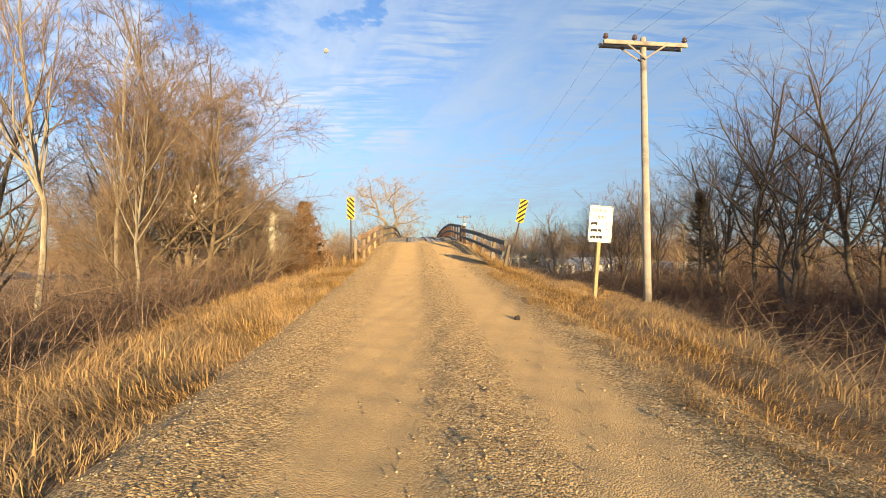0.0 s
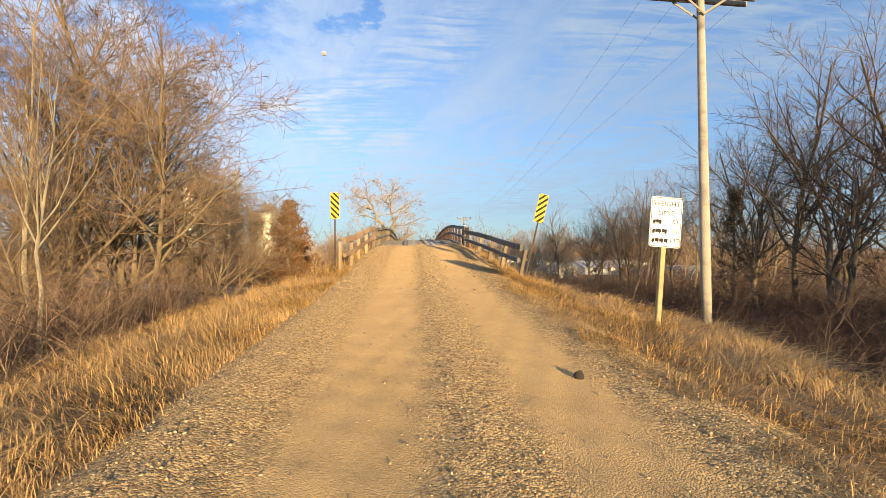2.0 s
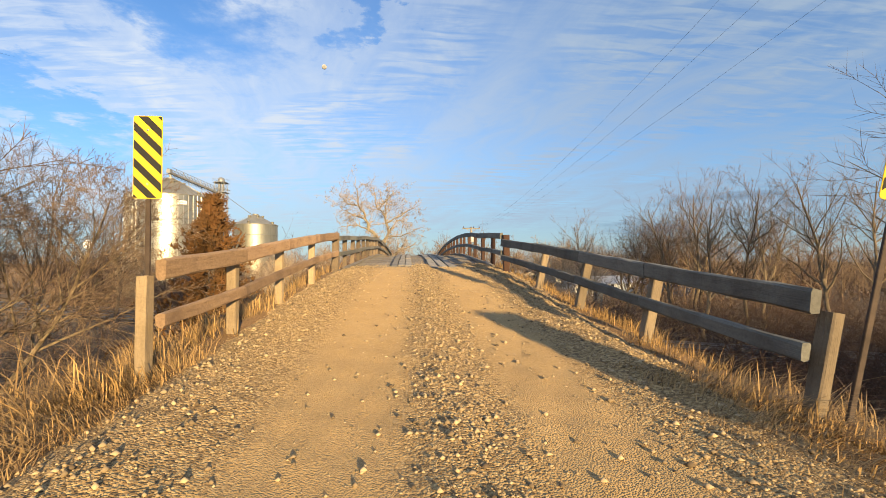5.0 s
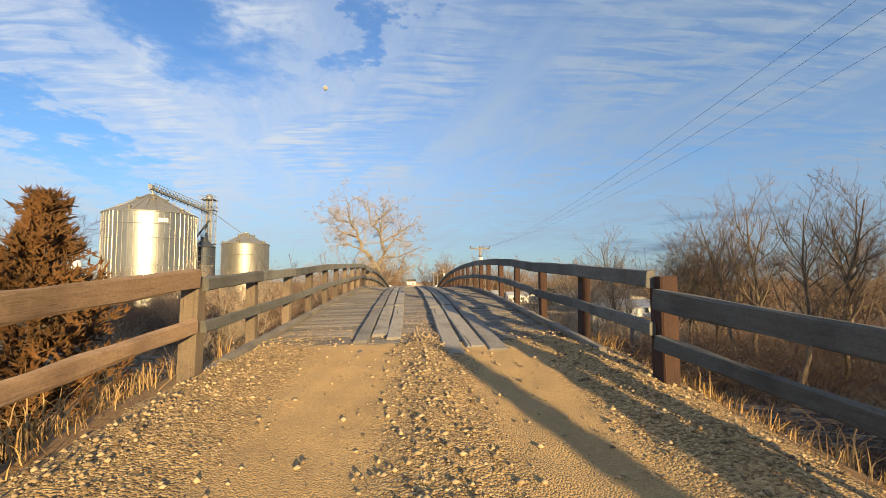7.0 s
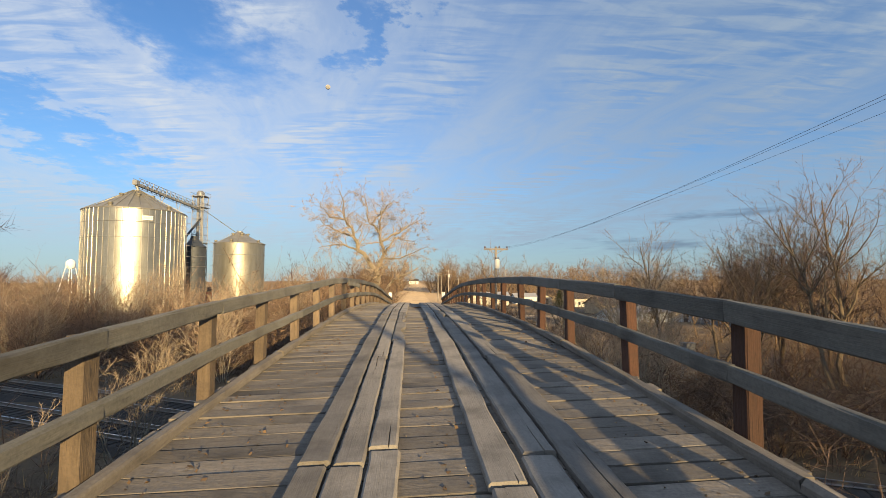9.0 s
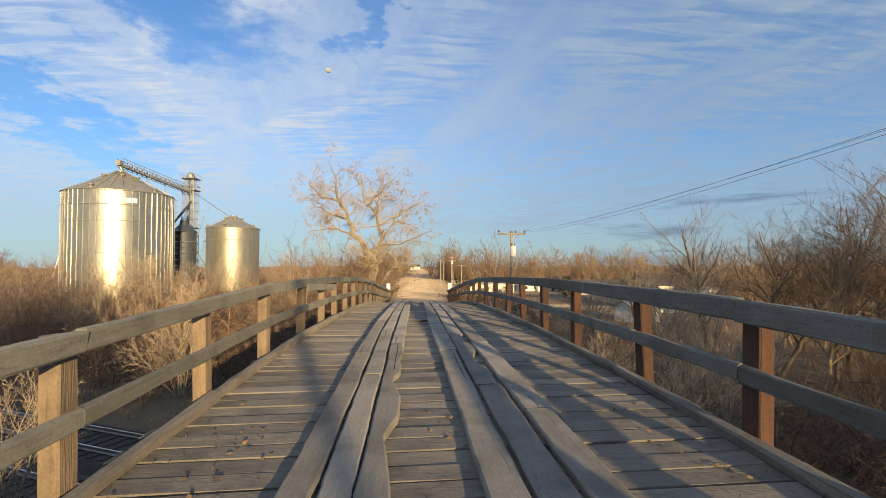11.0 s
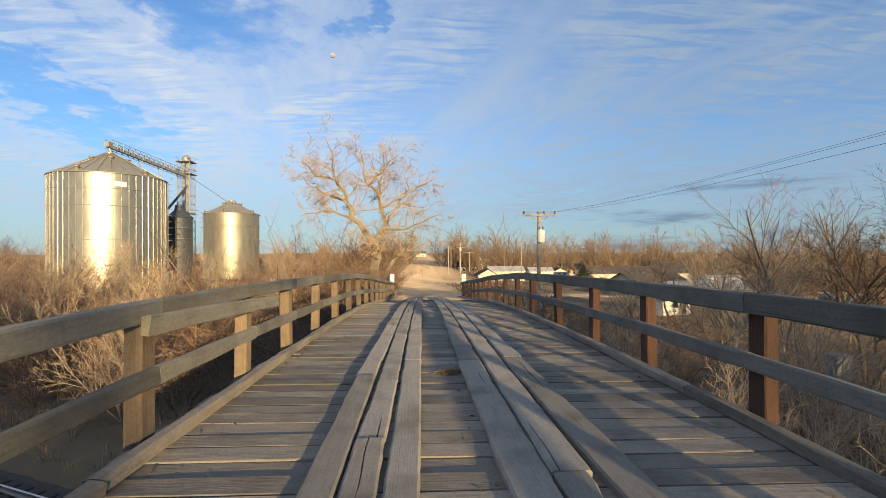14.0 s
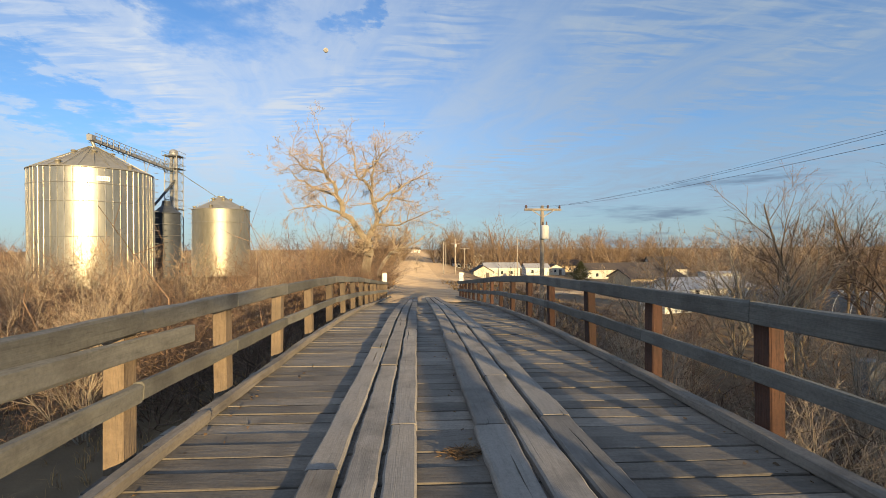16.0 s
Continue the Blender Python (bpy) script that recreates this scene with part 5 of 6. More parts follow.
def off_rails(x, y):
    c = 53.4 - 0.42 * (x + 15)
    return abs(y - c) > 5.2


def west_bank(x, y):
    return off_rails(x, y) and x < -6.0 - max(0, 75 - y) * 0.1 and (x + 4.7) ** 2 + (y - 86) ** 2 > 1.5


thicket("brush", "tangled brown brush along the road bank", scatter(95, 1, -20, -6.8, 2, 29), 1, 3.0, M_brush, True, 0.011)
thicket("brush", "low brown brush along the road bank", scatter(190, 31, -20, -5.0, 2, 29, lambda x, y: x < -4.7 - max(0, y - 9) * 0.25), 31, 1.4, M_brush, False, 0.007)
thicket("brush", "dense upright reddish stems along the verge", scatter(230, 51, -11.5, -5.9, 1.5, 17, lambda x, y: x < -5.9 - 0.25 * math.sin(1.3 * y) - max(0, y - 12) * 0.25), 51, 1.9, M_brush, False, 0.008, (0.5, 0.9))
thicket("brush", "dense tangled brush behind the verge", scatter(120, 52, -15, -6.8, 3, 22), 52, 2.8, M_brush, True, 0.009, (0.7, 1.1))
thicket("brush", "tangled dark brush in the wood", scatter(70, 2, 10.5, 30, 2, 36), 2, 3.6, M_twig, True, 0.012)
thicket("brush", "tangled dark brush in the wood", scatter(150, 32, 9.2, 32, 2, 38), 32, 2.6, M_twig, False, 0.014)
thicket("brush", "low dense brush at the wood's edge", scatter(190, 44, 9.5, 27, 13, 33), 44, 2.6, M_twig, False, 0.014, (1.1, 1.7))
# mostly out of view: added so that its shadow darkens the wood's floor
thicket("brush", "dense dark brush, mostly out of view, added to cast shade", scatter(90, 42, 15, 36, -2, 15), 42, 5.0, M_twig, False, 0.014, (1.0, 1.5))
thicket("brush", "dense fine dark brush at the foot of the bank", scatter(260, 53, 7.2, 16, 3, 24, lambda x, y: x > 7.2 + 0.4 * math.sin(y)), 53, 1.9, M_twig, False, 0.008, (0.9, 1.5))
thicket("brush", "tangled pale stems close beside the bridge", scatter(120, 54, 5.2, 15, 34, 76, lambda x, y: abs(y - 53.4 + 0.42 * (x + 15)) > 2.9 and abs(y - 57.6 + 0.42 * (x + 15)) > 2.9), 54, 5.0, M_brush, True, 0.012, (0.6, 1.0))
thicket("brush", "tall dark thicket between the trunks of the wood", scatter(170, 55, 15, 36, 10, 42, off_rails), 55, 4.4, M_twig, False, 0.012, (1.1, 1.7))
thicket("brush", "low brush across the fields before the town", scatter(150, 56, 16, 62, 62, 98, off_rails), 56, 3.5, M_brush, False, 0.02, (0.9, 1.5))
thicket("brush", "dense low brush beside the bridge", scatter(230, 41, 5.5, 34, 30, 64, lambda x, y: off_rails(x, y) and x > 4.5 + max(0, 34 - y) * 0.3), 41, 2.3, M_twigtan, False, 0.010, (1.1, 1.7))
thicket("brush", "tangled dark brush in the wood", scatter(75, 40, 12, 32, 20, 42, off_rails), 40, 3.4, M_twig, True, 0.012, (1.0, 1.5))
# unseen tall brush, added to keep sun off the hollow but not the verge
thicket("brush", "dense dark brush, mostly out of view, added to cast shade", scatter(190, 33, 12, 48, -32, 4, lambda x, y: x > 10.5 + 0.296 * (12 - y)), 33, 6.6, M_twig, False, 0.034, (1.0, 1.6))
thicket("brush", "dense dark brush on the low ground by the wood", scatter(250, 37, 8.5, 34, 20, 52, lambda x, y: off_rails(x, y) and x > 8 + 0.1 * (y - 20)), 37, 2.2, M_twig, False, 0.010, (1.1, 1.7))
thicket("brush", "low dense brush at the wood's edge", scatter(200, 36, 8.3, 20, 7, 34), 36, 2.1, M_twig, False, 0.013, (1.0, 1.6))
thicket("brush", "tall dark brush closing the back of the wood", scatter(55, 45, 25, 48, 16, 46, lambda x, y: off_rails(x, y) and x > 20 + 0.25 * y), 45, 4.6, M_twig, False, 0.016, (1.1, 1.7))
thicket("brush", "coarse red-brown stems at the bank's edge", scatter(150, 62, 4.6, 10, 0.5, 11.5, lambda x, y: x > 3.5 + float(brink(y))), 62, 1.9, M_twigtan, False, 0.008, (0.8, 1.3))
thicket("brush", "dense fine dark brush filling the hollow", scatter(220, 60, 8.5, 23, 12, 36), 60, 2.5, M_twig, False, 0.010, (1.1, 1.6))
thicket("brush", "tall brown thicket on the low ground beyond the wood", scatter(230, 57, 13, 46, 38, 68, lambda x, y: off_rails(x, y) and x > y - 36), 57, 4.6, M_twig, False, 0.014, (1.0, 1.6))
thicket("brush", "coarse leaning stems and fallen limbs below the bridge", scatter(46, 58, 5.5, 19, 46, 66, off_rails), 58, 4.6, M_brush, True, 0.026, (0.9, 1.5))
thicket("brush", "twiggy brush before the cottonwood", scatter(46, 59, -8.5, -3.3, 75.5, 85), 59, 4.6, M_brush, True, 0.016, (0.8, 1.2))
thicket("brush", "tangled brush below the bridge", scatter(45, 3, 5.5, 14, 30, 64, off_rails), 3, 3.0, M_brush, True, 0.012)
thicket("brush", "tangled brush below the bridge", scatter(60, 13, -15, -4.5, 30, 48, lambda x, y: off_rails(x, y) and (x + 8.6) ** 2 + (y - 32.8) ** 2 > 9), 13, 2.9, M_brush, True, 0.012)
thicket("brush", "tall tangled tan willow brush beyond the railway", scatter(105, 4, -44, -7, 62, 80, west_bank), 4, 6.4, M_brush, True, 0.02, (0.9, 1.5))
thicket("brush", "tall tangled tan willow brush beyond the railway", scatter(280, 34, -48, -6, 64, 98, west_bank), 34, 8.0, M_brush, False, 0.022, (0.7, 1.2))
thicket("brush", "tall tangled tan willow brush beyond the railway", scatter(190, 5, -85, -7.0, 90, 124), 5, 8.4, M_brush, False, 0.027, (0.6, 1.0))
thicket("brush", "low tan weeds and brush beyond the railway", scatter(170, 35, -44, -6.5, 60, 84, west_bank), 35, 2.4, M_brush, False, 0.014, (0.8, 1.4))
thicket("brush", "tan brush round the foot of the cottonwood", scatter(34, 38, -9.5, -3.9, 79, 90, lambda x, y: (x + 4.7) ** 2 + (y - 86) ** 2 > 0.8), 38, 4.6, M_brush, True, 0.016, (0.9, 1.4))
thicket("brush", "tan brush along the street's edge", scatter(75, 39, -12, -3.6, 80, 122, lambda x, y: x < -3.4 - max(0, y - 84) * 0.05 and (x + 4.7) ** 2 + (y - 86) ** 2 > 0.6), 39, 4.2, M_brush, False, 0.02, (0.9, 1.4))
thicket("brush", "brown brush and saplings on the low ground", scatter(80, 6, 12, 70, 38, 92, off_rails), 6, 3.0, M_twigtan, False, 0.014)
thicket("brush", "brown brush and saplings on the low ground", scatter(90, 7, -45, -14, 30, 48, off_rails), 7, 4.6, M_brush, False, 0.015)
thicket("brush", "low tan brush along the street's edge", scatter(90, 61, -9, -4.6, 82, 150), 61, 2.6, M_brush, False, 0.02, (0.9, 1.4))
thicket("brush", "tan brush beside the street", scatter(110, 8, -40, -7.5, 122, 190, lambda x, y: (x + 51) ** 2 + (y - 170) ** 2 > 90), 8, 6.6, M_brush, False, 0.03)
thicket("brush", "tan brush and small trees beside the street", scatter(40, 9, 11, 20, 84, 150, lambda x, y: x > 11 + 0.05 * (y - 84)), 9, 3.0, M_brush, False, 0.024)


# far woods behind the town and on the horizon
def far_wood(label, spots, seed, hgt, m, rich=False):
    rng = random.Random(seed)
    if rich:
        kinds = [grow(80 + k, 1.0, 0.80, 3, (13, 7, 4), 0.014, (0, 0), 0.34, 0.34, 0.11, 0.46, 1, (5, 3, 1, 1), 0.2, 0.0006) for k in range(5)]
    else:
        kinds = [grow(60 + k, 1.0, 0.95, 2, (12, 6), 0.02, (0, 0), 0.14, 0.28, 0.13, 0.58, 1, (4, 2, 1), 0.2, 0.0012) for k in range(4)]
    kinds = [(np.array([[*s[0], *s[1]] for s in kk]), np.array([[s[2], s[3]] for s in kk]), np.array([s[4] >= 2 + rich for s in kk])) for kk in kinds]
    P0, P1, A, B, T = [], [], [], [], []
    for x, y, s in spots:
        pp, rr, tt = rng.choice(kinds)
        T.append(tt)
        h = hgt * s
        a = rng.uniform(0, 6.283)
        rot = np.array([[math.cos(a), -math.sin(a), 0], [math.sin(a), math.cos(a), 0], [0, 0, 1]]) * h
        o = np.array([x, y, float(ground_z(x, y)) - 0.1])
        P0.append(pp[:, :3] @ rot.T + o)
        P1.append(pp[:, 3:] @ rot.T + o)
        fat = 0.0075 * math.hypot(x, y) ** 0.5 / h * (0.45 if rich else 1.15)
        A.append((np.maximum(rr[:, 0], fat * 0.5)) * h)
        B.append((np.maximum(rr[:, 1], fat * 0.35)) * h)
    A = np.concatenate(A)
    me = twigs("far_woods", np.concatenate(P0), np.concatenate(P1), A, np.concatenate(B), np.concatenate(T))
    return thing("far_woods", label, "trees", me=me, material=m, kind="stuff")


def clear_street(x, y):
    return abs(x) > 8.0


far_wood("brown leafless trees among the town's houses", scatter(130, 21, -45, 160, 198, 330, lambda x, y: clear_street(x, y) and not (15 < x < 60 and y < 215), (0.55, 1.1)), 21, 24.0, M_twigtan)
far_wood("dense brown leafless trees rising behind the houses", scatter(95, 29, -30, 120, 214, 262, lambda x, y: clear_street(x, y), (0.75, 1.1)), 29, 19.0, M_twigtan, True)
far_wood("brown leafless trees between the houses", scatter(110, 27, 44, 150, 50, 200, lambda x, y: x > 62 + 0.16 * (y - 84), (0.4, 0.9)), 27, 14.0, M_twigtan)
far_wood("brown leafless trees closing the street", scatter(30, 43, -22, 22, 240, 350, lambda x, y: abs(x) > 6.5, (0.6, 1.0)), 43, 22.0, M_twigtan)
far_wood("brown leafless trees on the horizon", scatter(110, 22, -420, 420, 330, 620, clear_street, (0.7, 1.2)), 22, 24.0, M_twig)
far_wood("tan leafless trees beyond the grain bins", scatter(110, 23, -260, -25, 190, 330, lambda x, y: x < -22, (0.5, 1.0)), 23, 13.5, M_brush)
far_wood("brown leafless trees on the low ground", scatter(80, 24, 55, 230, 60, 200, lambda x, y: x > 60 + max(0, y - 100) * 0.6, (0.6, 1.1)), 24, 17.0, M_twig)
far_wood("brown leafless trees beyond the fields", scatter(90, 25, -260, -50, 40, 190, lambda x, y: y < 95 or x < -110, (0.45, 0.9)), 25, 10.5, M_brush)
far_wood("brown leafless trees along the railway", scatter(52, 28, 26, 105, 72, 128, lambda x, y: x > 3 + 0.68 * (y - 41) and y > 96 - 0.6 * x, (0.75, 1.1)), 28, 13.5, M_twigtan, True)
far_wood("leafless trees behind the road's start", scatter(40, 26, -120, 140, -200, -70, lambda x, y: abs(x) > 40, (0.6, 1.0)), 26, 9.0, M_twig)


# ---------------------------------------------------------------- grain bins
def grain_bin(label, cx, cy, R, eave, apex, stiff, rings, seed, wall=None, roof=None):
    z0 = -4.9
    wall, roof = wall or M_bin, roof or M_binroof
    g = thing("grain_bin", label, "grain bin", pose(cx, cy, z0), group="grain bins")
    e, a = eave - z0, apex - z0
    n = 96 if R > 5 else 48
    rows, z = [], 0.0
    while z < e:
        rows.append((R, z))
        rows.append((R + 0.035, min(e, z + 0.28)))
        z += 0.56
    rows.append((R, e))
    part("wall", lathe("wall", rows, n), wall, g)
    part("roof", lathe("roof", [(R + 0.25, e - 0.12), (R + 0.25, e), (R * 0.72, e + (a - e) * 0.28), (R * 0.40, e + (a - e) * 0.60), (0.9, a - 0.25), (0.9, a), (0.0, a + 0.05)], n, False, False), roof, g)
    if stiff:
        st = timber("stiffener", 0.16, e - 0.3, 0.10, 0.03, 0.0)
        for k in range(stiff):
            t = 2 * math.pi * (k + 0.3) / stiff
            part("stiffener", st, M_stiff, g, m=Matrix.Rotation(t, 4, "Z") @ Matrix.Translation((R + 0.08, 0, e / 2)) @ upright @ Matrix.Rotation(radians(90), 4, "Y"))
        rib = timber("roof_rib", 0.07, math.hypot(R - 0.8, a - e) * 0.97, 0.09, 0.01, 0.0)
        for k in range(stiff // 2):
            t = 4 * math.pi * k / stiff
            m = turn_to((R + 0.1, 0, e + 0.06), (0.9, 0, a - 0.08))
            part("roof_rib", rib, roof, g, m=Matrix.Rotation(t, 4, "Z") @ m)
    for zr in rings:
        t = np.linspace(0, 2 * np.pi, 73)
        ring = np.stack([(R + 0.20) * np.cos(t), (R + 0.20) * np.sin(t), np.full(73, e - zr)], -1)
        part("wind_ring", tubes("wind_ring", ring[:-1], ring[1:], [0.045] * 72, [0.045] * 72, 5), M_steelwork, g)
    for k in range(10 if R > 5 else 0):
        t = 2 * math.pi * (k + 0.5) / 10
        rr_, zz_ = (R * 0.92, e + (a - e) * 0.10) if k % 2 else (R * 0.32, e + (a - e) * 0.68)
        part("roof_vent", lathe("roof_vent", [(0.38, -0.3), (0.38, 0.35), (0.52, 0.36), (0.45, 0.55), (0.1, 0.66), (0, 0.67)], 12, cap=False), roof, g, m=Matrix.Translation((rr_ * math.cos(t), rr_ * math.sin(t), zz_)))
    return g


def ladder(parent, ang, R, h, cage=True):
    def at(r, t, z):
        return (r * math.cos(t), r * math.sin(t), z)
    w = 0.3 / R
    P, Q = [at(R + 0.35, ang - w, 0.5), at(R + 0.35, ang + w, 0.5)], [at(R + 0.35, ang - w, h), at(R + 0.35, ang + w, h)]
    z = 0.8
    while z < h:
        P.append(at(R + 0.35, ang - w, z))
        Q.append(at(R + 0.35, ang + w, z))
        z += 0.6
    if cage:
        z = 3.0
        while z < h + 1:
            pts = [at(R + 0.35 + 0.75 * math.sin(s), ang + w * 1.5 * math.cos(s), z) for s in (0, 0.8, 1.57, 2.34, 3.14)]
            P += pts[:-1]
            Q += pts[1:]
            z += 1.3
    part("ladder", tubes("ladder", P, Q, [0.035] * len(P), [0.035] * len(P), 4), M_steelwork, parent)


binA = grain_bin("large galvanised steel grain bin with ribbed wall and conical roof", -63.1, 138, 9.8, 16.9, 22.1, 52, (2.9, 6.1, 12.4), 1)
ladder(binA, radians(20), 9.8, 21.7)
part("sign_plate", mesh_of("sign_plate", [(R_ * math.cos(t), R_ * math.sin(t), z) for R_ in (10.02,) for z in (19.3, 20.2) for t in [radians(-54 + 2.9 * k) for k in range(5)]], [(k, k + 1, k + 6, k + 5) for k in range(4)]), M_white, binA, "pale maker's plate with no readable writing")
bars = []
for k in range(5):
    t0, t1 = radians(-52.5 + 2.0 * k), radians(-52.5 + 2.0 * k + 1.1)
    bars.append([(10.05 * math.cos(t), 10.05 * math.sin(t), z) for t, z in ((t0, 19.5), (t1, 19.5), (t1, 19.98), (t0, 19.98))])
for bq in bars:
    part("plate_mark", mesh_of("plate_mark", bq, [(0, 1, 2, 3)]), M_alu, binA)
binB = grain_bin("smaller galvanised steel grain bin with conical roof", -51.9, 170, 6.9, 12.3, 16.0, 0, (3.4,), 2, M_bindull)
ladder(binB, radians(-140), 6.9, 17.0)
steps = [(6.9 * f * math.cos(radians(-128)), 6.9 * f * math.sin(radians(-128)), 17.2 + 3.7 * (1 - f)) for f in np.linspace(1, 0.1, 12)]
part("roof_stair", tubes("roof_stair", [p for p in steps], [(p[0], p[1], p[2] + 0.8) for p in steps], [0.06] * 12, [0.06] * 12, 4), M_steelwork, binB)
hop = grain_bin("small dull steel hopper bin between the large bins", -56.6, 152, 2.7, 10.2, 13.0, 0, (2.5, 5.0), 3, M_darkbin, M_darkbin)

tower = thing("elevator_tower", "slim galvanised lattice tower carrying grain elevator legs", "tower", pose(-59.0, 160, -5.3))
TH, TW = 30.0, 1.45
for sx_ in (-1, 1):
    for sy2 in (-1, 1):
        part("leg", rod("leg", (sx_ * TW, sy2 * TW, 0), (sx_ * TW, sy2 * TW, TH), 0.10, 6), M_steelwork, tower)
lev = np.arange(0, TH + 0.1, 2.15)
for k, z in enumerate(lev):
    cs = [(-TW, -TW, z), (TW, -TW, z), (TW, TW, z), (-TW, TW, z)]
    part("girt", tubes("girt", cs, cs[1:] + cs[:1], [0.06] * 4, [0.06] * 4, 4), M_steelwork, tower)
    if k < len(lev) - 1:
        c2 = [(p[0], p[1], p[2] + 2.15) for p in cs]
        a_ = [cs[0], cs[1], cs[2], cs[3], cs[1], cs[2], cs[3], cs[0]]
        b_ = [c2[1], c2[2], c2[3], c2[0], c2[0], c2[1], c2[2], c2[3]]
        part("bracing", tubes("bracing", a_, b_, [0.045] * 8, [0.045] * 8, 4), M_steelwork, tower)
for x in (-0.5, 0.5):
    part("elevator_leg", timber("elevator_leg", 0.55, TH + 0.2, 0.7, 0.03, 0.0), M_steelwork, tower, m=Matrix.Translation((x, 0, TH / 2)) @ upright)
part("head_housing", lathe("head_housing", [(0.9, 0), (1.0, 0.5), (0.95, 1.1), (0.5, 1.5), (0.0, 1.6)], 14, cap=False), M_steelwork, tower, m=Matrix.Translation((0, 0, TH)))
for z in (TH - 0.2, TH - 3.2, TH - 13):
    pl = timber("platform", 3.8, 3.8, 0.08, 0.01, 0.0)
    part("platform", pl, M_steelwork, tower, m=Matrix.Translation((0, 0, z)))
    cs = [(-1.9, -1.9, z + 1), (1.9, -1.9, z + 1), (1.9, 1.9, z + 1), (-1.9, 1.9, z + 1)]
    up_ = [(p[0], p[1], z) for p in cs]
    part("platform_railing", tubes("platform_railing", cs + up_, cs[1:] + cs[:1] + cs, [0.04] * 8, [0.04] * 8, 4), M_steelwork, tower)
part("spout", rod("spout", (0.3, 0, TH - 6), (-58.0 + 57.2, -7, 17.5), 0.28, 8), M_darkbin, tower)
part("downspout", rod("downspout", (0.4, -0.5, TH - 3.3), (6.6, 10.0, 20.6), 0.09, 8), M_steelwork, tower)

# conveyor bridge from the tower to the big bin's peak
ca, cb = Vector((-59.0, 158.6, 21.1)), Vector((-62.9, 137.2, 23.4))
conv = thing("conveyor_bridge", "galvanised catwalk conveyor running to the bin's peak", "conveyor")
part("conveyor_trough", timber("conveyor_trough", 0.7, (cb - ca).length, 0.6, 0.03, 0.0), M_steelwork, conv, m=turn_to(ca, cb))
P, Q = [], []
sd = (cb - ca).normalized().cross(Vector((0, 0, 1))).normalized() * 0.75
for s in (-1, 1):
    for dz in (-0.45, 1.25):
        P.append(ca + sd * s + Vector((0, 0, dz)))
        Q.append(cb + sd * s + Vector((0, 0, dz)))
    for k in range(15):
        p, q = ca.lerp(cb, k / 15), ca.lerp(cb, (k + 1) / 15)
        P += [p + sd * s + Vector((0, 0, -0.45)), p + sd * s + Vector((0, 0, -0.45))]
        Q += [p + sd * s + Vector((0, 0, 1.25)), q + sd * s + Vector((0, 0, 1.25))]
part("truss", tubes("truss", P, Q, [0.06] * len(P), [0.06] * len(P), 4), M_steelwork, conv)
part("head_box", timber("head_box", 1.0, 1.2, 1.1, 0.1, 0.0), M_steelwork, conv, m=Matrix.Translation(cb + Vector((0, 0, 0.3))))
part("drop_pipe", rod("drop_pipe", cb + Vector((-0.3, 0.5, 0)), (-62.8, 138, 22.0), 0.3, 8), M_steelwork, conv)
for f in (0.35, 0.62):
    p = ca.lerp(cb, f)
    foot_r = math.hypot(p.x + 62.8, p.y - 138)
    part("support", tubes("support", [p + sd, p - sd], [(p.x + 0.6, p.y - 0.4, 16.0 if foot_r > 9.8 else 17.0 + 5.1 * (1 - foot_r / 9.8)), (p.x - 0.6, p.y - 0.4, 16.0 if foot_r > 9.8 else 17.0 + 5.1 * (1 - foot_r / 9.8))], [0.08] * 2, [0.08] * 2, 5), M_steelwork, conv)

# far white tank tower on the horizon
wt = thing("water_tower", "far white water tower on legs", "water tower", pose(-191, 300, -4.6))
part("tank", lathe("tank", [(0.8, 13.0), (2.2, 13.9), (2.3, 16.6), (1.4, 17.9), (0.1, 18.5)], 16), M_white, wt)
for k in range(4):
    t = radians(45 + 90 * k)
    part("leg", rod("leg", (5.2 * math.cos(t), 5.2 * math.sin(t), -0.2), (2.1 * math.cos(t), 2.1 * math.sin(t), 14.2), 0.22, 6), M_white, wt)

# ---------------------------------------------------------------- town
M_glass = plain("dark_window_glass", (0.03, 0.035, 0.04), 0.12, 0.0, 0.1)
SIDING = {}


def siding(colour):
    if colour not in SIDING:
        m, ns, ls, b = mat("lap_siding", 0.7)
        v, rnd = coords(ns, ls)
        wv = ns.new("ShaderNodeTexWave")
        wv.bands_direction = "Z"
        wv.inputs["Scale"].default_value = 2.2
        ls.new(v, wv.inputs["Vector"])
        n1 = tex_noise(ns, ls, v, 0.8, 5, 0.65)
        lo = tuple(c * 0.72 for c in colour)
        ls.new(blend(ns, ls, 0.25, ramp(ns, ls, n1, [(0.35, lo), (0.6, colour)]), ramp(ns, ls, wv.outputs["Fac"], [(0.0, lo), (0.4, colour)])), b.inputs["Base Color"])
        bump(ns, ls, b, wv.outputs["Fac"], 0.4, 0.03)
        SIDING[colour] = m
    return SIDING[colour]


M_metalroof = plain("pale_metal_roof", (0.40, 0.39, 0.38), 0.45, 0.3, 0.15, 0.7)
M_shingle = plain("brown_shingles", (0.055, 0.045, 0.042), 0.9, 0, 0.3, 1.5, 0.5)
M_door = plain("dark_door", (0.10, 0.08, 0.07), 0.6)


def box_mesh(name, x0, x1, y0, y1, z0, z1):
    vs = [(x, y, z) for z in (z0, z1) for x, y in ((x0, y0), (x1, y0), (x1, y1), (x0, y1))]
    return mesh_of(name, vs, [(3, 2, 1, 0), (4, 5, 6, 7), (0, 1, 5, 4), (1, 2, 6, 5), (2, 3, 7, 6), (3, 0, 4, 7)])


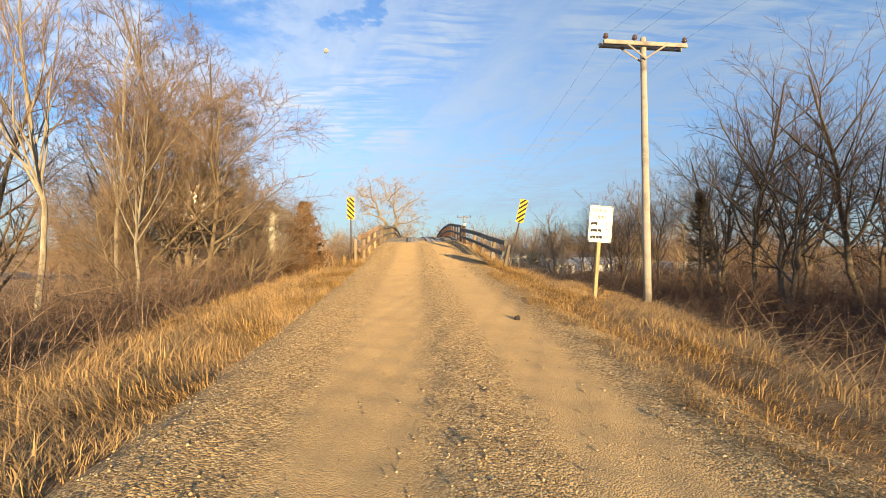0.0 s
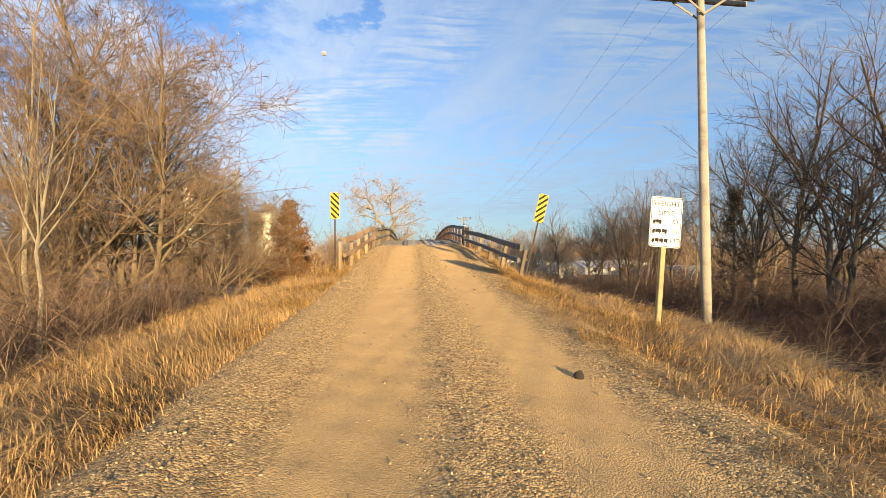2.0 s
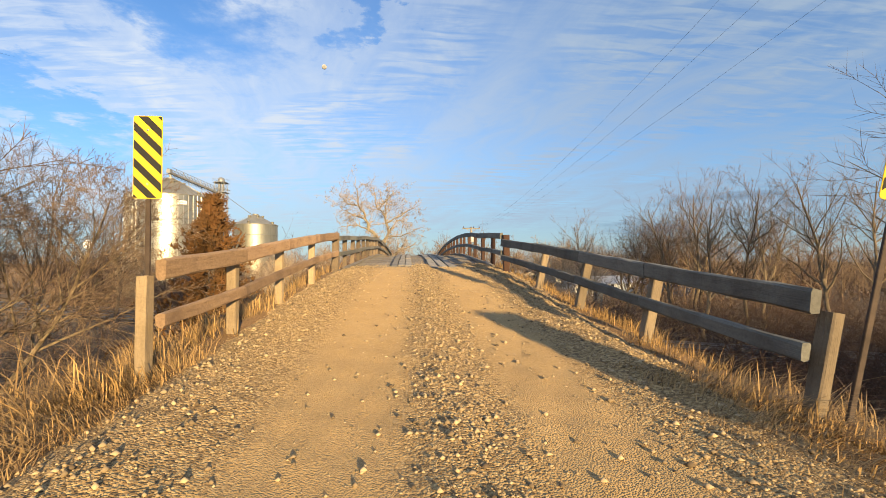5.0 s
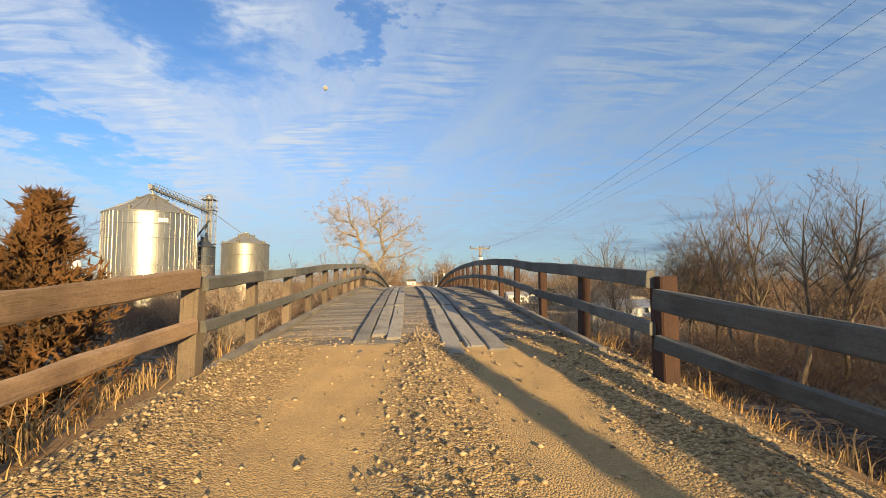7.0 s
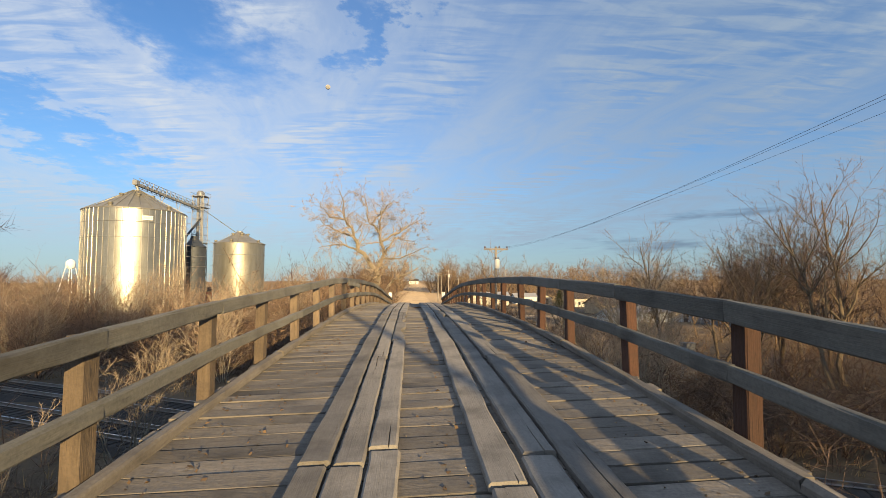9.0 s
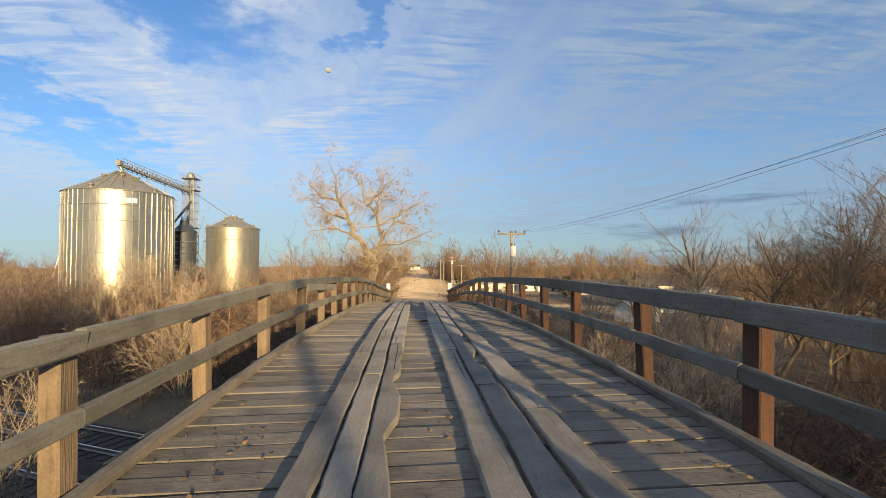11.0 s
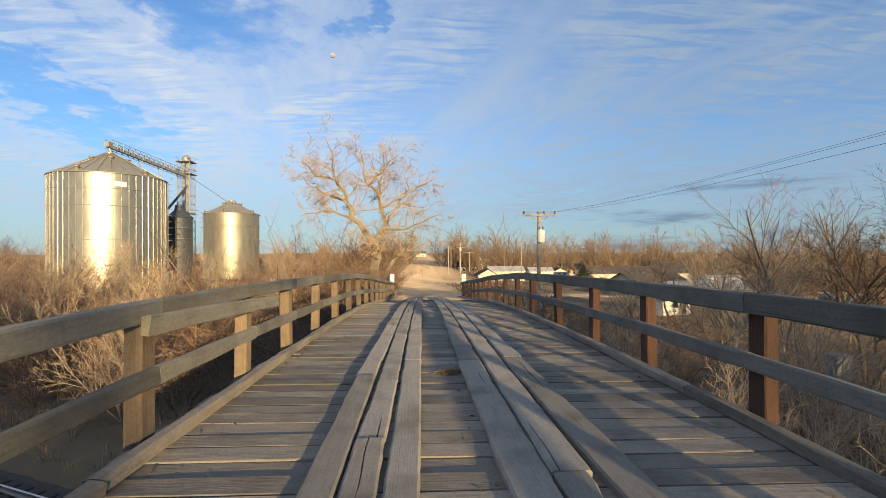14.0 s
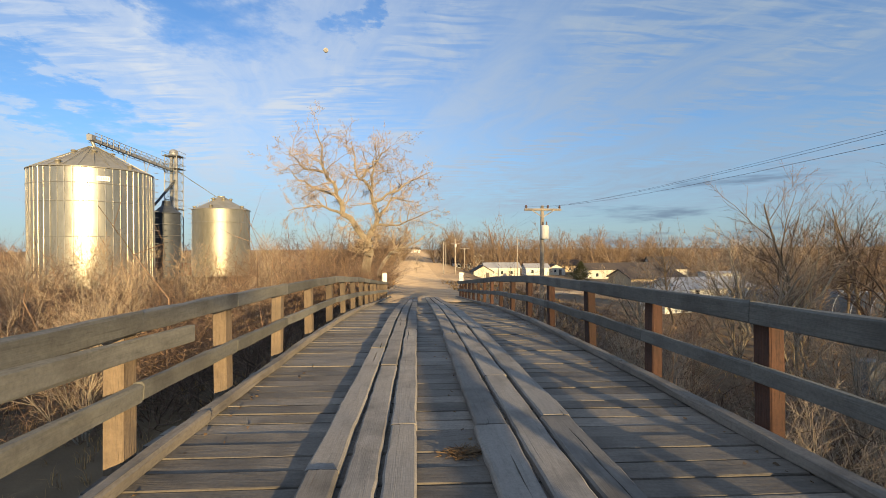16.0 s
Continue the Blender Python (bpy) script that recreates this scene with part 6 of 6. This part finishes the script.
def house(label, x, y, w, d, h, rise, turn, colour, roof, windows=3, door=True, along=True, name="house"):
    """A gabled house; the front faces local -Y. along: the ridge runs along the front."""
    g = thing(name, label, "house", pose(x - 0.0055 * (y - 43), y, float(ground_z(x, y)) - 0.05, 0, 0, turn), group="town buildings")
    sm = siding(colour)
    if along:
        gab = [(-w / 2, -d / 2, 0), (w / 2, -d / 2, 0), (w / 2, d / 2, 0), (-w / 2, d / 2, 0), (-w / 2, -d / 2, h), (w / 2, -d / 2, h), (w / 2, d / 2, h), (-w / 2, d / 2, h), (-w / 2, 0, h + rise), (w / 2, 0, h + rise)]
        fs = [(0, 1, 5, 4), (2, 3, 7, 6), (1, 2, 6, 9, 5), (3, 0, 4, 8, 7)]
        o = 0.45
        rv = [(-w / 2 - o, -d / 2 - o, h - rise * o / (d / 2)), (w / 2 + o, -d / 2 - o, h - rise * o / (d / 2)), (w / 2 + o, 0, h + rise), (-w / 2 - o, 0, h + rise), (-w / 2 - o, d / 2 + o, h - rise * o / (d / 2)), (w / 2 + o, d / 2 + o, h - rise * o / (d / 2))]
        rf = [(0, 1, 2, 3), (3, 2, 5, 4)]
    else:
        gab = [(-w / 2, -d / 2, 0), (w / 2, -d / 2, 0), (w / 2, d / 2, 0), (-w / 2, d / 2, 0), (-w / 2, -d / 2, h), (w / 2, -d / 2, h), (w / 2, d / 2, h), (-w / 2, d / 2, h), (0, -d / 2, h + rise), (0, d / 2, h + rise)]
        fs = [(0, 1, 5, 8, 4), (2, 3, 7, 9, 6), (1, 2, 6, 5), (3, 0, 4, 7)]
        o = 0.45
        rv = [(-w / 2 - o, -d / 2 - o, h - rise * o / (w / 2)), (-w / 2 - o, d / 2 + o, h - rise * o / (w / 2)), (0, d / 2 + o, h + rise), (0, -d / 2 - o, h + rise), (w / 2 + o, -d / 2 - o, h - rise * o / (w / 2)), (w / 2 + o, d / 2 + o, h - rise * o / (w / 2))]
        rf = [(0, 3, 2, 1), (3, 4, 5, 2)]
    part("wall", mesh_of("wall", gab, fs), sm, g)
    n = len(rv)
    top = [(a, b_, c + 0.16) for a, b_, c in rv]
    rim = [(0, 1), (1, 2), (2, 5), (5, 4), (4, 3), (3, 0)] if along else [(0, 1), (1, 2), (2, 5), (5, 4), (4, 3), (3, 0)]
    part("roof", mesh_of("roof", [(a, b_, c + 0.01) for a, b_, c in rv] + top, [tuple(i + n for i in f) for f in rf] + [tuple(reversed(f)) for f in rf] + [(i, j, j + n, i + n) for i, j in rim]), roof, g)
    for k in range(windows):
        wx = -w / 2 + w * (k + 0.7) / (windows + 0.6)
        win = part("window", box_mesh("window", wx - 0.5, wx + 0.5, -d / 2 - 0.06, -d / 2 + 0.02, 0.95, 2.15), M_white, g)
        part("pane", box_mesh("pane", wx - 0.42, wx + 0.42, -d / 2 - 0.07, -d / 2 - 0.062, 1.03, 2.07), M_glass, win)
    if door:
        dx = w * 0.22
        part("door", box_mesh("door", dx - 0.5, dx + 0.5, -d / 2 - 0.05, -d / 2 + 0.02, 0.05, 2.1), M_door, g)
    return g


CREAM, WHITE_, TAN, GREY = (0.68, 0.63, 0.53), (0.78, 0.77, 0.72), (0.55, 0.43, 0.28), (0.45, 0.45, 0.44)
house("cream gabled house with a pale metal roof", 27.5, 194, 11, 8, 3.0, 1.5, 0, CREAM, M_metalroof, 3)
house("small cream front-gabled garage", 19.3, 180, 5.6, 7, 2.4, 1.6, 0, CREAM, M_shingle, 0, True, False, "garage")
house("white bungalow with a pale roof", 42, 206, 8, 7, 2.8, 1.3, 0, WHITE_, M_metalroof, 2)
house("small white gabled shed", 50.5, 212, 6.5, 6, 2.3, 1.6, 0, CREAM, M_shingle, 1, True, False, "shed")
house("long low cream building with a brown roof", 69, 190, 32, 10, 3.2, 1.8, 0, CREAM, M_shingle, 7)
house("dark-roofed long tan shed in town", 51.5, 146, 13, 9, 2.7, 1.7, 8, TAN, M_shingle, 2, True, True, "shed")
house("low white building with a pale metal roof", 50.0, 124, 15, 9, 2.2, 1.5, 12, WHITE_, M_metalroof, 3)
house("white trailer house with a flat roof", 78, 160, 9, 3.2, 3.0, 0.4, 0, WHITE_, M_metalroof, 3, True, True, "trailer_house")
house("tall tan shop building far down the street", 37, 300, 12, 12, 7.0, 1.0, 0, CREAM, M_metalroof, 2)
house("white farmhouse among bare trees", 92, 214, 10, 8, 4.6, 2.4, -10, WHITE_, M_shingle, 3)
house("tan house behind bare trees", 62, 232, 10, 8, 3.2, 2.0, 0, TAN, M_shingle, 3)
house("white house far down the street", 22, 262, 9, 8, 3.0, 2.0, 0, WHITE_, M_shingle, 2)
house("small cream shed below the bridge", 33, 104, 5, 4, 2.2, 1.0, 20, WHITE_, M_metalroof, 1, True, True, "shed")
house("white house closing the far end of the street", 1.0, 646, 12, 9, 4.5, 2.5, 0, WHITE_, M_shingle, 2)
house("low cream house beside the street", -26, 262, 10, 8, 3.0, 1.8, 0, CREAM, M_shingle, 3)
house("small red shed behind the grain bins", -66.5, 186, 6, 5, 4.0, 1.2, 0, (0.40, 0.07, 0.04), M_shingle, 0, False, True, "shed")


def hoop_house(x, y, w, ln, turn):
    g = thing("hoop_house", "grey weathered plastic hoop house", "greenhouse", pose(x, y, float(ground_z(x, y)), 0, 0, turn), group="hoop houses")
    n = 14
    arc = [(w / 2 * math.cos(math.pi * k / n), w / 2 * 0.85 * math.sin(math.pi * k / n)) for k in range(n + 1)]
    vs = [(a, -ln / 2, z) for a, z in arc] + [(a, ln / 2, z) for a, z in arc]
    part("cover", mesh_of("cover", vs, [(k, k + 1, n + 2 + k, n + 1 + k) for k in range(n)] + [tuple(range(n, -1, -1)), tuple(range(n + 1, 2 * n + 2))], True), M_hoop, g)
    for s in np.linspace(-0.5, 0.5, 6):
        part("hoop", tubes("hoop", [(a * 1.01, s * ln, z * 1.01) for a, z in arc[:-1]], [(a * 1.01, s * ln, z * 1.01) for a, z in arc[1:]], [0.04] * n, [0.04] * n, 5), M_alu, g)


M_hoop = plain("weathered_plastic", (0.15, 0.155, 0.15), 0.8, 0, 0.25, 0.6)
hoop_house(57, 113, 6.5, 9, 25)
hoop_house(58, 100, 7.0, 10, 20)


cabinet = thing("signal_cabinet", "grey sheet-metal cabinet standing in the brush", "cabinet", pose(20.6, 64.2, float(ground_z(20.6, 64.2)), 0, 0, -20))
part("plinth", timber("plinth", 1.0, 0.75, 0.9, 0.02, 0.004), M_concrete, cabinet, m=Matrix.Translation((0, 0, 0.35)))
part("body", timber("body", 0.9, 0.65, 1.85, 0.02, 0.002), M_cabinet, cabinet, m=Matrix.Translation((0, 0, 1.72)))
part("lid", timber("lid", 0.98, 0.74, 0.07, 0.02, 0.002), M_cabinet, cabinet, m=Matrix.Translation((0, 0, 2.68)))
part("door", timber("door", 0.8, 0.02, 1.65, 0.008, 0.001), M_cabinet, cabinet, m=Matrix.Translation((0, -0.336, 1.72)))


def bale(x, y, turn):
    g = thing("hay_bale", "pale round hay bale beyond the brush", "hay bale", pose(x, y, float(ground_z(x, y)) + 0.72, 0, 90, turn), group="hay bales")
    part("roll", lathe("roll", [(0.60, -0.75), (0.74, -0.66), (0.76, 0), (0.74, 0.66), (0.60, 0.75)], 20), M_hay, g)


M_hay = plain("hay", (0.55, 0.44, 0.27), 0.95, 0, 0.25, 9, 0.6)
for k in range(4):
    bale(-37.5 + 1.65 * k, 117.4 + 0.4 * k, 14)

# ---------------------------------------------------------------- moon
moon = thing("moon", "pale daytime moon high over the plain", "moon", Matrix.Translation((-754.5, 4024.5, 1669.4)))
bm = bmesh.new()
bmesh.ops.create_icosphere(bm, subdivisions=3, radius=21)
me = bpy.data.meshes.new("disc")
bm.to_mesh(me)
bm.free()
part("disc", me, plain("lunar_dust", (0.33, 0.33, 0.33), 1.0, 0, 0.25, 0.06, 0.0), moon)


# ---------------------------------------------------------------- dry grass, stones, litter
def blades(name, label, spots, m, seed, h=(0.15, 0.45), per=9, width=0.006, lean=0.5):
    """Tufts of bent dry blades: two tapering triangles and a quad each."""
    rng = np.random.default_rng(seed)
    s = np.repeat(np.asarray(spots), per, axis=0)
    n = len(s)
    comb = np.where(s[:, 0] > 0, 0.0, np.pi) - 0.5 + 1.1 * np.sin(s[:, 0] * 1.7 + 1.3 * np.sin(s[:, 1] * 1.1)) + 0.8 * np.sin(s[:, 1] * 2.3)
    ang = comb + rng.normal(0, 0.75, n)
    px, py = s[:, 0] + rng.normal(0, 0.07, n), s[:, 1] + rng.normal(0, 0.07, n)
    pz = ground_z(px, py) - 0.02
    pz = np.maximum(pz, np.where((np.abs(px) < 2.9) & (py < 29), road_surface(px, py), -99) - 0.02)
    hh = rng.uniform(h[0], h[1], n) * s[:, 2]
    t = np.abs(rng.normal(0, lean, n)) * hh
    dx, dy = np.cos(ang), np.sin(ang)
    wx, wy = -dy * width * (0.6 + s[:, 2]), dx * width * (0.6 + s[:, 2])
    b = np.stack([px, py, pz], -1)
    mid = b + np.stack([dx * t * 0.35, dy * t * 0.35, hh * 0.6], -1)
    tip = b + np.stack([dx * t, dy * t, hh * rng.uniform(0.75, 1.0, n)], -1)
    w = np.stack([wx, wy, np.zeros(n)], -1)
    v = np.stack([b - w, b + w, mid + w * 0.7, mid - w * 0.7, tip], 1).reshape(-1, 3)
    i = np.arange(n) * 5
    f = np.concatenate([np.stack([i, i + 1, i + 2], -1), np.stack([i, i + 2, i + 3], -1), np.stack([i + 3, i + 2, i + 4], -1)])
    return thing(name, label, "grass", me=tri_mesh(name, v, f), material=m, kind="stuff")


def verge(n, seed, side, lo, hi, ylo, yhi, size):
    rng = random.Random(seed)
    out = []
    for _ in range(n):
        t = rng.random() ** 1.6
        y = rng.uniform(ylo, yhi)
        x = side * (lo + (hi - lo) * t)
        if noise.noise(Vector((x * 0.7, y * 0.5, seed))) > -0.62 and x < 3.5 + float(brink(y)):
            out.append((x, y, rng.uniform(*size) * (0.45 + 0.7 * min(1, (abs(x) - 1.9) / 1.4)) * (0.7 + 0.9 * max(0, noise.noise(Vector((x * 1.3, y * 1.1, 3.0))) + 0.3))))
    return out


blades("dry_grass", "golden dry grass on the road's bank", verge(7200, 1, 1, 1.95, 8.6, 0.5, 17.5, (0.5, 1.1)), M_grass, 1, (0.06, 0.23), 9, 0.0034, 2.4)
blades("dry_grass", "golden dry grass on the road's bank", verge(5200, 2, -1, 2.6, 6.4, 0.5, 18.5, (0.5, 1.2)), M_grass, 2, (0.06, 0.24), 9, 0.0034, 1.9)
blades("dry_grass", "tall dry weeds beside the guard rails", verge(420, 3, -1, 2.7, 6.5, 17, 29, (0.7, 1.5)), M_grass, 3, (0.10, 0.38), 9, 0.0032, 1.1)
blades("dry_grass", "tall dry weeds beside the guard rails", verge(700, 4, 1, 2.7, 6.5, 16, 29, (0.6, 1.2)), M_grass, 4, (0.08, 0.30), 9, 0.003, 1.2)
blades("dry_grass", "rough dry grass on the low ground", [(x, y, s) for x, y, s in scatter(1500, 5, -30, 30, 29, 64, lambda x, y: off_rails(x, y) and abs(x) > 3.2)], M_grass, 5, (0.2, 0.55), 7, 0.006, 1.0)
blades("dry_grass", "rough dry grass by the street", [(x, y, s) for x, y, s in scatter(1800, 6, -22, 22, 66, 125, lambda x, y: abs(x) > 3.6)], M_grass, 6, (0.25, 0.6), 7, 0.014, 0.6)


def stones(name, label, n, seed, pick, size, m):
    rng = np.random.default_rng(seed)
    ico = np.array([(0, 0, 1), (0.9, 0, 0.2), (0, 0.9, 0.15), (-0.9, 0, 0.25), (0, -0.9, 0.2), (0, 0, -0.8)])
    tri = np.array([(0, 1, 2), (0, 2, 3), (0, 3, 4), (0, 4, 1), (5, 2, 1), (5, 3, 2), (5, 4, 3), (5, 1, 4)])
    P = np.array(pick(rng, n))
    s = size[0] * (size[1] / size[0]) ** (rng.random(len(P)) ** 2.2)
    a = rng.uniform(0, 6.28, len(P))
    v = ico[None] * (1 + rng.uniform(-0.3, 0.3, (len(P), 6, 3)))
    v = v * (s[:, None, None] * np.stack([rng.uniform(0.7, 1.3, len(P)), rng.uniform(0.7, 1.2, len(P)), rng.uniform(0.5, 0.85, len(P))], -1)[:, None])
    c, d = np.cos(a)[:, None], np.sin(a)[:, None]
    v = np.stack([v[..., 0] * c - v[..., 1] * d, v[..., 0] * d + v[..., 1] * c, v[..., 2]], -1) + P[:, None]
    v[..., 2] += (s * 0.2)[:, None]
    f = (tri[None] + (np.arange(len(P)) * 6)[:, None, None]).reshape(-1, 3)
    return thing(name, label, "gravel", me=tri_mesh(name, v.reshape(-1, 3), f), material=m, kind="stuff")


def on_road(ylo, yhi):
    def pick(rng, n):
        x, y = rng.uniform(-2.8, 2.8, n * 3), rng.uniform(ylo, yhi, n * 3)
        d = 0.10 + np.exp(-((x - 0.12) / 0.40) ** 2) + 0.8 * np.exp(-((x + 2.1) / 0.45) ** 2) + 1.0 * np.exp(-((x - 2.1) / 0.5) ** 2)
        keep = rng.random(n * 3) < d
        x, y = x[keep][:n], y[keep][:n]
        z = road_surface(x, y)
        z = np.where(y > 28.6, np.maximum(z, deck_z(x, y)), z)
        return np.stack([x, y, z], -1)
    return pick


stones("gravel", "loose tan limestone chips on the road", 12500, 1, on_road(1.0, 13), (0.005, 0.019), M_stone)
stones("gravel", "loose tan limestone chips on the road", 17000, 2, on_road(13, 29.2), (0.006, 0.034), M_stone)
def spilled(rng, n):
    """Ridges of chips that the wheels push aside at the bridge's start."""
    row = rng.choice(3, n, p=[0.45, 0.30, 0.25])
    x = np.array([0.12, 1.78, -1.75])[row] + rng.normal(0, 1, n) * np.array([0.16, 0.22, 0.25])[row]
    y = 28.0 + np.abs(rng.normal(0, 1, n)) * np.array([1.7, 1.7, 1.2])[row]
    x = np.clip(x, -2.15, 2.15)
    return np.stack([x, y, deck_z(x, y) + 0.004 + 0.03 * np.exp(-((y - 28) / 2.0) ** 2) * rng.random(n)], -1)


stones("gravel", "ridges of gravel chips spilled over the deck's start", 3600, 4, spilled, (0.005, 0.017), M_stone)
stones("gravel", "chips of gravel spilled over the deck's start", 1500, 3, lambda rng, n: (lambda x, y: np.stack([x, y, deck_z(x, y) + 0.004], -1))(rng.uniform(-2.1, 2.1, n), 29 + np.abs(rng.normal(0, 1.3, n))), (0.005, 0.018), M_stone)


def litter(n, seed, xs, ylo, yhi):
    rng = np.random.default_rng(seed)
    x = rng.choice(xs, n) + rng.normal(0, 0.16, n)
    y = rng.uniform(ylo, yhi, n)
    x = np.clip(x, -2.15, 2.15)
    a, s = rng.uniform(0, 6.28, n), rng.uniform(0.012, 0.03, n)
    z = deck_z(x, y) + 0.012
    c, d = np.cos(a) * s, np.sin(a) * s
    r = rng.uniform(-0.01, 0.014, (n, 4))
    v = np.stack([np.stack([x + c, y + d, z + r[:, 0]], -1), np.stack([x - d * 0.6, y + c * 0.6, z + r[:, 1]], -1), np.stack([x - c, y - d, z + r[:, 2]], -1), np.stack([x + d * 0.6, y - c * 0.6, z + r[:, 3]], -1)], 1)
    i = np.arange(n) * 4
    f = np.concatenate([np.stack([i, i + 1, i + 2], -1), np.stack([i, i + 2, i + 3], -1)])
    return thing("leaf_litter", "dead brown leaves caught on the deck", "leaves", me=tri_mesh("leaf_litter", v.reshape(-1, 3), f), material=M_leaf, kind="stuff")


litter(420, 1, [-2.0, -1.6, 0.1, 1.9], 30, 40)
litter(380, 2, [-2.05, 0.1, 2.05], 40, 74)

# a wad of dry grass lying between the wheel tracks
rng = random.Random(9)
P, Q = [], []
for _ in range(260):
    a, r = rng.uniform(0, 6.28), abs(rng.gauss(0, 0.055))
    p = Vector((r * 1.5 * math.cos(a), r * math.sin(a), rng.uniform(0.0, 0.02)))
    b_ = rng.uniform(0, 6.28)
    P.append(p)
    Q.append(p + Vector((0.08 * math.cos(b_), 0.06 * math.sin(b_), rng.uniform(-0.012, 0.025))))
thing("grass_wad", "flattened wad of dry grass lying on the deck", "grass", pose(-0.06, 47.05, float(deck_z(-0.06, 47.05)) + 0.012), me=tubes("grass_wad", P, Q, [0.004] * 260, [0.002] * 260, 3), material=M_leaf)
bm = bmesh.new()
bmesh.ops.create_icosphere(bm, subdivisions=2, radius=0.055)
for vtx in bm.verts:
    vtx.co *= 1 + 0.25 * noise.noise(vtx.co * 30)
me = bpy.data.meshes.new("clod")
bm.to_mesh(me)
bm.free()
thing("clod", "dark clod of earth lying on the gravel road", "clod", pose(1.36, 6.36, float(road_surface(np.array(1.36), np.array(6.36))) + 0.03), me=me, material=plain("dark_earth", (0.04, 0.03, 0.025), 0.95, 0, 0.4, 20))
